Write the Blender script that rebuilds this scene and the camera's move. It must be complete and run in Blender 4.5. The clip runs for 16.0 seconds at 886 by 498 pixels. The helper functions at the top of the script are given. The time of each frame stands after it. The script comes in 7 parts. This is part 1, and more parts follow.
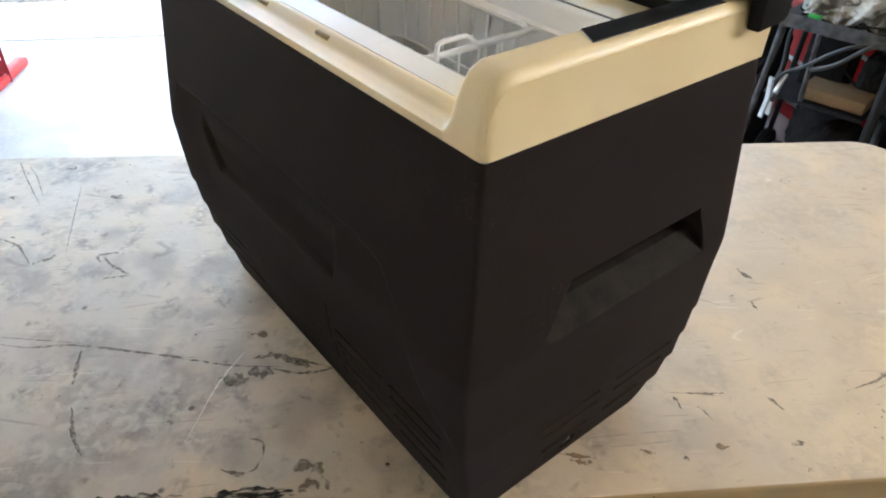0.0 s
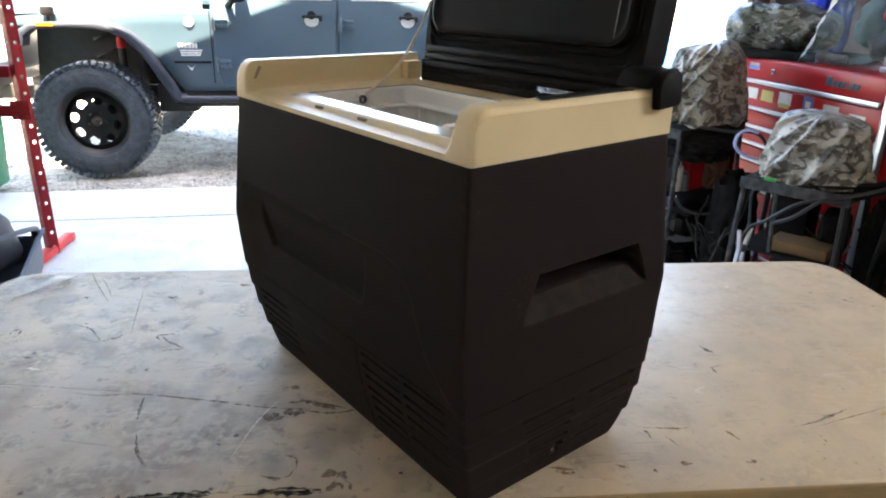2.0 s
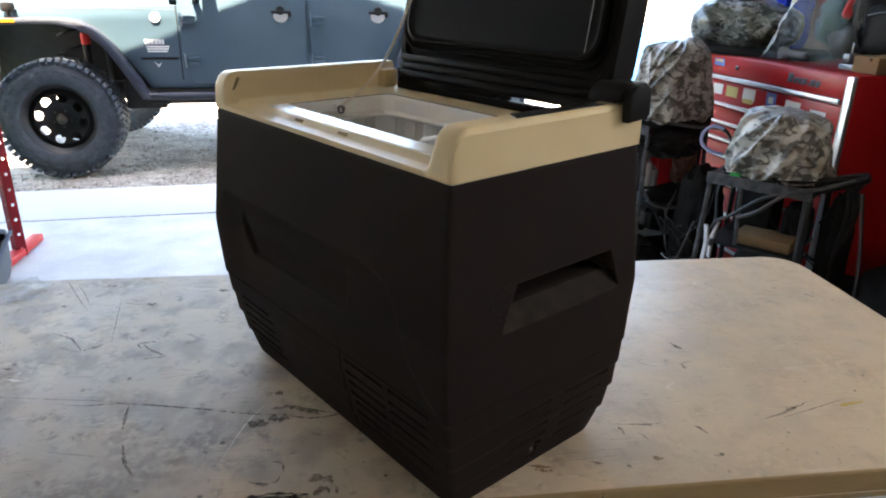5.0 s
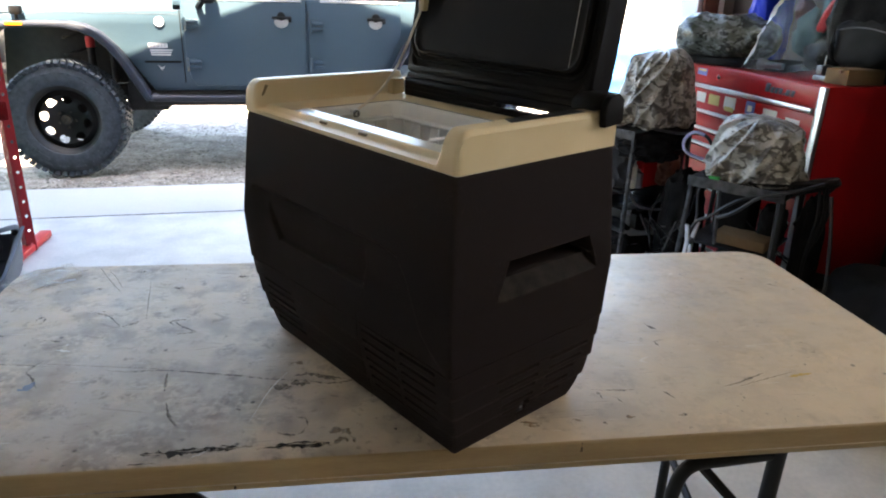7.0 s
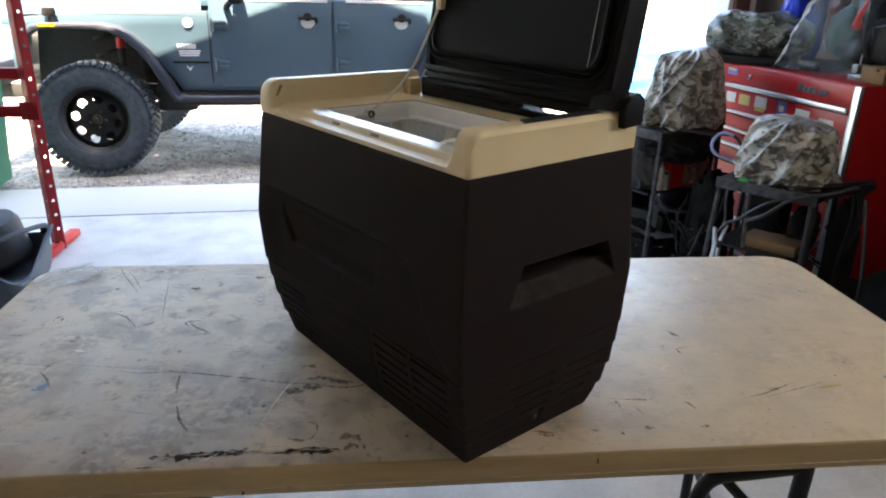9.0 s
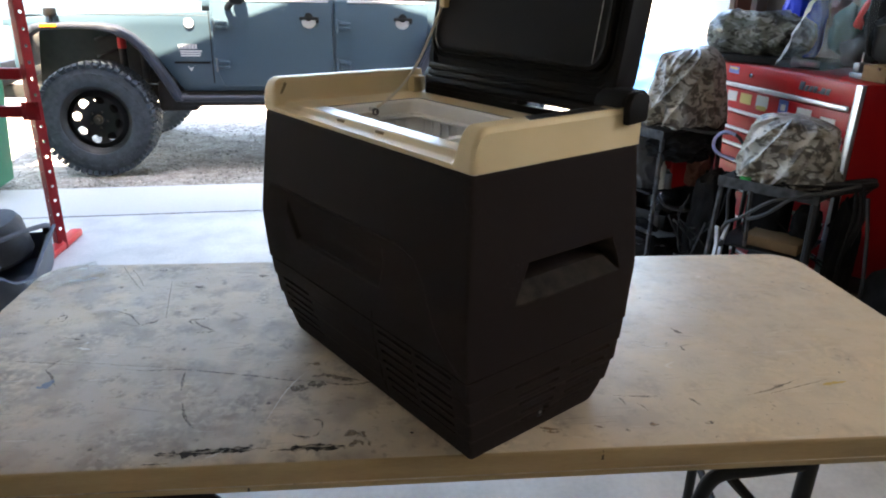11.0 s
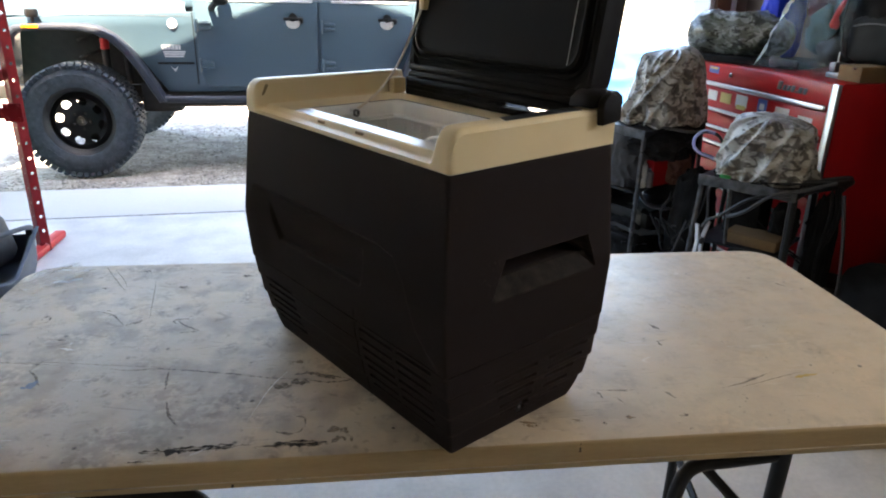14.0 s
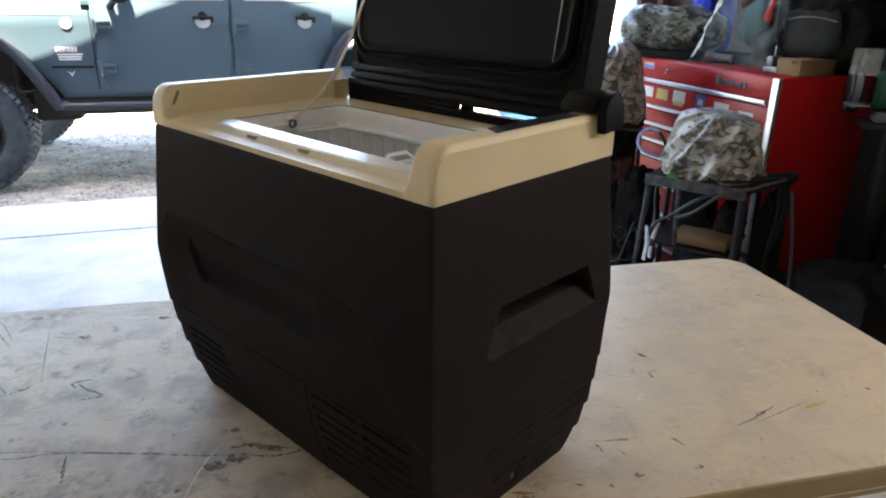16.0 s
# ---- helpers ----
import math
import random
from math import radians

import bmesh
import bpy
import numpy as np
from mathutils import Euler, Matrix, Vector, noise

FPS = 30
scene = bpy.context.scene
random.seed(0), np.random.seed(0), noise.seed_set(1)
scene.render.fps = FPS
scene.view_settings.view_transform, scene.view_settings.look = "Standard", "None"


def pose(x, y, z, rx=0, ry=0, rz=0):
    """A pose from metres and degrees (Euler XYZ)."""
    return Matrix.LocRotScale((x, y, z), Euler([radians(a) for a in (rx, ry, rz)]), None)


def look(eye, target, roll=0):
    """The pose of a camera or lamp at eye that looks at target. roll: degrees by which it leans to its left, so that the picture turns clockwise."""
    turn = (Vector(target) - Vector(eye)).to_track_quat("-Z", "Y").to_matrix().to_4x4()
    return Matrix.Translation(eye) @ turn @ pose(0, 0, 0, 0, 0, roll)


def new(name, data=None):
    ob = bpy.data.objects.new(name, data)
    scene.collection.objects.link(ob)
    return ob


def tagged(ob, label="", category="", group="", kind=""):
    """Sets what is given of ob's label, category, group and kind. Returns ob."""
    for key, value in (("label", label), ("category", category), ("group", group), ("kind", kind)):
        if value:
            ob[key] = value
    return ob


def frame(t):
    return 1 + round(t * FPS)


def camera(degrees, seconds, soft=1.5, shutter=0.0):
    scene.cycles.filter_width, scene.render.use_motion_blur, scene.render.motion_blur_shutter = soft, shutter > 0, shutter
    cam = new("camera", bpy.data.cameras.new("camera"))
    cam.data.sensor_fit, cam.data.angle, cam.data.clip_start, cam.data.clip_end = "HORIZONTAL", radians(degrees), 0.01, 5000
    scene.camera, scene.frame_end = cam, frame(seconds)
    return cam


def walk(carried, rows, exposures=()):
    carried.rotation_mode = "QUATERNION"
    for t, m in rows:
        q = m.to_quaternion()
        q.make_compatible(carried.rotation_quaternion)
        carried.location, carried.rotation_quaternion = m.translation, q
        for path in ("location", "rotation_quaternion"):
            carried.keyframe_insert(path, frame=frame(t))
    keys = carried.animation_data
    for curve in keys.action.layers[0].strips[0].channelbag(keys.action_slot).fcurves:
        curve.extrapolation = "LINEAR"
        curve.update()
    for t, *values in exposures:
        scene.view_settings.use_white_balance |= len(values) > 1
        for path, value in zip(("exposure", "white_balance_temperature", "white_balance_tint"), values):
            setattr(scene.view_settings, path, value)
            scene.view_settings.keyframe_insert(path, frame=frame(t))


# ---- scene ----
cam = camera(65.5, 16.0, 2.0)
PATH = [
    (0, (-0.281, -0.403, 1.375), (-0.1, 1.187, 0.176), 2.0),
    (0.5, (-0.293, -0.468, 1.375), (-0.105, 1.297, 0.453), 1.9),
    (1, (-0.326, -0.546, 1.348), (-0.151, 1.318, 0.644), 1.7),
    (1.5, (-0.334, -0.613, 1.32), (-0.165, 1.254, 0.623), 1.5),
    (2, (-0.299, -0.669, 1.32), (-0.128, 1.195, 0.615), 1.1),
    (2.5, (-0.297, -0.69, 1.327), (-0.124, 1.17, 0.611), 1.5),
    (3, (-0.29, -0.696, 1.334), (-0.117, 1.161, 0.613), 1.7),
    (3.5, (-0.298, -0.69, 1.335), (-0.131, 1.168, 0.613), 1.5),
    (4, (-0.305, -0.683, 1.344), (-0.135, 1.174, 0.62), 1.3),
    (4.5, (-0.314, -0.663, 1.335), (-0.12, 1.192, 0.611), 0.9),
    (4.7, (-0.311, -0.668, 1.34), (-0.078, 1.181, 0.613), 0.7),
    (6.8, (-0.337, -0.829, 1.378), (-0.056, 1.017, 0.66), 1.8),
    (7, (-0.348, -0.832, 1.377), (-0.074, 1.016, 0.663), 1.8),
    (7.5, (-0.363, -0.818, 1.368), (-0.111, 1.032, 0.651), 1.7),
    (8, (-0.342, -0.81, 1.375), (-0.113, 1.043, 0.659), 1.7),
    (8.5, (-0.323, -0.812, 1.373), (-0.111, 1.043, 0.657), 1.5),
    (9, (-0.325, -0.81, 1.374), (-0.128, 1.047, 0.658), 1.4),
    (11.5, (-0.332, -0.815, 1.369), (-0.136, 1.043, 0.654), 1.3),
    (12, (-0.328, -0.83, 1.386), (-0.129, 1.027, 0.671), 1.4),
    (12.5, (-0.312, -0.838, 1.376), (-0.108, 1.019, 0.661), 1.2),
    (13, (-0.322, -0.836, 1.373), (-0.109, 1.02, 0.66), 1.3),
    (13.5, (-0.326, -0.834, 1.375), (-0.104, 1.021, 0.662), 1.3),
    (14, (-0.322, -0.833, 1.375), (-0.09, 1.021, 0.66), 1.3),
    (14.5, (-0.312, -0.832, 1.377), (-0.07, 1.021, 0.664), 1.3),
    (15, (-0.336, -0.779, 1.365), (-0.079, 1.071, 0.651), 1.3),
    (15.5, (-0.357, -0.682, 1.358), (-0.058, 1.162, 0.643), 1.0),
    (16, (-0.351, -0.623, 1.351), (0.097, 1.192, 0.639), 1.2),
]
walk(cam, [(t, look(eye, target, roll)) for t, eye, target, roll in PATH],
     exposures=[(0.0, 4.82, 7580, 10), (0.5, 4.77, 7580, 10), (1.0, 4.66, 7480, 12), (1.5, 4.50, 7480, 12), (2.0, 4.32, 7480, 12), (3.0, 4.10, 7430, 12), (4.7, 4.06, 7430, 12), (7.0, 3.86, 7430, 12), (14.8, 3.84, 7430, 12), (15.6, 3.90, 7430, 12), (16.0, 4.10, 7430, 12)])

# ---- world, sun and exposure ----
HOUSE = 5.0                                   # the garage stands turned by this against the table
SUN_EL = 66.0
world = bpy.data.worlds.new("sky")
scene.world = world
world.use_nodes = True
_wt = world.node_tree
_sky = _wt.nodes.new("ShaderNodeTexSky")
_sky.sky_type = 'NISHITA'
_sky.sun_disc = False
_sky.sun_elevation = radians(SUN_EL)
_sky.sun_rotation = radians(180.0)
_wt.links.new(_sky.outputs[0], _wt.nodes["Background"].inputs[0])
_wt.nodes["Background"].inputs[1].default_value = 0.15
sun_data = bpy.data.lights.new("sun", 'SUN')
sun_data.energy, sun_data.angle, sun_data.color = 5.0, radians(0.5), (1.0, 0.89, 0.74)
sun = new("sun", sun_data)
sun.matrix_world = pose(0, 0, 8) @ look((0, 0, 0), (0.02, math.cos(radians(SUN_EL)), -math.sin(radians(SUN_EL))))
# daylight standing in the side window behind the camera
side_data = bpy.data.lights.new("side_daylight", 'AREA')
side_data.shape, side_data.size, side_data.size_y, side_data.energy, side_data.color = 'RECTANGLE', 1.05, 0.60, 1.30, (1.0, 0.94, 0.84)
side_light = new("side_daylight", side_data)
side_light.matrix_world = Matrix.Rotation(radians(HOUSE), 4, 'Z') @ look((2.38, -0.45, 2.08), (0.0, -0.2, 0.8))


# ---- materials ----
def material(name, color, rough=0.6, metal=0.0, spread=0.15, scale=8.0, fine=120.0, bump=0.1, second=None, amount=0.5, coat=0.0,
             rough_spread=0.12, stretch=(1, 1, 1), per_object=0.0, spec=0.5):
    """Painted, moulded or natural surface: coarse stains, fine grain, relief and uneven gloss."""
    m = bpy.data.materials.new(name)
    m.use_nodes = True
    t = m.node_tree
    b = t.nodes["Principled BSDF"]
    b.inputs["Metallic"].default_value = metal
    b.inputs["Coat Weight"].default_value = coat
    b.inputs["Coat Roughness"].default_value = 0.08
    b.inputs["Specular IOR Level"].default_value = spec
    co = t.nodes.new("ShaderNodeTexCoord")
    mp = t.nodes.new("ShaderNodeMapping")
    mp.inputs["Scale"].default_value = stretch
    t.links.new(co.outputs["Object"], mp.inputs[0])
    big = t.nodes.new("ShaderNodeTexNoise")
    big.inputs["Scale"].default_value = scale
    big.inputs["Detail"].default_value = 6
    small = t.nodes.new("ShaderNodeTexNoise")
    small.inputs["Scale"].default_value = fine
    small.inputs["Detail"].default_value = 3
    t.links.new(mp.outputs[0], big.inputs[0])
    t.links.new(mp.outputs[0], small.inputs[0])
    other = second or tuple(c * (1 - 2 * spread) for c in color)
    ramp = t.nodes.new("ShaderNodeMapRange")
    ramp.inputs[1].default_value, ramp.inputs[2].default_value = 0.35, 0.68
    ramp.inputs[4].default_value = amount
    t.links.new(big.outputs[0], ramp.inputs[0])
    mix = t.nodes.new("ShaderNodeMix")
    mix.data_type = 'RGBA'
    mix.inputs[6].default_value, mix.inputs[7].default_value = (*color, 1), (*other, 1)
    t.links.new(ramp.outputs[0], mix.inputs[0])
    grain = t.nodes.new("ShaderNodeMapRange")
    grain.inputs[3].default_value, grain.inputs[4].default_value = 1 - spread, 1 + spread
    t.links.new(small.outputs[0], grain.inputs[0])
    mul = t.nodes.new("ShaderNodeMix")
    mul.data_type, mul.blend_type = 'RGBA', 'MULTIPLY'
    mul.inputs[0].default_value = 1.0
    t.links.new(mix.outputs[2], mul.inputs[6])
    t.links.new(grain.outputs[0], mul.inputs[7])
    last = mul.outputs[2]
    if per_object:
        info = t.nodes.new("ShaderNodeObjectInfo")
        span = t.nodes.new("ShaderNodeMapRange")
        span.inputs[3].default_value, span.inputs[4].default_value = 1 - per_object, 1 + per_object
        t.links.new(info.outputs["Random"], span.inputs[0])
        tint = t.nodes.new("ShaderNodeMix")
        tint.data_type, tint.blend_type = 'RGBA', 'MULTIPLY'
        tint.inputs[0].default_value = 1.0
        t.links.new(last, tint.inputs[6])
        t.links.new(span.outputs[0], tint.inputs[7])
        last = tint.outputs[2]
    t.links.new(last, b.inputs["Base Color"])
    gl = t.nodes.new("ShaderNodeMapRange")
    gl.inputs[3].default_value, gl.inputs[4].default_value = max(0.02, rough - rough_spread), min(1, rough + rough_spread)
    t.links.new(big.outputs[0], gl.inputs[0])
    t.links.new(gl.outputs[0], b.inputs["Roughness"])
    if bump:
        bp = t.nodes.new("ShaderNodeBump")
        bp.inputs["Strength"].default_value = bump
        bp.inputs["Distance"].default_value = 0.002
        t.links.new(small.outputs[0], bp.inputs["Height"])
        t.links.new(bp.outputs[0], b.inputs["Normal"])
    return m


def glass(name, color=(1, 1, 1), rough=0.02):
    m = bpy.data.materials.new(name)
    m.use_nodes = True
    b = m.node_tree.nodes["Principled BSDF"]
    b.inputs["Base Color"].default_value = (*color, 1)
    b.inputs["Roughness"].default_value = rough
    b.inputs["Transmission Weight"].default_value = 1.0
    b.inputs["IOR"].default_value = 1.45
    return m


def camouflage(name, colors, scale, rough=0.6):
    """Cloth or nylon printed with blotches in several colours."""
    m = material(name, colors[0], rough, bump=0.2, fine=300)
    m.node_tree.nodes["Principled BSDF"].inputs["Sheen Weight"].default_value = 0.2
    t = m.node_tree
    b = t.nodes["Principled BSDF"]
    co = t.nodes.new("ShaderNodeTexCoord")
    last = None
    for i, c in enumerate(colors[1:]):
        mp = t.nodes.new("ShaderNodeMapping")
        mp.inputs["Location"].default_value = (3.1 * i, 7.7 * i, 1.3 * i)
        mp.inputs["Scale"].default_value = (1.0, 0.7 + 0.2 * i, 1.5)
        nz = t.nodes.new("ShaderNodeTexNoise")
        nz.inputs["Scale"].default_value = scale * (0.62, 1.5, 2.1)[i]
        nz.inputs["Detail"].default_value = 3.5
        nz.inputs["Distortion"].default_value = 0.9
        t.links.new(co.outputs["Object"], mp.inputs[0])
        t.links.new(mp.outputs[0], nz.inputs[0])
        r = t.nodes.new("ShaderNodeMapRange")
        r.inputs[1].default_value, r.inputs[2].default_value, r.inputs[4].default_value = 0.50, 0.58, 0.85
        t.links.new(nz.outputs[0], r.inputs[0])
        mx = t.nodes.new("ShaderNodeMix")
        mx.data_type = 'RGBA'
        t.links.new(r.outputs[0], mx.inputs[0])
        mx.inputs[7].default_value = (*c, 1)
        if last is None:
            mx.inputs[6].default_value = (*colors[0], 1)
        else:
            t.links.new(last, mx.inputs[6])
        last = mx.outputs[2]
    t.links.new(last, b.inputs["Base Color"])
    return m


M_CASE = material("black_grained_plastic", (0.0172, 0.0116, 0.0106), 0.64, spread=0.15, scale=6, fine=900, bump=0.4, second=(0.0238, 0.0166, 0.0149), spec=0.05)
_ct = M_CASE.node_tree
_cb = _ct.nodes["Principled BSDF"]
_cc = _ct.nodes.new("ShaderNodeTexCoord")
_cv = _ct.nodes.new("ShaderNodeTexNoise")
_cv.inputs["Scale"].default_value, _cv.inputs["Detail"].default_value = 320.0, 2
_cw = _ct.nodes.new("ShaderNodeTexNoise")
_cw.inputs["Scale"].default_value, _cw.inputs["Detail"].default_value = 9.0, 4
_c1 = _ct.nodes.new("ShaderNodeMapRange")
_c1.inputs[1].default_value, _c1.inputs[2].default_value = 0.63, 0.72
_c2 = _ct.nodes.new("ShaderNodeMapRange")
_c2.inputs[1].default_value, _c2.inputs[2].default_value, _c2.inputs[4].default_value = 0.50, 0.68, 0.8
_c3 = _ct.nodes.new("ShaderNodeMath")
_c3.operation = 'MULTIPLY'
_c4 = _ct.nodes.new("ShaderNodeMix")
_c4.data_type = 'RGBA'
_c4.inputs[7].default_value = (0.06, 0.048, 0.040, 1)
for _n in (_cv, _cw):
    _ct.links.new(_cc.outputs["Object"], _n.inputs[0])
_ct.links.new(_cv.outputs[0], _c1.inputs[0])
_ct.links.new(_cw.outputs[0], _c2.inputs[0])
_ct.links.new(_c1.outputs[0], _c3.inputs[0])
_ct.links.new(_c2.outputs[0], _c3.inputs[1])
_ct.links.new(_c3.outputs[0], _c4.inputs[0])
_ct.links.new(_cb.inputs["Base Color"].links[0].from_socket, _c4.inputs[6])
_ct.links.new(_c4.outputs[2], _cb.inputs["Base Color"])
_cg = _ct.nodes.new("ShaderNodeNewGeometry")
_c5 = _ct.nodes.new("ShaderNodeMapRange")
_c5.inputs[1].default_value, _c5.inputs[2].default_value, _c5.inputs[4].default_value = 0.512, 0.565, 0.7
_c6 = _ct.nodes.new("ShaderNodeMix")
_c6.data_type = 'RGBA'
_c6.inputs[7].default_value = (0.050, 0.041, 0.034, 1)
_ct.links.new(_cg.outputs["Pointiness"], _c5.inputs[0])
_ct.links.new(_c5.outputs[0], _c6.inputs[0])
_ct.links.new(_c4.outputs[2], _c6.inputs[6])
_ct.links.new(_c6.outputs[2], _cb.inputs["Base Color"])
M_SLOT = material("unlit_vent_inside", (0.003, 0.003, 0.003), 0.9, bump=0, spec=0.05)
M_DUST = material("dusty_plastic", (0.0175, 0.0130, 0.0110), 0.85, scale=42, fine=420, spread=0.3, second=(0.055, 0.044, 0.034), amount=0.5, bump=0.5, spec=0.12)
M_CREAM = material("cream_plastic", (0.77, 0.625, 0.39), 0.36, spread=0.05, scale=7, fine=700, bump=0.08, second=(0.65, 0.50, 0.28), amount=0.6)
_rt = M_CREAM.node_tree
_rb = _rt.nodes["Principled BSDF"]
_rg = _rt.nodes.new("ShaderNodeNewGeometry")
_r1 = _rt.nodes.new("ShaderNodeMapRange")
_r1.inputs[1].default_value, _r1.inputs[2].default_value, _r1.inputs[4].default_value = 0.51, 0.58, 0.55
_r2 = _rt.nodes.new("ShaderNodeMix")
_r2.data_type = 'RGBA'
_r2.inputs[7].default_value = (0.56, 0.41, 0.19, 1)     # handled edges have yellowed
_rt.links.new(_rg.outputs["Pointiness"], _r1.inputs[0])
_rt.links.new(_r1.outputs[0], _r2.inputs[0])
_rt.links.new(_rb.inputs["Base Color"].links[0].from_socket, _r2.inputs[6])
_rt.links.new(_r2.outputs[2], _rb.inputs["Base Color"])
M_LINER = material("grey_white_liner", (0.88, 0.865, 0.84), 0.35, spread=0.03, scale=5, fine=400, bump=0.05)
M_STRIP = material("glossy_liner_edge", (0.80, 0.77, 0.70), 0.18, spread=0.02, scale=5, bump=0.02, rough_spread=0.05)
M_LID = material("black_lid_plastic", (0.0095, 0.0082, 0.0084), 0.55, spread=0.1, scale=5, fine=600, bump=0.2, spec=0.10)
M_GASKET = material("black_rubber_gasket", (0.007, 0.007, 0.007), 0.75, bump=0.05, spec=0.12)
M_GLOSSBLACK = material("glossy_black_panel", (0.010, 0.010, 0.011), 0.42, bump=0, rough_spread=0.04, spec=0.2)
M_SILVER = material("silver_trim", (0.55, 0.55, 0.56), 0.35, 0.8, bump=0.05)
M_WIRE = material("white_coated_wire", (0.90, 0.89, 0.87), 0.4, spread=0.03, bump=0.02)
M_CORD = material("tan_cord", (0.78, 0.69, 0.58), 0.7, fine=900, bump=0.3)
M_CHROME = material("chrome", (0.75, 0.75, 0.76), 0.15, 1.0, bump=0)
M_EDGE = material("shaded_table_edge", (0.40, 0.285, 0.145), 0.55, spread=0.15, scale=9, fine=260, bump=0.3, second=(0.24, 0.155, 0.070), amount=0.8, stretch=(0.25, 1, 2.0))
M_STAIN = material("black_grease", (0.05, 0.045, 0.042), 0.9, fine=200, bump=0.3, spec=0.1)
M_LEG = material("black_powder_coated_steel", (0.010, 0.010, 0.011), 0.45, spread=0.1, bump=0.15, fine=500, spec=0.25)
M_FLOOR = material("garage_concrete", (0.60, 0.565, 0.515), 0.62, spread=0.14, scale=5.0, fine=60, bump=0.2, second=(0.46, 0.435, 0.40), amount=0.85, spec=0.4)
M_APRON = material("driveway_concrete", (0.60, 0.57, 0.52), 0.85, spread=0.07, scale=1.2, fine=90, bump=0.3, second=(0.57, 0.545, 0.50), amount=0.7)
M_GRAVEL = material("gravel", (0.48, 0.42, 0.345), 0.95, spread=0.6, scale=10.0, fine=38, bump=1.0, second=(0.24, 0.20, 0.16), amount=0.9)
M_STONE = material("gravel_stone", (0.50, 0.445, 0.375), 0.9, spread=0.2, scale=40, fine=200, bump=0.3, second=(0.24, 0.21, 0.175), amount=0.9)
_st = M_STONE.node_tree
_geo = _st.nodes.new("ShaderNodeNewGeometry")
_rr = _st.nodes.new("ShaderNodeMapRange")
_rr.inputs[3].default_value, _rr.inputs[4].default_value = 0.4, 1.55
_mm = _st.nodes.new("ShaderNodeMix")
_mm.data_type, _mm.blend_type = 'RGBA', 'MULTIPLY'
_mm.inputs[0].default_value = 1.0
_bs = _st.nodes["Principled BSDF"]
_st.links.new(_geo.outputs["Random Per Island"], _rr.inputs[0])
_st.links.new(_bs.inputs["Base Color"].links[0].from_socket, _mm.inputs[6])
_st.links.new(_rr.outputs[0], _mm.inputs[7])
_st.links.new(_mm.outputs[2], _bs.inputs["Base Color"])
M_WALL = material("painted_plaster_wall", (0.74, 0.70, 0.63), 0.8, spread=0.05, scale=1.5, fine=150, bump=0.15)
M_DARKWALL = material("dark_panel_wall", (0.05, 0.038, 0.03), 0.8, spread=0.2, scale=3, fine=80, bump=0.3)
M_CEIL = material("white_ceiling", (0.76, 0.73, 0.68), 0.9, spread=0.03, scale=1.5, bump=0.1)
M_SIDING = material("garage_siding", (0.15, 0.13, 0.11), 0.8, spread=0.05, bump=0.2)
M_ROOF = material("roof_shingle", (0.08, 0.075, 0.07), 0.9, spread=0.2, bump=0.5)
M_BROWN = material("brown_door_jamb", (0.16, 0.07, 0.045), 0.6, bump=0.2)
M_WHITE = material("white_trim_paint", (0.75, 0.75, 0.74), 0.5, spread=0.03, bump=0.1)
M_JEEP = material("slate_blue_car_paint", (0.050, 0.088, 0.118), 0.36, 0.0, spread=0.05, scale=3, fine=60, bump=0.0, coat=0.25, second=(0.058, 0.096, 0.124))
M_FLARE = material("black_textured_flare", (0.022, 0.027, 0.040), 0.5, spread=0.1, fine=400, bump=0.3)
M_TYRE = material("tyre_rubber", (0.030, 0.041, 0.054), 0.75, spread=0.4, scale=22, fine=90, bump=0.7, second=(0.068, 0.082, 0.100), amount=0.9)
M_RIM = material("matt_black_wheel", (0.018, 0.018, 0.019), 0.42, spread=0.1, bump=0.1)
M_HUB = material("dusty_hub_steel", (0.06, 0.05, 0.038), 0.6, 0.0, spread=0.3, scale=40, bump=0.2)
M_UNDER = material("dirty_chassis", (0.022, 0.020, 0.018), 0.8, spread=0.3, scale=20, bump=0.4)
M_RED = material("red_enamel", (0.43, 0.010, 0.013), 0.35, spread=0.05, scale=4, fine=80, bump=0.03, coat=0.05, second=(0.35, 0.008, 0.010), spec=0.3)
M_RACK = material("red_rack_paint", (0.25, 0.007, 0.012), 0.5, spread=0.15, scale=15, bump=0.15, second=(0.15, 0.005, 0.009), spec=0.2)
M_REDFOOT = material("bright_red_paint", (0.62, 0.02, 0.02), 0.45, spread=0.06, bump=0.1)
M_ALU = material("brushed_aluminium", (0.62, 0.62, 0.62), 0.35, 0.9, spread=0.05, bump=0.05, stretch=(1, 1, 20))
M_STEEL = material("grey_steel", (0.20, 0.20, 0.21), 0.4, 0.7, spread=0.1, bump=0.1)
M_BLACK = material("black_plastic", (0.012, 0.012, 0.012), 0.55, spread=0.2, scale=12, bump=0.1, spec=0.2)
M_DARK = material("dark_cloth", (0.013, 0.012, 0.012), 0.9, spread=0.4, scale=14, bump=0.6, spec=0.12)
M_CAMO = camouflage("camouflage_cover", ((0.34, 0.325, 0.29), (0.110, 0.078, 0.046), (0.48, 0.47, 0.44), (0.034, 0.027, 0.020)), 10.0, 0.34)
M_CAMOG = camouflage("grey_green_camouflage", ((0.105, 0.120, 0.105), (0.035, 0.045, 0.026), (0.24, 0.265, 0.27), (0.010, 0.012, 0.010)), 12.0, 0.24)
M_CARD = material("cardboard", (0.22, 0.14, 0.075), 0.9, spread=0.15, scale=9, bump=0.2, spec=0.15)
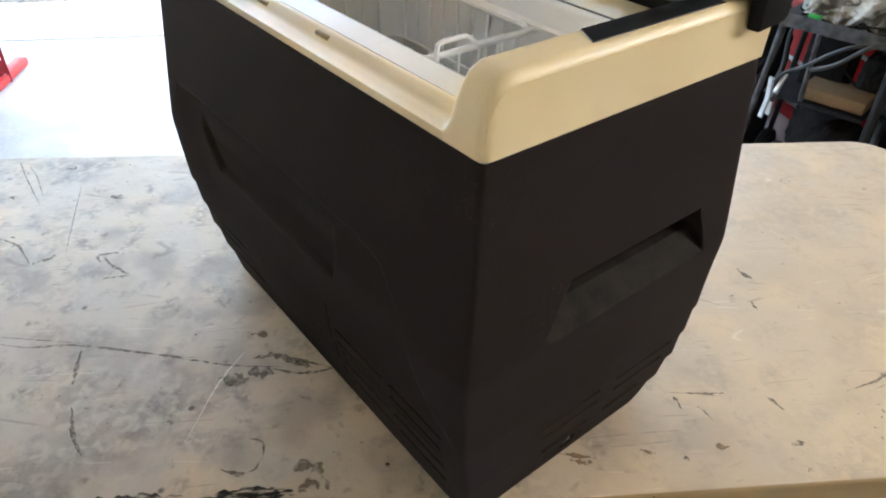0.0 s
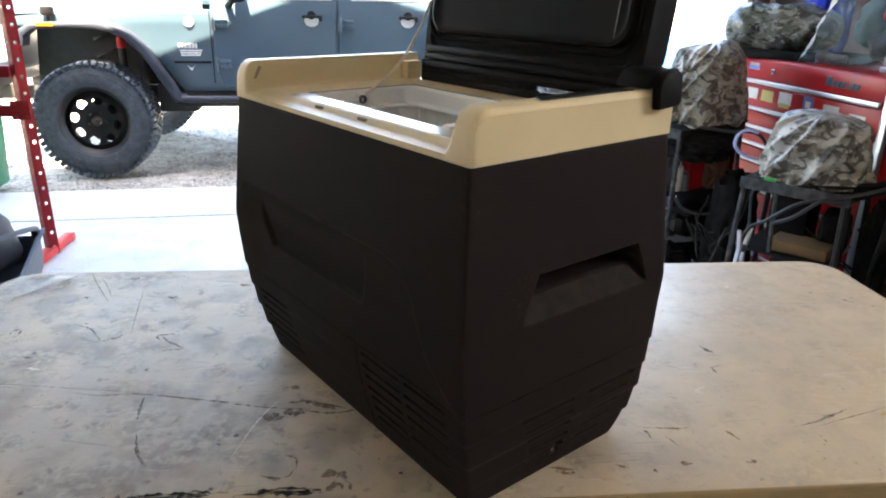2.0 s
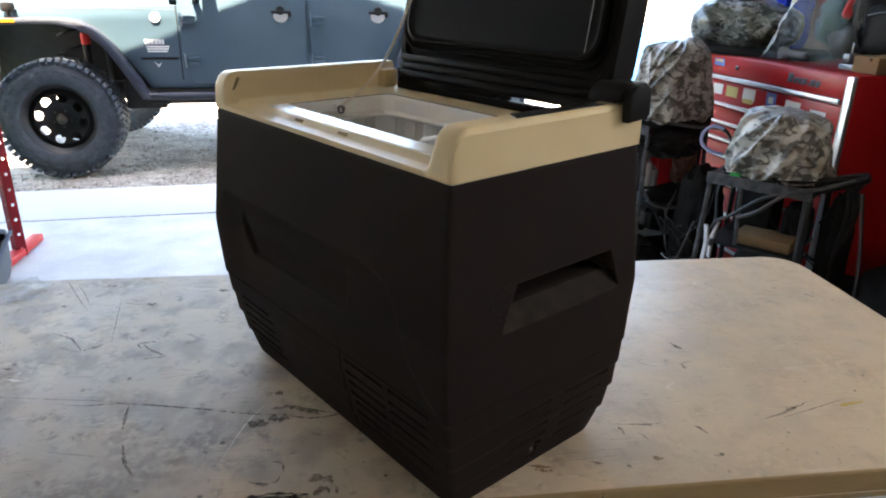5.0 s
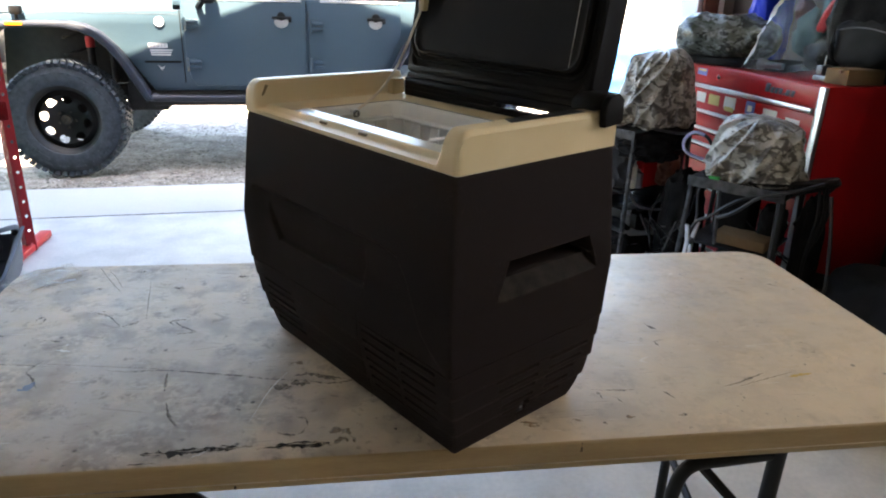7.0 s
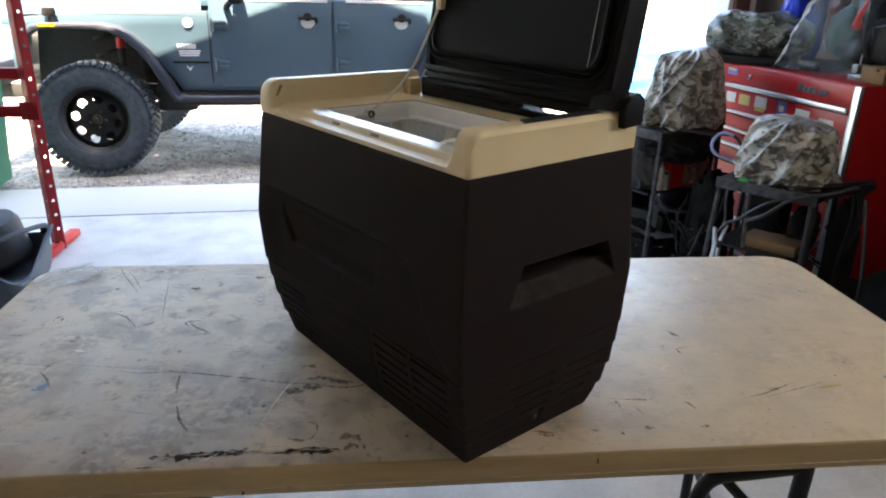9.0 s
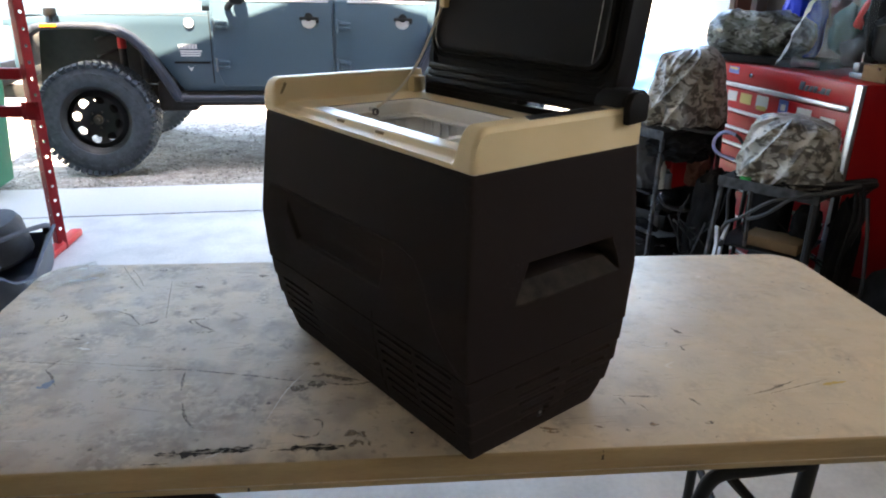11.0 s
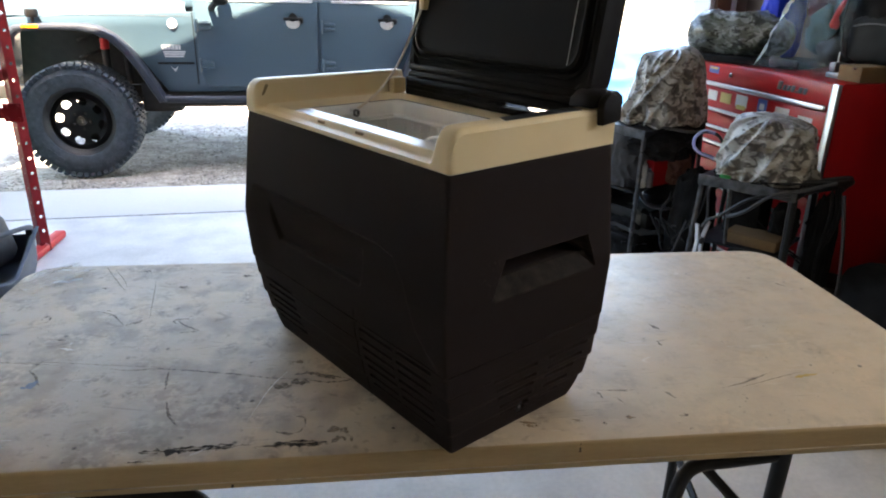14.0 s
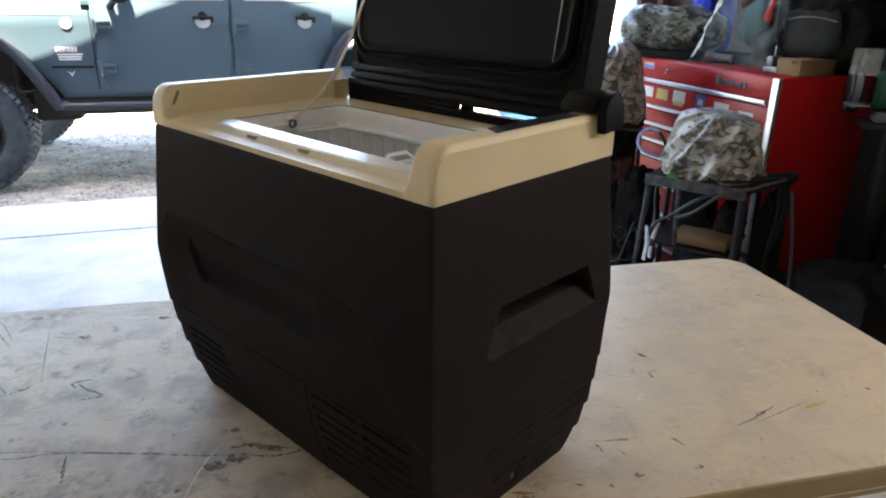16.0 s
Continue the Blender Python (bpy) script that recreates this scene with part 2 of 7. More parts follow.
M_BLUE = material("blue_plastic", (0.008, 0.035, 0.46), 0.5, spread=0.15, bump=0.1, spec=0.12)
M_TARP = material("light_blue_tarp", (0.03, 0.12, 0.34), 0.6, spread=0.15, scale=5, bump=0.2, second=(0.05, 0.17, 0.36), spec=0.2)
M_GREEN = material("green_bin_plastic", (0.03, 0.22, 0.12), 0.5, spread=0.06, bump=0.1)
M_CABLE = material("grey_cable", (0.028, 0.028, 0.031), 0.5, bump=0.05)
M_HOSE = material("pale_blue_hose", (0.38, 0.40, 0.70), 0.35, bump=0.05)
M_ORANGE = material("orange_lamp", (0.8, 0.28, 0.02), 0.25, bump=0)
M_PAPERS = material("paper_sticker", (0.70, 0.68, 0.62), 0.5, bump=0.02)
M_YELLOW = material("yellow_sticker", (0.58, 0.46, 0.14), 0.5, bump=0.02)
M_BLUEST = material("blue_sticker", (0.10, 0.16, 0.45), 0.5, bump=0.02)
M_POST = material("worn_dark_steel", (0.085, 0.087, 0.092), 0.55, 0.0, spread=0.3, scale=30, bump=0.2, second=(0.012, 0.012, 0.013), amount=0.9, spec=0.3)
M_CASEGREY = material("dark_grey_case", (0.055, 0.058, 0.066), 0.6, spread=0.25, scale=20, bump=0.3, second=(0.03, 0.03, 0.035))
M_JOINT = material("dirt_filled_joint", (0.54, 0.52, 0.49), 0.95, spread=0.3, scale=30, bump=0.3)
M_GREY = material("grey_plastic", (0.16, 0.16, 0.17), 0.5, bump=0.1)
M_BAG = material("worn_grey_blue_nylon", (0.06, 0.07, 0.09), 0.65, spread=0.2, scale=7, fine=300, bump=0.4, second=(0.12, 0.135, 0.165))
M_GREENMACHINE = material("green_machine_paint", (0.02, 0.12, 0.07), 0.35, bump=0.05)
M_LETTER = material("dark_lettering", (0.05, 0.06, 0.08), 0.4, bump=0)
M_BADGE = material("bright_badge", (0.72, 0.73, 0.74), 0.3, 0.3, bump=0)


def table_plastic():
    """Cream moulded plastic: grey grime, dark smears, hairline scratches and pits."""
    m = material("worn_cream_table_plastic", (0.66, 0.520, 0.345), 0.25, spread=0.06, scale=4, fine=260, bump=0.15, second=(0.56, 0.435, 0.28), rough_spread=0.05, spec=0.55)
    t = m.node_tree
    b = t.nodes["Principled BSDF"]
    co = t.nodes.new("ShaderNodeTexCoord")
    last = b.inputs["Base Color"].links[0].from_socket

    def noise_tex(scale, detail, distortion, stretch=(1, 1, 1), shift=(0, 0, 0), rot=0.0):
        mp = t.nodes.new("ShaderNodeMapping")
        mp.inputs["Scale"].default_value, mp.inputs["Location"].default_value = stretch, shift
        mp.inputs["Rotation"].default_value = (0, 0, rot)
        n = t.nodes.new("ShaderNodeTexNoise")
        n.inputs["Scale"].default_value, n.inputs["Detail"].default_value, n.inputs["Distortion"].default_value = scale, detail, distortion
        t.links.new(co.outputs["Object"], mp.inputs[0])
        t.links.new(mp.outputs[0], n.inputs[0])
        return n.outputs[0]

    def span(value, a, c, lo=0.0, hi=1.0):
        r = t.nodes.new("ShaderNodeMapRange")
        r.inputs[1].default_value, r.inputs[2].default_value, r.inputs[3].default_value, r.inputs[4].default_value = a, c, lo, hi
        t.links.new(value, r.inputs[0])
        return r.outputs[0]

    def times(a, c):
        n = t.nodes.new("ShaderNodeMath")
        n.operation = 'MULTIPLY'
        t.links.new(a, n.inputs[0])
        t.links.new(c, n.inputs[1])
        return n.outputs[0]

    def over(color, mask):
        nonlocal last
        x = t.nodes.new("ShaderNodeMix")
        x.data_type = 'RGBA'
        t.links.new(mask, x.inputs[0])
        t.links.new(last, x.inputs[6])
        x.inputs[7].default_value = (*color, 1)
        last = x.outputs[2]

    sep = t.nodes.new("ShaderNodeSeparateXYZ")
    t.links.new(co.outputs["Object"], sep.inputs[0])
    worked = span(sep.outputs[0], -0.05, 0.45, 1.0, 0.30)      # the end that is worked on is dirtier

    def grit(scale, shift):
        return times(span(noise_tex(scale, 3, 0.3, (1, 1, 1), (shift, 2, 0)), 0.38, 0.56), worked)

    # broad grey handling dirt, then patches, smudges and specks of it
    over((0.43, 0.365, 0.295), times(span(noise_tex(3.4, 14, 0.3), 0.26, 0.62, 0.15, 0.90), span(worked, 0.0, 1.0, 0.35, 1.0)))
    over((0.70, 0.53, 0.33), span(noise_tex(9.0, 12, 0.2, (1, 1, 1), (13, 4, 0)), 0.52, 0.72, 0.0, 0.40))
    over((0.35, 0.285, 0.22), times(span(noise_tex(11.0, 15, 0.2, (1, 1, 1), (33, 14, 0)), 0.50, 0.64, 0.0, 0.85), worked))
    over((0.20, 0.165, 0.135), times(span(noise_tex(6.0, 15, 0.2, (1, 1.1, 1), (3, 1, 0)), 0.50, 0.68, 0.0, 0.75), grit(70.0, 3)))
    over((0.19, 0.155, 0.13), times(span(noise_tex(24.0, 12, 0.2, (1, 1, 1), (5, 9, 0)), 0.54, 0.72, 0.0, 0.65), grit(140.0, 9)))
    over((0.11, 0.09, 0.076), times(span(noise_tex(60.0, 8, 0.3, (1, 1, 1), (1, 5, 0)), 0.60, 0.74, 0.0, 0.6), grit(26.0, 14)))
    over((0.10, 0.085, 0.075), times(span(noise_tex(120.0, 4, 0.3, (1, 1, 1), (6, 5, 0)), 0.68, 0.73, 0.0, 0.8), span(noise_tex(7.0, 3, 0.2, (1, 1, 1), (9, 3, 0)), 0.46, 0.56)))
    # hairline scratches in all directions, dark with dirt or pale where fresh
    for rot, sc, sh, col in ((0.3, 3.2, 0.0, (0.17, 0.14, 0.11)), (1.9, 2.6, 4.0, (0.18, 0.145, 0.12)), (-0.5, 3.9, 9.0, (0.17, 0.14, 0.11)), (1.1, 4.6, 15.0, (0.76, 0.70, 0.60)), (-0.15, 4.0, 24.0, (0.19, 0.155, 0.13)),
                             (2.5, 4.0, 41.0, (0.74, 0.69, 0.60)), (2.2, 5.0, 61.0, (0.18, 0.145, 0.12))):
        line = noise_tex(sc, 0.0, 0.0, (0.35, 4.0, 1), (sh, sh * 0.7, 0), rot)
        n = t.nodes.new("ShaderNodeMath")
        n.operation = 'SUBTRACT'
        n.inputs[1].default_value = 0.5
        t.links.new(line, n.inputs[0])
        q = t.nodes.new("ShaderNodeMath")
        q.operation = 'ABSOLUTE'
        t.links.new(n.outputs[0], q.inputs[0])
        over(col, times(span(q.outputs[0], 0.0012, 0.0046, 0.45, 0.0), span(noise_tex(15.0, 3, 0.0, (1, 1, 1), (sh + 2, 3, 0)), 0.58, 0.64)))
    v = t.nodes.new("ShaderNodeTexVoronoi")
    v.inputs["Scale"].default_value = 19.0
    t.links.new(co.outputs["Object"], v.inputs[0])
    over((0.07, 0.06, 0.055), times(span(v.outputs["Distance"], 0.05, 0.10, 0.9, 0.0), span(noise_tex(6.0, 2, 0.0, (1, 1, 1), (2, 8, 0)), 0.52, 0.58)))
    t.links.new(last, b.inputs["Base Color"])
    # grime is dull, and the moulded skin is uneven
    add = t.nodes.new("ShaderNodeMath")
    add.operation = 'ADD'
    t.links.new(b.inputs["Roughness"].links[0].from_socket, add.inputs[0])
    t.links.new(span(noise_tex(30.0, 10, 0.3, (1, 1, 1), (1, 5, 0)), 0.46, 0.68, 0.0, 0.22), add.inputs[1])
    worn = t.nodes.new("ShaderNodeMath")
    worn.operation = 'MULTIPLY_ADD'
    worn.inputs[1].default_value = 0.30
    t.links.new(worked, worn.inputs[0])
    t.links.new(add.outputs[0], worn.inputs[2])
    t.links.new(worn.outputs[0], b.inputs["Roughness"])
    for scale, detail, strength, depth in ((24.0, 3, 0.06, 0.003), (95.0, 8, 0.20, 0.003)):
        bp = t.nodes.new("ShaderNodeBump")
        bp.inputs["Strength"].default_value, bp.inputs["Distance"].default_value = strength, depth
        t.links.new(noise_tex(scale, detail, 0.3), bp.inputs["Height"])
        t.links.new(b.inputs["Normal"].links[0].from_socket, bp.inputs["Normal"])
        t.links.new(bp.outputs[0], b.inputs["Normal"])
    return m


M_TABLE = table_plastic()
M_GLASS = glass("clear_glass")
M_SHADE = material("tinted_window", (0.012, 0.014, 0.016), 0.05, bump=0, rough_spread=0.02)
M_FILM = material("clear_plastic_film", (0.80, 0.82, 0.85), 0.12, spread=0.02, bump=0, rough_spread=0.05)
M_FILM.node_tree.nodes["Principled BSDF"].inputs["Alpha"].default_value = 0.20
# Darker cream that paints the shade of the latch slots and the notch.
M_DIMPLE = material("shaded_cream_plastic", (0.30, 0.22, 0.12), 0.6, bump=0.1)
M_GROOVE = material("grey_seal", (0.20, 0.19, 0.175), 0.7, bump=0.05)
M_MARK = material("grey_scuff", (0.20, 0.170, 0.140), 0.8, fine=200, bump=0.1, spec=0.1)


def broken(m, scale, lo, hi, stretch):
    """Wear a mark through in specks."""
    t = m.node_tree
    co = t.nodes.new("ShaderNodeTexCoord")
    mp = t.nodes.new("ShaderNodeMapping")
    mp.inputs["Scale"].default_value = stretch
    n = t.nodes.new("ShaderNodeTexNoise")
    n.inputs["Scale"].default_value, n.inputs["Detail"].default_value = scale, 5
    r = t.nodes.new("ShaderNodeMapRange")
    r.inputs[1].default_value, r.inputs[2].default_value = lo, hi
    t.links.new(co.outputs["Object"], mp.inputs[0])
    t.links.new(mp.outputs[0], n.inputs[0])
    t.links.new(n.outputs[0], r.inputs[0])
    t.links.new(r.outputs[0], t.nodes["Principled BSDF"].inputs["Alpha"])


broken(M_MARK, 110.0, 0.30, 0.66, (1, 1, 1))
broken(M_STAIN, 130.0, 0.38, 0.55, (0.3, 1.6, 1))
M_PALE = material("pale_scratch", (0.66, 0.60, 0.50), 0.5, bump=0.1)
M_BLOT = material("dried_spill", (0.30, 0.23, 0.155), 0.6, fine=200, bump=0.1)
M_TAN = material("brown_stain", (0.26, 0.17, 0.09), 0.5, bump=0.1)
broken(M_BLOT, 60.0, 0.36, 0.62, (1, 1, 1))
broken(M_TAN, 120.0, 0.34, 0.58, (1, 1, 1))


# ---- mesh helpers ----
def part(name, bm, mat, parent=None, label="", angle=35, at=None):
    """Link a bmesh as one mesh object, under a thing where one is given."""
    me = bpy.data.meshes.new(name)
    bm.normal_update()
    bm.to_mesh(me)
    bm.free()
    me.materials.append(mat)
    me.shade_smooth()
    me.set_sharp_from_angle(angle=radians(angle))
    ob = new(name, me)
    if parent is not None:
        ob.parent = parent
    if at is not None:
        ob.matrix_basis = at
    if label:
        tagged(ob, label)
    return ob


def thing(name, m, label, category, group="", kind=""):
    e = new(name)
    e.empty_display_size = 0.1
    e.matrix_world = m
    return tagged(e, label, category, group, kind)


def BM():
    return bmesh.new()


def box(bm, x0, x1, y0, y1, z0, z1, bev=0.0, seg=2, m=None):
    g = bmesh.ops.create_cube(bm, size=1)["verts"]
    bmesh.ops.transform(bm, verts=g, matrix=Matrix.Translation(((x0 + x1) / 2, (y0 + y1) / 2, (z0 + z1) / 2)) @ Matrix.Diagonal((x1 - x0, y1 - y0, z1 - z0, 1)))
    if bev:
        es = list({e for v in g for e in v.link_edges})
        r = bmesh.ops.bevel(bm, geom=es, offset=bev, segments=seg, affect='EDGES', profile=0.5)
        g = list({v for f in r["faces"] for v in f.verts} | {v for v in g if v.is_valid})
    if m is not None:
        bmesh.ops.transform(bm, verts=[v for v in g if v.is_valid], matrix=m)
    return bm


def prism(bm, poly, a0, a1, axis="y", bev=0.0, m=None):
    """Extrude a polygon of (u, v) along an axis: y gives (x, z) outlines, z gives (x, y), x gives (y, z)."""
    def put(u, v, a):
        return {"y": (u, a, v), "z": (u, v, a), "x": (a, u, v)}[axis]
    lo = [bm.verts.new(put(u, v, a0)) for u, v in poly]
    hi = [bm.verts.new(put(u, v, a1)) for u, v in poly]
    n = len(poly)
    fs = [bm.faces.new(lo), bm.faces.new(hi[::-1])]
    for i in range(n):
        fs.append(bm.faces.new((lo[i], hi[i], hi[(i + 1) % n], lo[(i + 1) % n])))
    bmesh.ops.recalc_face_normals(bm, faces=fs)
    vs = lo + hi
    if bev:
        es = list({e for f in fs[:2] for e in f.edges})
        r = bmesh.ops.bevel(bm, geom=es, offset=bev, segments=2, affect='EDGES', profile=0.5)
        vs = list({v for f in r["faces"] for v in f.verts} | {v for v in vs if v.is_valid})
    if m is not None:
        bmesh.ops.transform(bm, verts=[v for v in vs if v.is_valid], matrix=m)
    return bm


def smooth_line(pts, n=8):
    """Catmull-Rom points through pts."""
    p = [Vector(q) for q in pts]
    p = [2 * p[0] - p[1]] + p + [2 * p[-1] - p[-2]]
    out = []
    for i in range(1, len(p) - 2):
        for k in range(n):
            t = k / n
            a, b, c, d = p[i - 1], p[i], p[i + 1], p[i + 2]
            out.append(0.5 * ((2 * b) + (c - a) * t + (2 * a - 5 * b + 4 * c - d) * t * t + (3 * b - a - 3 * c + d) * t ** 3))
    out.append(p[-2])
    return out


def tube(bm, pts, r, n=8, curve=0, caps=True, squash=1.0):
    pts = smooth_line(pts, curve) if curve else [Vector(p) for p in pts]
    rings, up = [], None
    for i, p in enumerate(pts):
        d = (pts[min(i + 1, len(pts) - 1)] - pts[max(i - 1, 0)]).normalized()
        if up is None:
            up = d.orthogonal().normalized()
        up = (up - d * up.dot(d)).normalized()
        side = d.cross(up)
        rr = r(i / (len(pts) - 1)) if callable(r) else r
        rings.append([bm.verts.new(p + rr * (math.cos(a) * up + squash * math.sin(a) * side)) for a in (2 * math.pi * k / n for k in range(n))])
    for a, b in zip(rings, rings[1:]):
        for k in range(n):
            bm.faces.new((a[k], a[(k + 1) % n], b[(k + 1) % n], b[k]))
    if caps:
        bm.faces.new(rings[0][::-1])
        bm.faces.new(rings[-1])
    return bm


def lathe(bm, profile, n=48, m=None, closed=False):
    """Turn (radius, height) points about the z axis."""
    rings = []
    for r, z in profile:
        rings.append([bm.verts.new((r * math.cos(2 * math.pi * k / n), r * math.sin(2 * math.pi * k / n), z)) for k in range(n)])
    pairs = list(zip(rings, rings[1:])) + ([(rings[-1], rings[0])] if closed else [])
    for a, b in pairs:
        for k in range(n):
            bm.faces.new((a[k], a[(k + 1) % n], b[(k + 1) % n], b[k]))
    if not closed:
        if profile[0][0] > 1e-6:
            bm.faces.new(rings[0][::-1])
        if profile[-1][0] > 1e-6:
            bm.faces.new(rings[-1])
    if m is not None:
        bmesh.ops.transform(bm, verts=[v for r in rings for v in r], matrix=m)
    bmesh.ops.recalc_face_normals(bm, faces=bm.faces)
    return bm


def rounded(x0, x1, y0, y1, r, n=6):
    """Outline of a rectangle with round corners, anticlockwise."""
    out = []
    for cx, cy, a0 in ((x1 - r, y1 - r, 0), (x0 + r, y1 - r, 90), (x0 + r, y0 + r, 180), (x1 - r, y0 + r, 270)):
        for k in range(n + 1):
            a = radians(a0 + 90 * k / n)
            out.append((cx + r * math.cos(a), cy + r * math.sin(a)))
    return out


def loft(bm, rings, cap0=True, cap1=True):
    vs = [[bm.verts.new(p) for p in ring] for ring in rings]
    n = len(vs[0])
    for a, b in zip(vs, vs[1:]):
        for k in range(n):
            bm.faces.new((a[k], a[(k + 1) % n], b[(k + 1) % n], b[k]))
    if cap0:
        bm.faces.new(vs[0][::-1])
    if cap1:
        bm.faces.new(vs[-1])
    return bm


def ease(a, b, x):
    t = min(1.0, max(0.0, (x - a) / (b - a)))
    return t * t * (3 - 2 * t)


HM = Matrix.Rotation(radians(HOUSE), 4, 'Z')      # garage coordinates to the world


# ---- the setting ----
DOOR_X0, DOOR_X1, FRONT0, FRONT1 = -2.80, 2.10, 3.18, 3.36
ROOM_X0, ROOM_X1, ROOM_Y0, CEIL = -3.6, 2.32, -3.6, 2.6


def slab(name, x0, x1, y0, y1, z0, z1, mat, label, category, bev=0.0):
    ob = part(name, box(BM(), x0, x1, y0, y1, z0, z1, bev), mat)
    ob.matrix_world = HM
    return tagged(ob, label, category, kind="structure")


slab("floor", ROOM_X0 - 0.2, ROOM_X1 + 0.2, ROOM_Y0 - 0.2, 3.562, -0.15, 0.0, M_FLOOR, "smooth grey stained concrete garage floor", "floor", 0.006)
slab("pavement", -6.5, 6.0, 3.572, 4.24, -0.16, -0.004, M_APRON, "pale concrete driveway apron before the garage", "pavement", 0.008)


slab("floor_joint", -6.4, 5.9, 3.561, 3.573, -0.10, 0.0035, M_JOINT, "thin dirt-filled joint between floor and driveway", "joint", 0.0)


def ground():
    bm = BM()
    xs = [-400, -120, -40, -15] + [-8 + 0.25 * i for i in range(65)] + [15, 40, 120, 400]
    ys = [-400, -60, -10, 3.4, 4.2] + [4.26 + 0.14 * i for i in range(40)] + [11, 13, 16, 22, 40, 100, 200, 400, 900]
    grid = []
    for y in ys:
        row = []
        for x in xs:
            z = -0.028
            if 4.2 < y < 12 and -9 < x < 9:
                z += 0.022 * noise.noise((x * 2.1, y * 2.1, 0)) + 0.014 * noise.noise((x * 6.3, y * 6.3, 3))
            row.append(bm.verts.new((x, y, min(z, -0.008) if y < 4.5 else z)))
        grid.append(row)
    for a, b in zip(grid, grid[1:]):
        for i in range(len(xs) - 1):
            bm.faces.new((a[i], a[i + 1], b[i + 1], b[i]))
    bmesh.ops.recalc_face_normals(bm, faces=bm.faces)
    ob = part("ground", bm, M_GRAVEL, angle=80)
    ob.matrix_world = HM
    tagged(ob, "pale grey-brown gravel ground reaching to the horizon", "ground", kind="structure")


ground()


def gravel_stones():
    """Loose stones on the gravel by the car."""
    base = [Vector(v) for v in ((0, 0, 1), (0.9, 0, 0.3), (0.3, 0.85, 0.25), (-0.75, 0.5, 0.3), (-0.7, -0.55, 0.2), (0.35, -0.85, 0.3), (0, 0, -0.6))]
    tri = [(0, 1, 2), (0, 2, 3), (0, 3, 4), (0, 4, 5), (0, 5, 1), (6, 2, 1), (6, 3, 2), (6, 4, 3), (6, 5, 4), (6, 1, 5)]
    rng = random.Random(5)
    verts, faces = [], []
    for _ in range(16000):
        x, y = rng.uniform(-3.6, 2.2), 4.27 + 2.9 * rng.random() ** 1.5
        r = rng.uniform(0.005, 0.015) * (1.5 if rng.random() < 0.05 else 1)
        a, sq = rng.uniform(0, 6.28), rng.uniform(0.30, 0.55)
        z = -0.028 + 0.022 * noise.noise((x * 2.1, y * 2.1, 0)) + 0.014 * noise.noise((x * 6.3, y * 6.3, 3))
        n = len(verts)
        for v in base:
            k = rng.uniform(0.75, 1.2) * r
            verts.append((x + k * (v.x * math.cos(a) - v.y * math.sin(a)), y + k * (v.x * math.sin(a) + v.y * math.cos(a)) * 0.8, max(z, -0.03) + k * v.z * sq))
        faces += [(n + p, n + q, n + w) for p, q, w in tri]
    me = bpy.data.meshes.new("gravel_stones")
    me.from_pydata(verts, [], faces)
    me.materials.append(M_STONE)
    ob = new("gravel_stones", me)
    ob.matrix_world = HM
    tagged(ob, "loose grey and brown gravel stones by the driveway", "gravel", kind="stuff")


gravel_stones()
slab("wall_left", ROOM_X0 - 0.15, ROOM_X0, ROOM_Y0, FRONT0, 0.002, CEIL, M_WALL, "plain painted inside garage wall", "wall")
SIDE0, SIDE1, SIDE_LOW, SIDE_TOP = -1.02, 0.12, 1.74, 2.42


def right_wall():
    bm = BM()
    box(bm, ROOM_X1, ROOM_X1 + 0.15, SIDE1, FRONT0, 0.002, CEIL)
    box(bm, ROOM_X1, ROOM_X1 + 0.15, ROOM_Y0, SIDE0, 0.002, CEIL)
    box(bm, ROOM_X1, ROOM_X1 + 0.15, SIDE0, SIDE1, SIDE_TOP, CEIL)
    box(bm, ROOM_X1, ROOM_X1 + 0.15, SIDE0, SIDE1, 0.002, SIDE_LOW)
    ob = part("wall_right", bm, M_DARKWALL)
    ob.matrix_world = HM
    tagged(ob, "dark panelled garage wall with a side window opening", "wall", kind="structure")


right_wall()
# Added out of view so that side light misses the tool chest's end.
slab("shade_pier", ROOM_X1 - 0.58, ROOM_X1 - 0.002, 0.42, 0.54, 0.002, CEIL, M_DARKWALL, "unseen dark pier added to keep light off the tool chest", "wall")
slab("wall_back", ROOM_X0 - 0.15, ROOM_X1 + 0.15, ROOM_Y0 - 0.15, ROOM_Y0, 0.002, CEIL, M_WALL, "plain painted back wall of the garage", "wall")
slab("ceiling", ROOM_X0 - 0.15, ROOM_X1 + 0.15, ROOM_Y0 - 0.15, FRONT0, CEIL + 0.002, CEIL + 0.08, M_CEIL, "plain white garage ceiling", "ceiling")


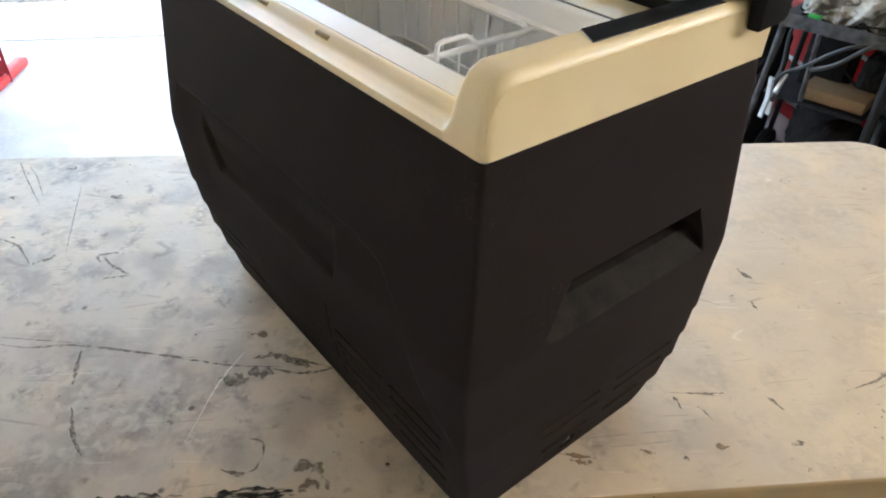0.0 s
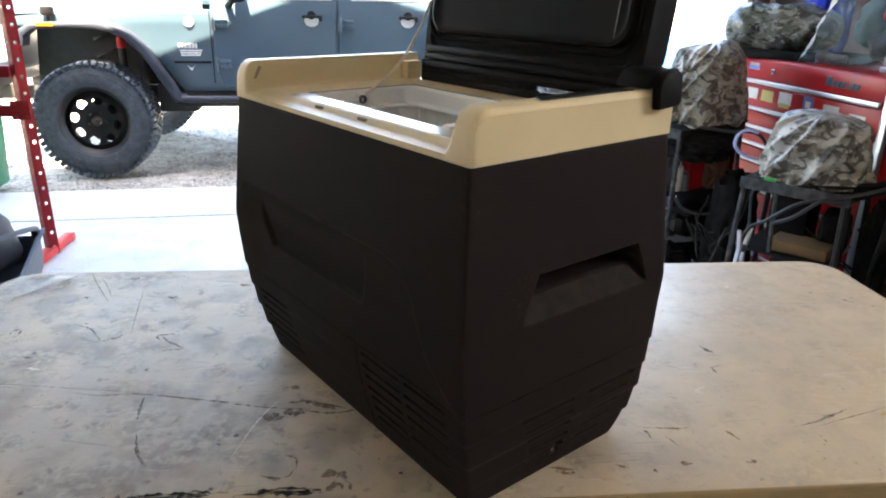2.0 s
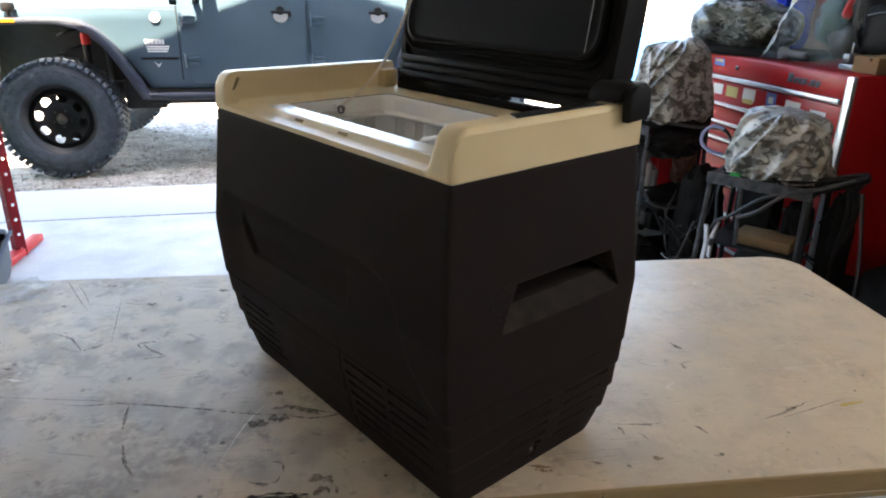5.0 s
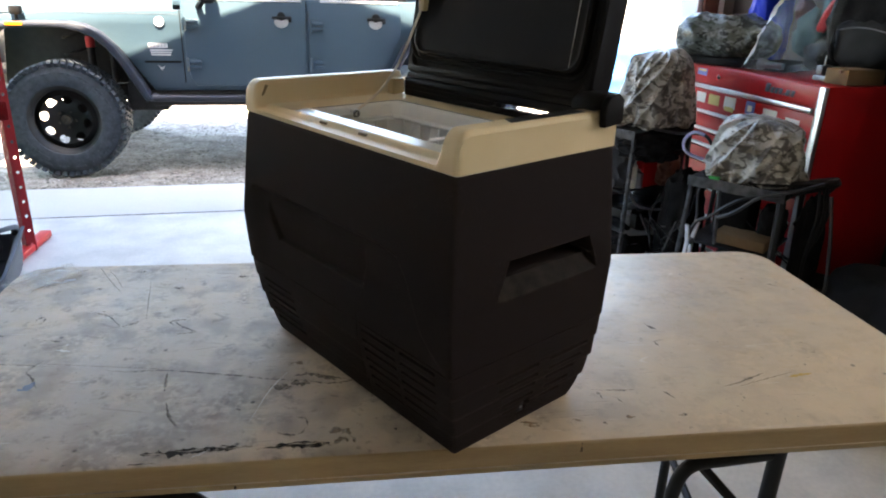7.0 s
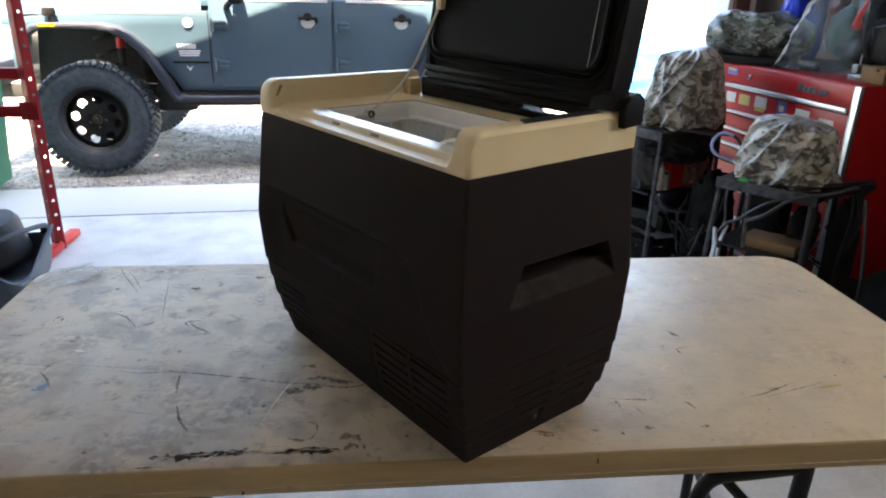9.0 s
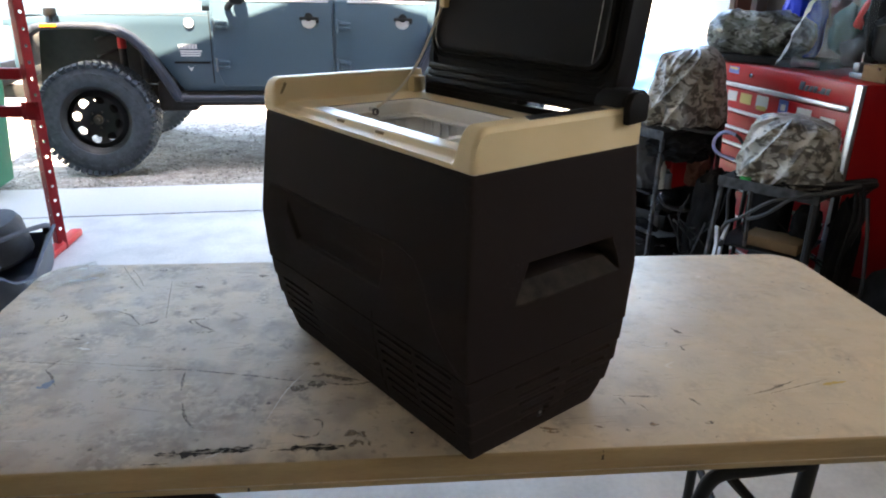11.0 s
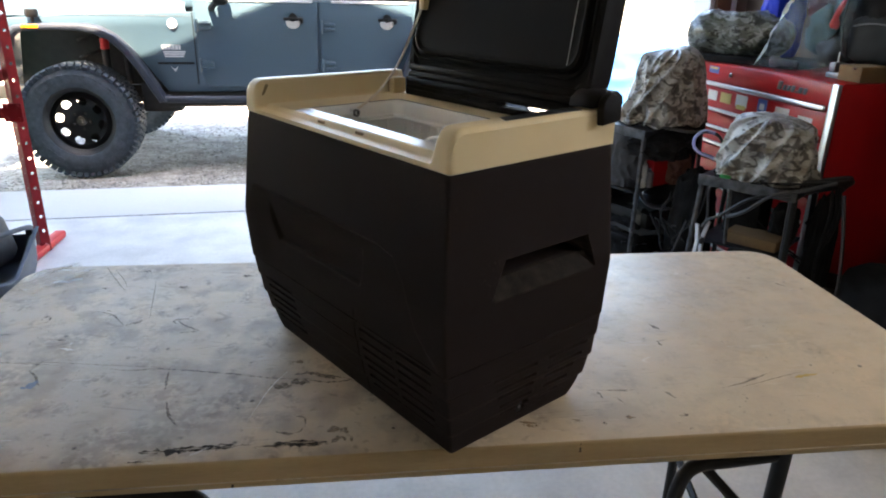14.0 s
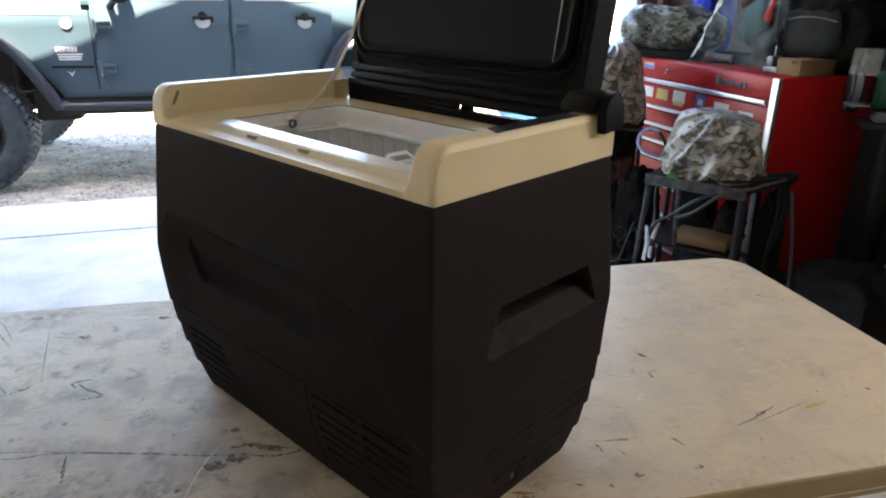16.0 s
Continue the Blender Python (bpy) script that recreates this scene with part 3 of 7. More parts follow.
def front_wall():
    bm = BM()
    peak, mid = 3.70, (DOOR_X0 + DOOR_X1) / 2
    x0, x1 = ROOM_X0 - 0.15, ROOM_X1 + 0.15
    top = lambda x: peak - abs(x - mid) * 0.317
    box(bm, x0, DOOR_X0, FRONT0, FRONT1, 0.002, 2.3)
    box(bm, DOOR_X1, x1, FRONT0, FRONT1, 0.002, 2.3)
    prism(bm, [(x0, 2.3), (x1, 2.3), (x1, top(x1) - 0.1), (mid, peak - 0.1), (x0, top(x0) - 0.1)], FRONT0, FRONT1, "y")
    ob = part("wall_front", bm, M_SIDING)
    ob.matrix_world = HM
    tagged(ob, "garage front wall with a wide open door", "wall", kind="structure")
    bm = BM()
    prism(bm, [(x0 - 0.3, top(x0 - 0.3) - 0.1), (mid, peak - 0.1), (x1 + 0.3, top(x1 + 0.3) - 0.1), (x1 + 0.3, top(x1 + 0.3)), (mid, peak), (x0 - 0.3, top(x0 - 0.3))],
          ROOM_Y0 - 0.4, FRONT1 + 0.30, "y")
    ob = part("roof", bm, M_ROOF)
    ob.matrix_world = HM
    tagged(ob, "dark shingled gable roof over the garage", "roof", kind="structure")
    bm = BM()
    box(bm, DOOR_X1 - 0.035, DOOR_X1 - 0.003, FRONT0 - 0.012, FRONT1 + 0.012, 0.004, 2.28, 0.004)
    box(bm, DOOR_X1 + 0.10, DOOR_X1 + 0.14, FRONT0 - 0.02, FRONT0 - 0.002, 0.004, 2.28, 0.004)
    ob = part("trim", bm, M_WHITE)
    ob.matrix_world = HM
    tagged(ob, "white door-opening trim boards", "trim", kind="structure")
    bm = BM()
    box(bm, DOOR_X1 + 0.002, DOOR_X1 + 0.098, FRONT0 - 0.03, FRONT0 - 0.002, 0.004, 2.28, 0.005)
    ob = part("trim", bm, M_BROWN)
    ob.matrix_world = HM
    tagged(ob, "brown wooden door jamb board", "trim", kind="structure")


front_wall()


# ---- the table ----
TABLE_X0, TABLE_X1, TABLE_Y0, TABLE_Y1, TOP = -1.085, 0.735, -0.003, 0.757, 0.74


def thing_part(name, parent, m, label=""):
    e = new(name)
    e.empty_display_size = 0.05
    e.parent = parent
    e.matrix_basis = m
    return tagged(e, label) if label else e


def folding_table():
    t = thing("folding_table", pose((TABLE_X0 + TABLE_X1) / 2, (TABLE_Y0 + TABLE_Y1) / 2, 0),
              "scratched cream plastic folding table with stains and black steel legs", "table")
    hx, hy = (TABLE_X1 - TABLE_X0) / 2, (TABLE_Y1 - TABLE_Y0) / 2
    rings = []
    for inset, z in ((0.02, TOP - 0.050), (0.005, TOP - 0.050), (0.001, TOP - 0.047), (0.0, TOP - 0.0375), (0.0016, TOP - 0.0365), (0.0016, TOP - 0.0355), (0.0, TOP - 0.0345), (0.0, TOP - 0.006), (0.0010, TOP - 0.0026), (0.0030, TOP - 0.0007), (0.006, TOP)):
        rings.append([(x, y, z) for x, y in rounded(-hx + inset, hx - inset, -hy + inset, hy - inset, 0.075 - inset, 10)])
    top = part("tabletop", loft(BM(), rings), M_TABLE, t, "worn cream plastic tabletop with grey scuffs", angle=50)
    top.data.materials.append(M_EDGE)
    # Side faces take a darker, streaked copy of the plastic: shade put into colour.
    for p in top.data.polygons:
        if abs(p.normal.z) < 0.75:
            p.material_index = 1
    marks = thing_part("marks", top, Matrix.Translation((-(TABLE_X0 + TABLE_X1) / 2, -(TABLE_Y0 + TABLE_Y1) / 2, TOP)), "scratches and grease marks")
    for pts, w, mat, name in (
            (((-0.917, 0.74), (-0.883, 0.679), (-0.83, 0.592)), 0.0012, M_MARK, "scratch"),
            (((-0.784, 0.649), (-0.768, 0.566), (-0.747, 0.46)), 0.001, M_MARK, "scratch"),
            (((-0.864, 0.505), (-0.827, 0.485), (-0.808, 0.462), (-0.788, 0.434)), 0.0016, M_MARK, "scratch"),
            (((-0.786, 0.434), (-0.773, 0.444), (-0.759, 0.455)), 0.0045, M_MARK, "scuff"),
            (((-0.669, 0.456), (-0.683, 0.455), (-0.697, 0.448), (-0.689, 0.433)), 0.0022, M_MARK, "scratch"),
            (((-0.676, 0.395), (-0.656, 0.399), (-0.64, 0.401)), 0.003, M_MARK, "scuff"),
            (((-0.954, 0.467), (-0.955, 0.48), (-0.945, 0.486), (-0.939, 0.462), (-0.949, 0.46)), 0.0018, M_MARK, "scratch"),
            (((-1.013, 0.413), (-1.002, 0.414), (-0.987, 0.412)), 0.0025, M_MARK, "scuff"),
            (((-0.965, 0.308), (-0.94, 0.303), (-0.913, 0.299), (-0.854, 0.289)), 0.0013, M_MARK, "scratch"),
            (((-0.896, 0.275), (-0.879, 0.253), (-0.859, 0.22)), 0.0022, M_MARK, "scratch"),
            (((-0.881, 0.312), (-0.89, 0.297), (-0.896, 0.275)), 0.0014, M_MARK, "scratch"),
            (((-0.913, 0.392), (-0.891, 0.384), (-0.874, 0.381)), 0.0018, M_MARK, "scratch"),
            (((-0.774, 0.271), (-0.726, 0.261), (-0.682, 0.263), (-0.632, 0.254), (-0.581, 0.242), (-0.511, 0.229)), 0.0014, M_MARK, "scratch"),
            (((-0.875, 0.35), (-0.862, 0.346), (-0.848, 0.343)), 0.003, M_PALE, "scratch"),
            (((-0.83, 0.709), (-0.819, 0.711), (-0.809, 0.712)), 0.006, M_MARK, "scuff"),
            (((-0.889, 0.618), (-0.883, 0.62), (-0.876, 0.62)), 0.006, M_MARK, "scuff"),
            (((-0.727, 0.61), (-0.719, 0.614), (-0.703, 0.609)), 0.007, M_MARK, "scuff"),
            (((-0.598, 0.668), (-0.588, 0.669), (-0.574, 0.664)), 0.005, M_MARK, "scuff"),
            (((-0.843, 0.506), (-0.838, 0.505), (-0.835, 0.504)), 0.004, M_STAIN, "pit"),
            (((-0.459, 0.062), (-0.449, 0.058), (-0.436, 0.054), (-0.423, 0.06), (-0.415, 0.074)), 0.002, M_MARK, "ring_stain"),
            (((-0.415, 0.074), (-0.418, 0.094), (-0.434, 0.101)), 0.0012, M_MARK, "ring_stain"),
            (((-0.382, 0.056), (-0.371, 0.061), (-0.356, 0.057), (-0.341, 0.029)), 0.006, M_BLOT, "blot"),
            (((-0.374, 0.028), (-0.359, 0.042), (-0.352, 0.03)), 0.005, M_BLOT, "blot"),
            (((-0.453, 0.269), (-0.442, 0.269), (-0.431, 0.265)), 0.006, M_TAN, "stain"),
            (((-0.529, 0.13), (-0.525, 0.13), (-0.521, 0.129)), 0.0035, M_TAN, "pit"),
            (((-0.284, 0.055), (-0.281, 0.055), (-0.278, 0.054)), 0.0022, M_STAIN, "pit"),
            (((-0.311, 0.085), (-0.309, 0.085), (-0.306, 0.084)), 0.0022, M_STAIN, "pit"),
            (((-0.525, 0.272), (-0.523, 0.272), (-0.521, 0.271)), 0.0018, M_STAIN, "pit"),
            (((-0.445, 0.223), (-0.42, 0.228), (-0.389, 0.218), (-0.342, 0.2)), 0.004, M_MARK, "scuff"),
            (((-0.418, 0.205), (-0.384, 0.195), (-0.342, 0.2)), 0.0022, M_MARK, "scratch"),
            (((-0.082, 0.047), (-0.069, 0.043), (-0.057, 0.041)), 0.0045, M_TAN, "stain"),
            (((0.0, 0.054), (0.008, 0.051), (0.016, 0.049)), 0.0035, M_TAN, "stain"),
            (((0.088, 0.054), (0.095, 0.052), (0.104, 0.051)), 0.004, M_TAN, "stain"),
            (((0.046, 0.041), (0.048, 0.039), (0.051, 0.04)), 0.0028, M_STAIN, "pit"),
            (((0.184, 0.053), (0.187, 0.05), (0.192, 0.049)), 0.003, M_MARK, "scuff"),
            (((0.092, 0.13), (0.107, 0.129), (0.132, 0.128)), 0.0016, M_MARK, "scratch"),
            (((0.089, 0.11), (0.095, 0.102), (0.1, 0.087)), 0.0018, M_MARK, "scratch"),
            (((0.066, 0.127), (0.067, 0.12), (0.069, 0.106)), 0.0018, M_MARK, "scratch"),
            (((0.179, 0.12), (0.185, 0.112), (0.192, 0.097)), 0.0018, M_MARK, "scratch"),
            (((0.253, 0.366), (0.26, 0.349), (0.267, 0.335)), 0.003, M_MARK, "scuff"),
            (((0.24, 0.291), (0.241, 0.281), (0.242, 0.272)), 0.0025, M_MARK, "scuff"),
            (((-0.648, 0.0285), (-0.615, 0.0275), (-0.585, 0.0290), (-0.560, 0.0310)), 0.0075, M_STAIN, "grease_mark"),
            (((-0.600, 0.0330), (-0.570, 0.0330), (-0.540, 0.0340), (-0.492, 0.0315)), 0.0050, M_STAIN, "grease_mark"),
            (((-0.572, 0.0265), (-0.545, 0.0285), (-0.515, 0.0290)), 0.0045, M_STAIN, "grease_mark"),
            (((-0.486, 0.0265), (-0.455, 0.0275), (-0.425, 0.0285), (-0.398, 0.0290), (-0.366, 0.0280)), 0.0050, M_STAIN, "grease_mark"),
            (((-0.460, 0.0315), (-0.430, 0.0330), (-0.400, 0.0320), (-0.378, 0.0305)), 0.0050, M_STAIN, "grease_mark"),
            (((-0.425, 0.0250), (-0.405, 0.0255), (-0.385, 0.0262)), 0.0032, M_STAIN, "grease_mark"),
            (((-0.660, 0.0065), (-0.640, 0.0068), (-0.622, 0.0065)), 0.0014, M_STAIN, "grease_mark"),
            (((-0.575, 0.016), (-0.560, 0.024), (-0.548, 0.036)), 0.0022, M_PALE, "gouge"),
            (((-0.661, 0.255), (-0.656, 0.222), (-0.652, 0.194)), 0.0024, M_MARK, "scratch"),
            (((-0.642, 0.160), (-0.626, 0.116), (-0.609, 0.090)), 0.0024, M_MARK, "scratch"),
            (((-0.940, 0.305), (-0.860, 0.298), (-0.791, 0.286), (-0.700, 0.271), (-0.640, 0.259)), 0.0007, M_MARK, "scratch"),
            (((-0.635, 0.257), (-0.580, 0.243), (-0.522, 0.227), (-0.470, 0.214), (-0.406, 0.207)), 0.0016, M_MARK, "scratch"),
            (((-0.456, 0.237), (-0.472, 0.205), (-0.484, 0.173), (-0.504, 0.095)), 0.0011, M_PALE, "scratch"),
            (((-0.482, 0.192), (-0.462, 0.190), (-0.445, 0.186)), 0.0085, M_MARK, "scuff"),
            (((-0.448, 0.199), (-0.432, 0.200), (-0.416, 0.196)), 0.0090, M_MARK, "scuff"),
            (((-0.410, 0.222), (-0.392, 0.214), (-0.368, 0.204)), 0.0040, M_MARK, "scuff"),
            (((-0.894, 0.723), (-0.866, 0.680), (-0.837, 0.622)), 0.0010, M_MARK, "scratch"),
            (((-0.690, 0.448), (-0.670, 0.425), (-0.640, 0.402)), 0.0024, M_MARK, "scratch"),
            (((0.285, 0.121), (0.325, 0.132), (0.354, 0.144), (0.393, 0.161)), 0.0016, M_MARK, "scratch"),
            (((0.345, 0.139), (0.354, 0.145), (0.362, 0.147)), 0.0040, M_MARK, "scuff"),
            (((0.323, 0.122), (0.390, 0.142), (0.457, 0.162)), 0.0008, M_MARK, "scratch"),
            (((0.632, 0.545), (0.641, 0.535), (0.650, 0.524)), 0.0028, M_MARK, "scuff"),
            (((0.058, 0.134), (0.092, 0.130), (0.126, 0.124)), 0.0012, M_MARK, "scratch"),
            (((0.176, 0.050), (0.182, 0.048), (0.190, 0.047)), 0.0025, M_MARK, "scuff"),
            (((-0.090, 0.056), (-0.070, 0.051), (-0.052, 0.046)), 0.0030, M_TAN, "stain"),
            (((0.432, 0.144), (0.455, 0.148), (0.481, 0.153)), 0.0035, material("yellow_stain", (0.55, 0.36, 0.08), 0.5, bump=0.1), "stain"),
            (((-0.885, 0.215), (-0.874, 0.226), (-0.868, 0.240)), 0.0100, material("blue_paint_mark", (0.16, 0.20, 0.26), 0.5, bump=0.1), "stain")):
        bm = BM()
        line = smooth_line([(x, y, 0) for x, y in pts], 14)
        rows = []
        for i, p in enumerate(line):
            d = (line[min(i + 1, len(line) - 1)] - line[max(i - 1, 0)]).normalized()
            nrm = Vector((-d.y, d.x, 0))
            u = i / (len(line) - 1)
            k = w * (0.12 + math.sin(math.pi * u) ** 0.7) * max(0.15, 0.8 + 1.1 * noise.noise((p.x * 170, p.y * 170, w * 900)))
            j = w * 0.8 * noise.noise((p.x * 110, p.y * 110, 7))
            rows.append((bm.verts.new(p + nrm * (k + j) + Vector((0, 0, 0.0003))), bm.verts.new(p + nrm * (j - k) + Vector((0, 0, 0.0003)))))
        for (a, c), (e, g) in zip(rows, rows[1:]):
            bm.faces.new((a, c, g, e))
        bmesh.ops.recalc_face_normals(bm, faces=bm.faces)
        part(name, bm, mat, marks)
    for x, z0, z1 in ((-0.003, -0.019, -0.003), (-0.515, -0.046, -0.032)):
        part("nick", prism(BM(), [(x - 0.0018, z0), (x + 0.0022, z0 + 0.001), (x + 0.0006, z1), (x - 0.0002, z1)], TABLE_Y0 - 0.0006, TABLE_Y0 + 0.001, "y"), M_STAIN, marks)
    # wishbone leg frames: a post and a bent side tube at either long edge, tied by a diagonal
    for s in (-1, 1):
        part("leg", tube(BM(), [(s * 0.690, hy - 0.115, TOP - 0.051), (s * 0.690, hy - 0.115, 0.0)], 0.0130, 12), M_LEG, t)
        for y in (0.115 - hy,):
            at = lambda u, z, dy=0.0: (s * u, y + dy, z)
            part("leg", tube(BM(), [at(0.597, TOP - 0.051), at(0.594, 0.45), at(0.590, 0.03)], 0.0150, 12), M_LEG, t)
            part("foot", lathe(BM(), [(0.0, 0.0), (0.018, 0.0), (0.020, 0.006), (0.019, 0.035), (0.0, 0.035)], 14, Matrix.Translation(at(0.590, 0.0))), M_BLACK, t)
            part("leg_loop", tube(BM(), [at(0.592, 0.598, 0.004), at(0.50, 0.594), at(0.445, 0.590), at(0.418, 0.574), at(0.405, 0.535), at(0.402, 0.47), at(0.400, 0.03)], 0.0130, 12, 5), M_LEG, t)
            part("foot", lathe(BM(), [(0.0, 0.0), (0.016, 0.0), (0.018, 0.006), (0.017, 0.035), (0.0, 0.035)], 14, Matrix.Translation(at(0.400, 0.0))), M_BLACK, t)
            part("strut", tube(BM(), [at(0.448, 0.585), at(0.52, 0.505), at(0.585, 0.430)], 0.0110, 8, squash=0.6), M_LEG, t)
            part("gusset", tube(BM(), [at(0.545, 0.630, 0.02), at(0.555, 0.605, 0.02), at(0.585, 0.595, 0.015)], 0.0095, 8, 4), M_LEG, t)
        part("crossbar", box(BM(), s * 0.597 - 0.02, s * 0.597 + 0.02, -hy + 0.06, hy - 0.06, TOP - 0.068, TOP - 0.0505, 0.004), M_LEG, t)
        part("stretcher", tube(BM(), [(s * 0.591, -hy + 0.12, 0.20), (s * 0.690, hy - 0.12, 0.20)], 0.010, 8), M_LEG, t)
    return t


folding_table()

# ---- the fridge ----
# its own frame: x along the short side, y along the long side, from the corner nearest to the table's edge
FRIDGE = pose(-0.216, -0.036, TOP, 0, 0, 33.31)
L, W, SEAM = 0.560, 0.323, 0.421


def body_inset(z):
    """How far the case stands in from the seam's outline, with stepped ribs below."""
    pts = ((0.000, 0.0200), (0.003, 0.0172), (0.012, 0.0152), (0.0355, 0.0120), (0.0365, 0.0158), (0.0385, 0.0154), (0.0395, 0.0080), (0.0715, 0.0030), (0.0725, 0.0078), (0.0745, 0.0074),
           (0.0755, -0.0005), (0.109, -0.0045), (0.110, 0.0004), (0.112, -0.0002), (0.113, -0.0075), (0.146, -0.0110), (0.147, -0.0060), (0.1495, -0.0066), (0.1505, -0.0135),
           (0.236, -0.0195), (0.244, -0.0195), (0.26, -0.0180), (SEAM - 0.004, -0.0005), (SEAM, 0.001))
    for (z0, a), (z1, b) in zip(pts, pts[1:]):
        if z <= z1:
            return a + (b - a) * (z - z0) / (z1 - z0)
    return 0.001


def inside(poly, u, v):
    """Signed distance to a convex polygon given anticlockwise, positive inside."""
    best = 9.0
    for (a, b), (c, d) in zip(poly, poly[1:] + poly[:1]):
        ex, ey = c - a, d - b
        n = math.hypot(ex, ey)
        best = min(best, (ex * (v - b) - ey * (u - a)) / n)
    return best


LONG_SLOTS = [(0.122, 0.206 - 0.0015 * i, 0.137 - 0.0172 * i) for i in range(7)] + [(0.034, 0.112, 0.139 - 0.0172 * i) for i in range(7)] \
    + [(0.420, 0.515 + 0.002 * i, 0.115 - 0.0165 * i) for i in range(6)]
SHORT_SLOTS = [(0.086 + 0.006 * i, 0.178, 0.105 - 0.0178 * i) for i in range(5)] + [(0.204, 0.296 - 0.010 * i, 0.105 - 0.0178 * i) for i in range(5)]
PLATE = [(0.186, 0.250), (0.196, 0.212), (0.440, 0.212), (0.470, 0.258), (0.470, 0.285), (0.186, 0.285)]
# the lower body stands back from the upper one along this line, which drops to the ribs at the near corner
STEP_LINE = ((0.0, 0.152), (0.040, 0.176), (0.062, 0.200), (0.088, 0.262), (0.112, 0.292), (0.150, 0.300), (0.520, 0.300), (0.545, 0.250), (0.56, 0.235))
GRIP = [(0.076, 0.240), (0.282, 0.240), (0.262, 0.295), (0.100, 0.295)]
SLOT_H = 0.0027


def long_face(y, z):
    d = 0.0
    for (y0, z0), (y1, z1) in zip(STEP_LINE, STEP_LINE[1:]):
        if y0 <= y <= y1:
            line = z0 + (z1 - z0) * (y - y0) / (y1 - y0)
            d += 0.0065 * ease(0.0, 0.010, line - z) * ease(0.11, 0.20, z) * ease(0.0, 0.05, y) * (1 - ease(0.47, 0.54, y))
            break
    p = inside(PLATE, y, z)
    d += 0.0075 * ease(0.0, 0.006, p) * (1 - ease(0.245, 0.285, z))
    for a, c, zc in LONG_SLOTS:
        s = min(y - a, c - y, SLOT_H - abs(z - zc))
        if s > 0.0002:
            d = max(d, 0.016)
    if 0.2165 < y < 0.2185 and z < 0.168:
        d += 0.002
    return d


def short_face(x, z):
    d = 0.0
    g = inside(GRIP, x, z)
    if g > 0:
        low = max(0.0, min(1.0, (z - 0.240) / 0.028))
        deep = ease(0.265, 0.270, z)
        d = ease(0, 0.004, min(g, 0.297 - z, x - 0.074, 0.280 - x)) * (0.018 * low + 0.050 * deep)
    for a, c, zc in SHORT_SLOTS:
        s = min(x - a, c - x, SLOT_H - abs(z - zc))
        if s > 0.0002:
            d = max(d, 0.016)
    if 0.149 < x < 0.169 and 0.016 < z < 0.042:
        d = max(d, 0.003)
    return d


def case_lines(lo, hi, step, marks, eps=0.0007):
    """Grid lines at even steps plus a pair at each edge of a slot."""
    a = [lo + (hi - lo) * i / round((hi - lo) / step) for i in range(round((hi - lo) / step) + 1)]
    for m in marks:
        a = [q for q in a if abs(q - m) > 2.2 * eps or q in (lo, hi)]
        a += [m - eps, m + eps]
    a = sorted(q for q in a if lo <= q <= hi)
    out = [a[0]]
    for q in a[1:]:
        if q - out[-1] > 0.0002:
            out.append(q)
    return out


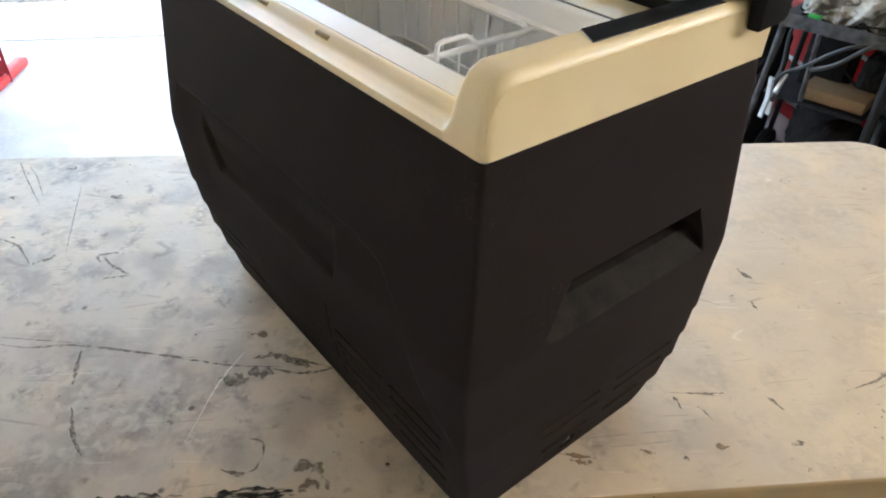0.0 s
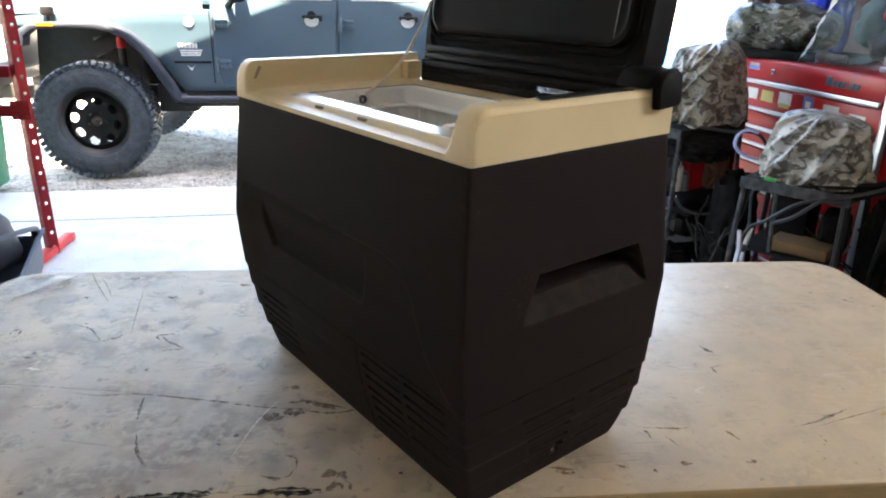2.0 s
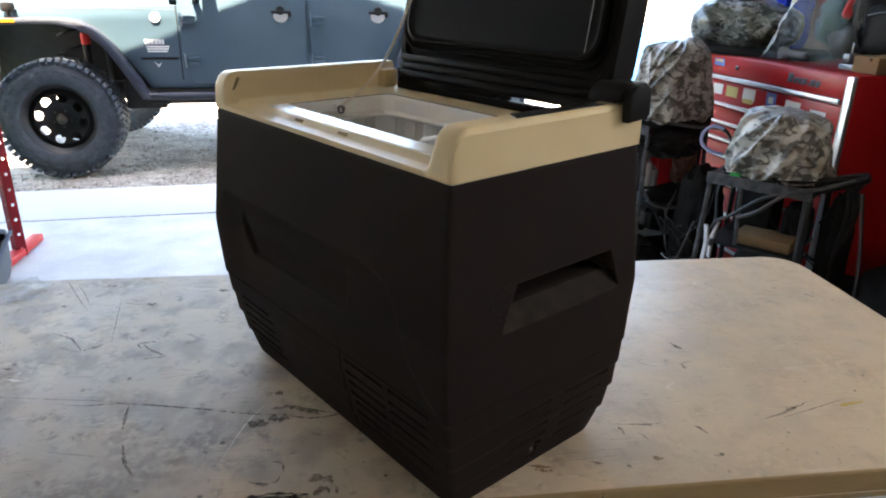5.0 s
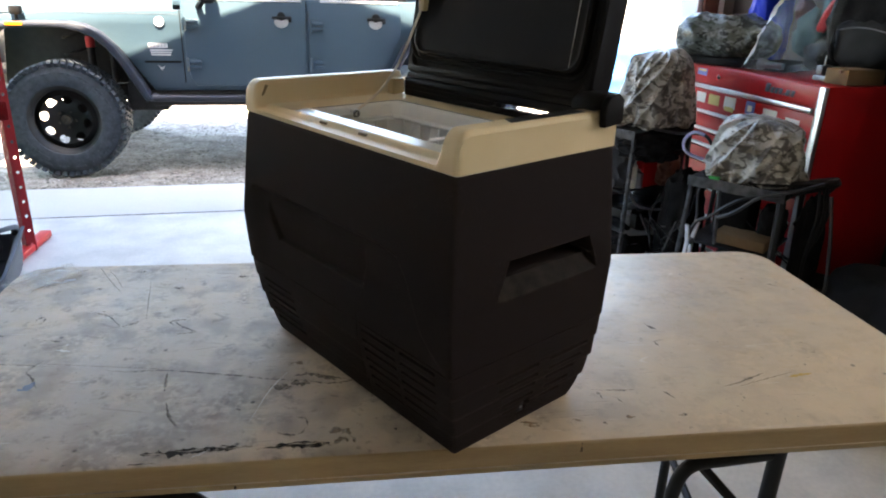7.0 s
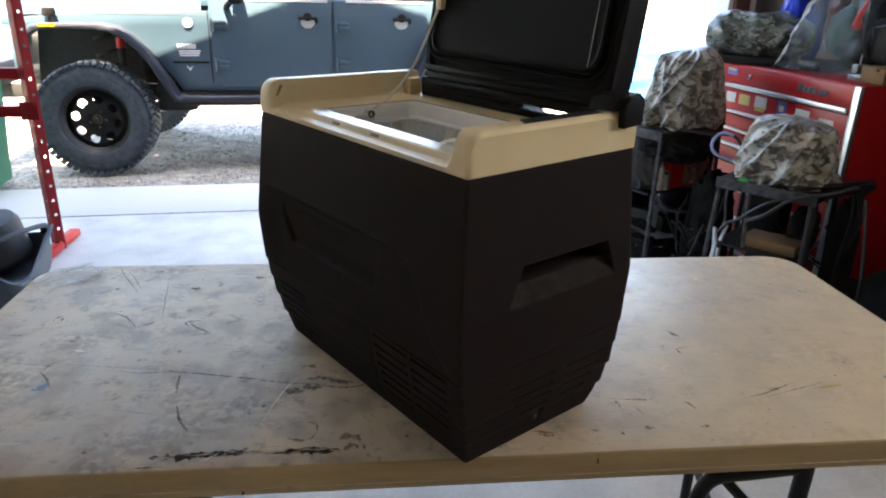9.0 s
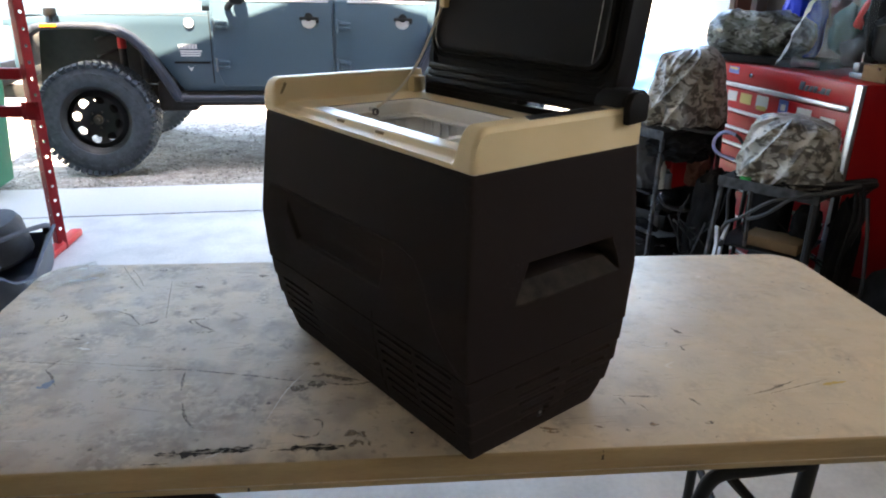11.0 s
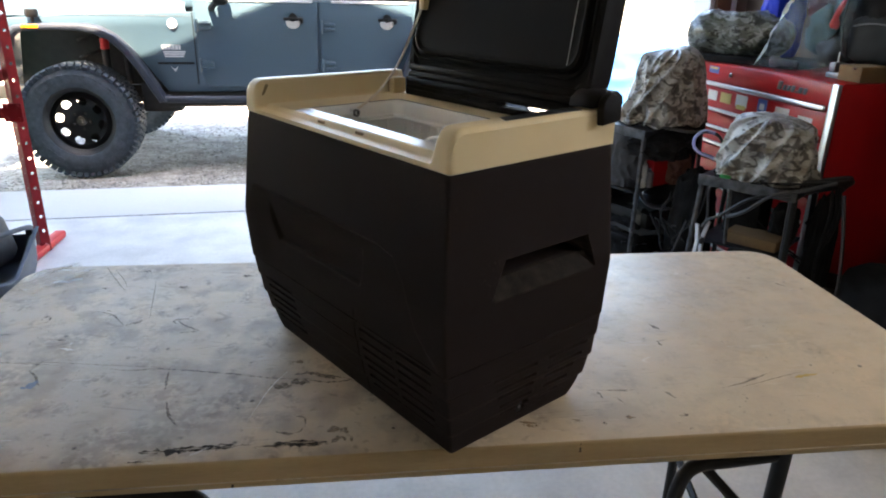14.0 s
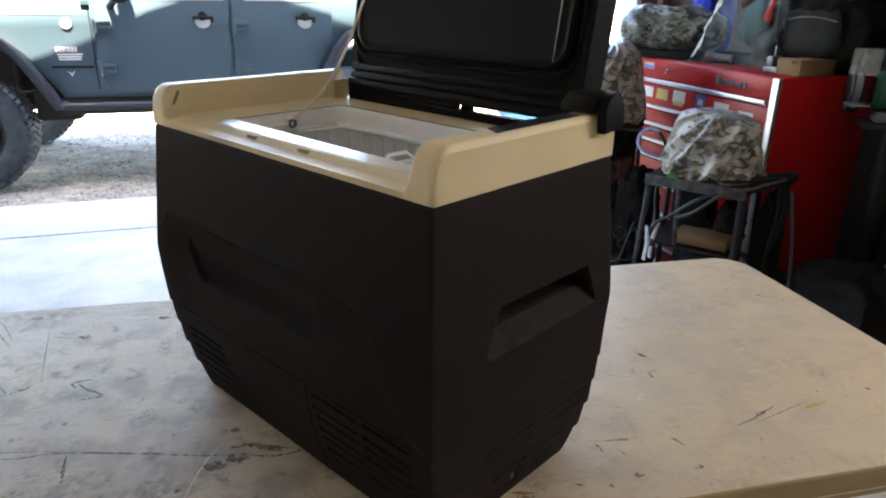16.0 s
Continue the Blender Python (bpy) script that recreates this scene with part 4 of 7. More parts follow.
def fridge_case(parent):
    near, r, n = 0.0045, 0.014, 5
    zmarks = sorted({round(z + s * SLOT_H, 5) for _, _, z in LONG_SLOTS + SHORT_SLOTS for s in (-1, 1)})
    zs = case_lines(0.0, SEAM, 0.0026, zmarks, 0.0004)
    zs = sorted(set(zs + [0.243 + 0.0021 * i for i in range(28)] + [0.0355, 0.0365, 0.0385, 0.0395, 0.0715, 0.0725, 0.0745, 0.0755, 0.109, 0.110, 0.112, 0.113, 0.146, 0.147, 0.1495, 0.1505, 0.004, 0.012]))
    ys = case_lines(near, L - r, 0.0028, sorted({round(v, 5) for a, c, _ in LONG_SLOTS for v in (a, c)} | {0.2165, 0.2185}), 0.0005)
    xs = case_lines(near, W - r, 0.0055, sorted({round(v, 5) for a, c, _ in SHORT_SLOTS for v in (a, c)}), 0.0005)
    xs = sorted(set(xs + [0.070 + 0.0017 * i for i in range(16)] + [0.243 + 0.0017 * i for i in range(22)]))
    path = []                                  # (x, y, normal x, normal y, face)
    for y in reversed(ys):
        path.append((0, y, -1, 0, "long"))
    for k in range(1, n):
        a = radians(180 + 90 * k / n)
        path.append((near + near * math.cos(a), near + near * math.sin(a), math.cos(a), math.sin(a), ""))
    for x in xs:
        path.append((x, 0, 0, -1, "short"))
    for k in range(1, n):
        a = radians(270 + 90 * k / n)
        path.append((W - r + r * math.cos(a), r + r * math.sin(a), math.cos(a), math.sin(a), ""))
    for i in range(9):
        path.append((W, r + (L - 2 * r) * i / 8, 1, 0, ""))
    for k in range(1, n):
        a = radians(90 * k / n)
        path.append((W - r + r * math.cos(a), L - r + r * math.sin(a), math.cos(a), math.sin(a), ""))
    for i in range(7):
        path.append((W - r - (W - 2 * r) * i / 6, L, 0, 1, ""))
    for k in range(1, n):
        a = radians(90 + 90 * k / n)
        path.append((r + r * math.cos(a), L - r + r * math.sin(a), math.cos(a), math.sin(a), ""))
    verts, faces = [], []
    m = len(path)
    for z in zs:
        base = body_inset(z)
        keep = 1 - ease(0.0, 0.22, z)               # the end and back taper less than the front
        foot = 0.015 * (1 - ease(0.0, 0.048, z)) ** 2
        side = {(-1, 0): base + 0.0045 * keep, (0, -1): base - 0.010 * keep, (1, 0): base * (0.15 if base < 0 else 1) + 0.004 * keep + foot, (0, 1): base * (0.15 if base < 0 else 1) + 0.004 * keep + foot}
        for x, y, nx, ny, f in path:
            sx, sy = (nx > 1e-6) - (nx < -1e-6), (ny > 1e-6) - (ny < -1e-6)
            dx = side[sx, 0] if sx else 0.0
            dy = side[0, sy] if sy else 0.0
            if f == "long":
                dx += long_face(y, z)
            elif f == "short":
                dy += short_face(x, z)
            if not sx:                              # faces end where their neighbours' insets put the corners
                x = near + side[-1, 0] + (x - near) * (1 - (side[-1, 0] + side[1, 0]) / (W - near - r))
            if not sy:
                y = near + side[0, -1] + (y - near) * (1 - (side[0, -1] + side[0, 1]) / (L - near - r))
            verts.append((x - sx * dx, y - sy * dy, z))
    for i in range(len(zs) - 1):
        for k in range(m):
            faces.append((i * m + k, i * m + (k + 1) % m, (i + 1) * m + (k + 1) % m, (i + 1) * m + k))
    faces.append(tuple(range(m))[::-1])
    me = bpy.data.meshes.new("case")
    me.from_pydata(verts, [], faces)
    me.materials.append(M_CASE)
    me.materials.append(M_DUST)
    me.materials.append(M_SLOT)                # slot floors painted near-black, shade of an unlit inside
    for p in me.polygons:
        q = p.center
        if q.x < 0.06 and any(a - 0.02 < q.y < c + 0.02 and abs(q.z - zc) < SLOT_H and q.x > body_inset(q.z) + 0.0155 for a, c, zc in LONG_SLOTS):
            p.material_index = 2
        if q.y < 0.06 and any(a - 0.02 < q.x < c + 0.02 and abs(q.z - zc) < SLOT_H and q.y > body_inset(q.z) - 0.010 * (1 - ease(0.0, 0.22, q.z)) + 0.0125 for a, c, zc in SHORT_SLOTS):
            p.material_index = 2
        if q.y < 0.04 and p.normal.z > 0.15 and 0.236 < q.z < 0.266 and 0.07 < q.x < 0.285:
            p.material_index = 1
    me.shade_smooth()
    me.set_sharp_from_angle(angle=radians(28))
    ob = new("case", me)
    ob.parent = parent
    tagged(ob, "black grained plastic case with ribbed lower half")
    return ob


OPEN_X0, OPEN_X1, OPEN_Y0, OPEN_Y1 = 0.056, 0.247, 0.075, 0.437


def rim_height(x, y):
    """Top of the cream rim: a low front sill, a raised inner border and a high cheek at either end."""
    sill = 0.428 + 0.002 * ease(0.0, 0.018, x) + 0.0055 * ease(0.0185, 0.024, x)
    edge = min(y, L - y)                        # distance from either end
    q = min(1.0, x / 0.024)
    front = math.sqrt(max(0.0, 1 - (1 - q) ** 2)) if edge < 0.030 else math.sqrt(max(0.0, 1 - (1 - q) ** 2)) ** (1 + 0.8 * ease(0.030, 0.044, edge))
    cheek = (0.476 - 0.428) * front * (1 - ease(0.030, 0.044, edge))
    cheek -= 0.007 * (1 - ease(0.0, 0.008, edge)) ** 2 * front
    scoop = 0.012 * (1 - ease(0.030, 0.05, edge)) * ease(0.0, 0.012, x) * (1 - front)
    base = sill if edge > 0.044 else sill + (0.428 - sill) * (1 - ease(0.030, 0.044, edge))
    return base + cheek + scoop


def fridge_rim(parent):
    xs = case_lines(0.0, W, 0.006, [0.021, 0.301], 0.0025)
    xs = sorted(set([round(v, 5) for v in xs] + [0.0008, 0.0022, 0.004, 0.009, 0.0015, OPEN_X0, OPEN_X1]))
    ys = [0.0, 0.0008, 0.002, 0.004, 0.007, 0.010, 0.015, 0.020, 0.025] + [0.029 + 0.0015 * i for i in range(12)]
    mid = [OPEN_Y0] + [0.08 + 0.02 * i for i in range(22)] + [OPEN_Y1]
    ys = ys + [0.051, 0.056] + mid + [L - y for y in ys] + [L - 0.0505]
    ys = sorted({round(v, 5) for v in ys})
    bm = BM()
    grid = [[None] * len(xs) for _ in ys]
    r = 0.0085

    def squeeze(x, y):
        """Round the corners of the outline in plan."""
        for cx, cy in ((r, r), (r, L - r), (W - r, r), (W - r, L - r)):
            dx, dy = x - cx, y - cy
            if dx * (cx - W / 2) > 0 and dy * (cy - L / 2) > 0:
                m = max(abs(dx), abs(dy))
                if m > 1e-9:
                    k = m / math.hypot(dx, dy)
                    k = 1 + (k - 1) * 1.0
                    return cx + dx * k, cy + dy * k
        return x, y
    for j, y in enumerate(ys):
        for i, x in enumerate(xs):
            px, py = squeeze(x, y)
            grid[j][i] = bm.verts.new((px, py, rim_height(x, y)))
    for j in range(len(ys) - 1):
        for i in range(len(xs) - 1):
            cx, cy = (xs[i] + xs[i + 1]) / 2, (ys[j] + ys[j + 1]) / 2
            if OPEN_X0 < cx < OPEN_X1 and OPEN_Y0 < cy < OPEN_Y1:
                continue
            bm.faces.new((grid[j][i], grid[j][i + 1], grid[j + 1][i + 1], grid[j + 1][i]))
    border = [grid[0][i] for i in range(len(xs))] + [grid[j][-1] for j in range(1, len(ys))] + [grid[-1][i] for i in range(len(xs) - 2, -1, -1)] + [grid[j][0] for j in range(len(ys) - 2, 0, -1)]
    low = [bm.verts.new((v.co.x, v.co.y, SEAM + 0.0006)) for v in border]
    for k in range(len(border)):
        q = (k + 1) % len(border)
        bm.faces.new((border[k], low[k], low[q], border[q]))
    return part("rim", bm, M_CREAM, parent, "cream plastic rim with raised cheeks at both ends", angle=50)


def fridge_liner(parent):
    bm = BM()
    rings = []
    for inset, r, z in ((0.0, 0.010, 0.4357), (0.003, 0.014, 0.4345), (0.005, 0.020, 0.430), (0.008, 0.024, 0.412), (0.012, 0.030, 0.409), (0.014, 0.034, 0.400), (0.020, 0.040, 0.14), (0.030, 0.040, 0.125)):
        rings.append([(x, y, z) for x, y in rounded(OPEN_X0 + inset, OPEN_X1 - inset, OPEN_Y0 + inset, OPEN_Y1 - inset, r, 6)][::-1])
    loft(bm, rings, False, True)
    part("liner", bm, M_LINER, parent, "pale grey plastic inner liner", angle=40)
    outer = rounded(OPEN_X0 - 0.0018, OPEN_X1 + 0.0018, OPEN_Y0 - 0.0018, OPEN_Y1 + 0.0018, 0.012, 6)
    inner = rounded(OPEN_X0 + 0.0006, OPEN_X1 - 0.0006, OPEN_Y0 + 0.0006, OPEN_Y1 - 0.0006, 0.010, 6)
    bm = BM()
    loft(bm, [[(x, y, 0.4320) for x, y in outer], [(x, y, 0.4364) for x, y in outer], [(x, y, 0.4364) for x, y in inner], [(x, y, 0.4320) for x, y in inner]], False, False)
    bmesh.ops.recalc_face_normals(bm, faces=bm.faces)
    part("groove", bm, M_GROOVE, parent, "dark seam round the opening")
    for y0, y1 in ((L - 0.0375, L - 0.034),):
        part("notch", prism(BM(), [(0.0145, 0.449), (0.0185, 0.448), (0.0290, 0.466), (0.0255, 0.468)], y0, y1, "y", 0.0005), M_DIMPLE, parent, "slanted moulded notch")
    bm = BM()
    prism(bm, [(0.030, 0.4360), (0.0535, 0.4378), (0.0570, 0.4345), (0.0620, 0.4220), (0.0600, 0.4215), (0.0530, 0.4330), (0.030, 0.4330)], 0.046, 0.436, "y")
    part("sill_strip", bm, M_STRIP, parent, "glossy pale front sill strip")
    # Each slot is a raised block with its recess shade put into colour.
    for y in (0.332, 0.226):
        part("latch_slot", box(BM(), 0.0192, 0.0232, y - 0.010, y + 0.010, 0.4300, 0.4345, 0.001), M_DIMPLE, parent, "small latch slot drawn as a darkened block")


def wire_basket(parent):
    z1, z0 = 0.408, 0.15
    x0, x1, y0, y1 = 0.086, 0.230, 0.185, 0.416
    loopz = lambda z, i: [(x, y, z) for x, y in rounded(x0 + i, x1 - i, y0 + i, y1 - i, 0.02, 5)]
    for z, i, r in ((z1, 0, 0.0030), (z1 - 0.07, 0.003, 0.0020), (z0, 0.008, 0.0016)):
        q = loopz(z, i)
        part("wire_hoop", tube(BM(), q + q[:1], r, 6), M_WIRE, parent)
    n = 9
    for i in range(n):
        y = y0 + 0.02 + (y1 - y0 - 0.04) * i / (n - 1)
        part("bar", tube(BM(), [(x0, y, z1), (x0 + 0.006, y, z0 + 0.01), (x0 + 0.016, y, z0), (x1 - 0.016, y, z0), (x1 - 0.006, y, z0 + 0.01), (x1, y, z1)], 0.0019, 5), M_WIRE, parent)
    for i in range(5):
        x = x0 + 0.025 + (x1 - x0 - 0.05) * i / 4
        part("bar", tube(BM(), [(x, y0, z1), (x, y0 + 0.006, z0 + 0.012), (x, y0 + 0.016, z0 + 0.003), (x, y1 - 0.016, z0 + 0.003), (x, y1 - 0.006, z0 + 0.012), (x, y1, z1)], 0.0019, 5), M_WIRE, parent)
    for y, s in ((y0, -1), (y1, 1)):
        e = y + s * 0.005
        part("handle", tube(BM(), [(x0 + 0.004, e, z1 - 0.004), (x0 + 0.018, e, z1 - 0.003), (x0 + 0.020, e, z1 + 0.012), (x0 + 0.024, e, z1 + 0.014), (x0 + 0.052, e, z1 + 0.014),
                                   (x0 + 0.066, e, z1 + 0.004), (x1 - 0.010, e, z1 + 0.004), (x1 - 0.004, e, z1)], 0.0026, 6), M_WIRE, parent)


LEAN = 9.0


def fridge_lid(parent):
    """Lid standing open; its own frame: x outwards from the inner face, y along the fridge, z up the lid."""
    lid = thing_part("lid", parent, pose(0.302, 0, 0.462, 0, LEAN, 0), "open black lid with a padded inner panel")
    y0, y1, h, t = 0.046, 0.488, 0.345, 0.066
    ring = lambda x, i, r: [(x, y, z) for y, z in rounded(y0 + i, y1 - i, 0.012 + i, h - i, r, 6)]
    bm = BM()
    loft(bm, [ring(0.006, 0.020, 0.018), ring(0.000, 0.016, 0.020), ring(0.000, 0.004, 0.026), ring(0.004, 0.0, 0.028), ring(t - 0.02, 0.0, 0.030), ring(t - 0.004, 0.010, 0.034), ring(t, 0.03, 0.04)])
    bmesh.ops.recalc_face_normals(bm, faces=bm.faces)
    part("shell", bm, M_LID, lid, angle=40)
    pan = lambda x, i, r: [(x, y, z) for y, z in rounded(y0 + 0.020 + i, y1 - 0.020 - i, 0.052 + i, h - 0.020 - i, r, 6)]
    bm = BM()
    loft(bm, [pan(0.0065, 0.0, 0.03), pan(-0.007, 0.002, 0.03), pan(-0.009, 0.006, 0.03), pan(-0.006, 0.010, 0.028), pan(-0.0055, 0.014, 0.026)], True, True)
    bmesh.ops.recalc_face_normals(bm, faces=bm.faces)
    part("inner_panel", bm, M_LID, lid, "black insulated inner panel", angle=40)
    bm = BM()
    q = [(-0.001, y, z) for y, z in rounded(y0 + 0.012, y1 - 0.012, 0.044, h - 0.012, 0.036, 6)]
    tube(bm, q + q[:1], 0.0030, 8)
    part("gasket", bm, M_GASKET, lid)
    for y in (0.090,):
        bm = BM()
        s = 1 if y < 0.2 else -1
        tube(bm, [(-0.0066, y, h - 0.085), (-0.0066, y, 0.064)], 0.0008, 6)
        part("trim_line", bm, M_SILVER, lid, "thin silver trim line")
    for i in range(3):
        part("rib", box(BM(), -0.004 - 0.001 * i, 0.008, y0 + 0.012, y1 - 0.012, -0.004 + 0.013 * i, 0.006 + 0.013 * i, 0.002), M_LID, lid)
    part("rib_backing", box(BM(), 0.0082, 0.014, y0 + 0.012, y1 - 0.012, -0.004, 0.042, 0.001), M_LID, lid)
    part("light_lens", prism(BM(), [(0.27 + 0.011 * math.cos(a), 0.232 + 0.017 * math.sin(a)) for a in (2 * math.pi * k / 20 for k in range(20))], -0.010, 0.0, "x"), M_GLOSSBLACK, lid, "dark oval lamp lens")
    return lid


def fridge():
    f = thing("portable_fridge", FRIDGE, "black and cream portable fridge with its lid open on the table", "portable fridge")
    fridge_case(f)
    fridge_rim(f)
    fridge_liner(f)
    wire_basket(thing_part("basket", f, Matrix(), "white wire basket inside the liner"))
    fridge_lid(f)
    # black control strip on one cheek
    bm = BM()
    prism(bm, [(0.098, 0.0085), (0.250, 0.0085), (0.250, 0.0305), (0.110, 0.0305)], 0.4735, 0.4769, "z", 0.0003)
    part("control_panel", bm, M_GLOSSBLACK, f, "glossy black control strip")
    for y0, y1, y2 in ((-0.024, -0.001, 0.034),):
        bm = BM()
        knuckle = [(0.272, 0.4545), (0.308, 0.4570), (0.312, 0.462), (0.311, 0.480), (0.306, 0.490), (0.297, 0.4965), (0.287, 0.4985), (0.278, 0.4955), (0.271, 0.488), (0.269, 0.476)]
        prism(bm, knuckle, y0 + 0.010, y1, "y", 0.0025)
        arm = [(0.262, 0.4775), (0.268, 0.490), (0.278, 0.4965), (0.288, 0.4990), (0.300, 0.4970), (0.318, 0.498), (0.330, 0.490), (0.332, 0.4775)]
        prism(bm, arm, y1 + 0.0005, y2 + 0.012, "y", 0.0025)
        part("hinge", bm, M_LID, f, "rounded black hinge knuckle")
    part("hinge_bar", box(BM(), 0.301, 0.316, 0.046, 0.486, 0.4545, 0.470, 0.002), M_LID, f, "black hinge bar")
    part("hinge_bar", box(BM(), 0.301, 0.316, 0.046, 0.486, 0.4357, 0.4470, 0.001), M_LID, f)
    for y0, y1 in ((0.250, 0.486), (0.224, 0.238)):
        part("hinge_block", box(BM(), 0.302, 0.315, y0, y1, 0.4471, 0.4544, 0.0005), M_LID, f)
    part("hinge_post", box(BM(), 0.280, 0.310, 0.496, 0.5155, 0.4357, 0.466, 0.004), M_CREAM, f, "cream hinge post")
    # stay cord from the end wall up to the lid
    bm = BM()
    a, b = Vector((0.1420, 0.4240, 0.4260)), Vector((0.312, 0.452, 0.598))
    pts = [a.lerp(b, u) + Vector((0.010, 0.004, -0.030)) * math.sin(math.pi * u) for u in (0, .15, .3, .45, .6, .75, .9, 1)]
    pts.append(Vector((0.33, 0.448, 0.68)))
    tube(bm, pts, 0.0023, 6, 4)
    part("stay_cord", bm, M_CORD, f, "thin tan stay cord")
    part("cord_anchor", box(BM(), 0.134, 0.149, 0.421, 0.4305, 0.416, 0.431, 0.003), M_LINER, f)
    part("cord_tab", box(BM(), 0.308, 0.330, 0.440, 0.456, 0.592, 0.616, 0.003), M_CREAM, f)
    bm = BM()
    lathe(bm, [(0.0035, -0.002), (0.0065, -0.002), (0.0065, 0.002), (0.0035, 0.002)], 16, Matrix.Translation((0.1415, 0.4190, 0.4225)) @ Matrix.Rotation(radians(90), 4, "X"), True)
    part("cord_ring", bm, M_GREY, f)
    # low-voltage socket
    bm = BM()
    box(bm, 0.152, 0.166, 0.006, 0.016, 0.019, 0.039, 0.002)
    part("power_socket", bm, M_GLOSSBLACK, f)
    part("socket_pin", box(BM(), 0.1565, 0.1605, 0.0045, 0.0060, 0.026, 0.030, 0.0005), M_STEEL, f)
    return f


fridge()


# ---- the off-road car outside ----
CAR = pose(-2.35, 4.42, -0.012, 0, 0, 4.0)          # x towards its tail, y across it, from the front wheel's footprint


def tyre_wheel(parent, m, spin=0.0):
    w = thing_part("wheel", parent, m @ pose(0, 0, 0, 0, 0, spin) @ Matrix.Diagonal((0.955, 0.955, 0.955, 1)))
    R = 0.432
    prof = [(0.250, 0.045), (0.262, 0.018), (0.285, 0.006), (0.33, 0.000), (0.375, 0.010), (0.402, 0.030), (0.412, 0.055), (0.414, 0.15), (0.412, 0.245), (0.402, 0.27), (0.33, 0.295), (0.265, 0.285), (0.250, 0.26)]
    bm = BM()
    lathe(bm, prof, 72, None, True)
    part("tyre", bm, M_TYRE, w, "worn black off-road tyre with chunky tread", angle=30)
    n = 54
    bm = BM()
    for k in range(n):
        turn = Matrix.Rotation(2 * math.pi * k / n, 4, 'Z')
        for z0, z1, off, ln in ((0.034, 0.085, 0.0, 0.034), (0.095, 0.145, 0.5, 0.034), (0.155, 0.205, 0.0, 0.034), (0.215, 0.270, 0.5, 0.036)):
            tt = turn @ Matrix.Rotation(2 * math.pi * off / n, 4, 'Z')
            box(bm, 0.404, R + (0.002 if k % 2 else 0.0), -ln / 2, ln / 2, z0, z1, 0.0, 1, tt)
        # two rows of shoulder blocks running down on to the sidewall
        lean = Matrix.Translation((0.400, 0, 0.030)) @ Matrix.Rotation(radians(38), 4, 'Y')
        box(bm, -0.014, 0.034, -0.017, 0.017, -0.010, 0.012, 0.0, 1, turn @ lean)
        half = turn @ Matrix.Rotation(math.pi / n, 4, 'Z')
        box(bm, -0.020, 0.012, -0.012, 0.012, -0.006, 0.008, 0.0, 1, (turn if k % 3 else half) @ Matrix.Translation((0.348, 0, 0.008)) @ Matrix.Rotation(radians(10), 4, 'Y'))
        if k % 2:
            box(bm, -0.046, -0.018, -0.022, 0.022, -0.012, 0.008, 0.0, 1, half @ Matrix.Translation((0.398, 0, 0.024)) @ Matrix.Rotation(radians(24), 4, 'Y'))
        else:
            box(bm, -0.034, -0.018, -0.016, 0.016, -0.011, 0.008, 0.0, 1, half @ Matrix.Translation((0.398, 0, 0.024)) @ Matrix.Rotation(radians(24), 4, 'Y'))
    part("tread", bm, M_TYRE, w)
    for k in range(36):
        if k % 9 in (2, 3, 4, 5):
            part("sidewall_block", box(BM(), 0.305, 0.335, -0.022, 0.022, -0.0015, 0.01, 0.002, 1, Matrix.Rotation(2 * math.pi * k / 36, 4, 'Z')), M_TYRE, w)
    # steel rim: barrel, lip and a disc with eight real holes
    bm = BM()
    lathe(bm, [(0.252, 0.030), (0.260, 0.026), (0.262, 0.034), (0.250, 0.048), (0.232, 0.07), (0.226, 0.20), (0.250, 0.25), (0.256, 0.27), (0.246, 0.268), (0.220, 0.20), (0.222, 0.07), (0.242, 0.046)], 64, None, True)
    part("rim", bm, M_RIM, w, "matt black steel rim with round holes")
    bm = BM()
    prof_z = lambda r: 0.095 - 0.030 * ease(0.06, 0.16, r) + 0.03 * ease(0.18, 0.22, r)
    seg, rr = 240, [0.0, 0.035, 0.06, 0.085, 0.108] + [0.118 + 0.003 * i for i in range(24)] + [0.205, 0.223]
    hole = lambda r, a: ((r - 0.152) / 0.031) ** 2 + ((((a + math.pi / 8) % (math.pi / 4)) - math.pi / 8) * r / 0.035) ** 2 < 1.0
    front = [[bm.verts.new((r * math.cos(2 * math.pi * k / seg), r * math.sin(2 * math.pi * k / seg), prof_z(r))) for k in range(seg)] for r in rr[1:]]
    hub = bm.verts.new((0, 0, 0.092))
    for k in range(seg):
        bm.faces.new((hub, front[0][(k + 1) % seg], front[0][k]))
    for i in range(len(front) - 1):
        for k in range(seg):
            a, r = 2 * math.pi * (k + 0.5) / seg, (rr[i + 1] + rr[i + 2]) / 2
            if not hole(r, a):
                bm.faces.new((front[i][k], front[i][(k + 1) % seg], front[i + 1][(k + 1) % seg], front[i + 1][k]))
    bmesh.ops.solidify(bm, geom=bm.faces[:], thickness=0.008)
    part("wheel_disc", bm, M_RIM, w)
    bm = BM()
    lathe(bm, [(0.0, 0.052), (0.012, 0.052), (0.014, 0.066), (0.030, 0.068), (0.036, 0.074), (0.036, 0.098), (0.0, 0.098)], 24)
    for k in range(5):
        c = (0.0635 * math.cos(2 * math.pi * k / 5), 0.0635 * math.sin(2 * math.pi * k / 5))
        lathe(bm, [(0.0, 0.07), (0.009, 0.072), (0.010, 0.10), (0.0, 0.10)], 6, Matrix.Translation((c[0], c[1], 0)))
    part("hub", bm, M_HUB, w)
    bm = BM()
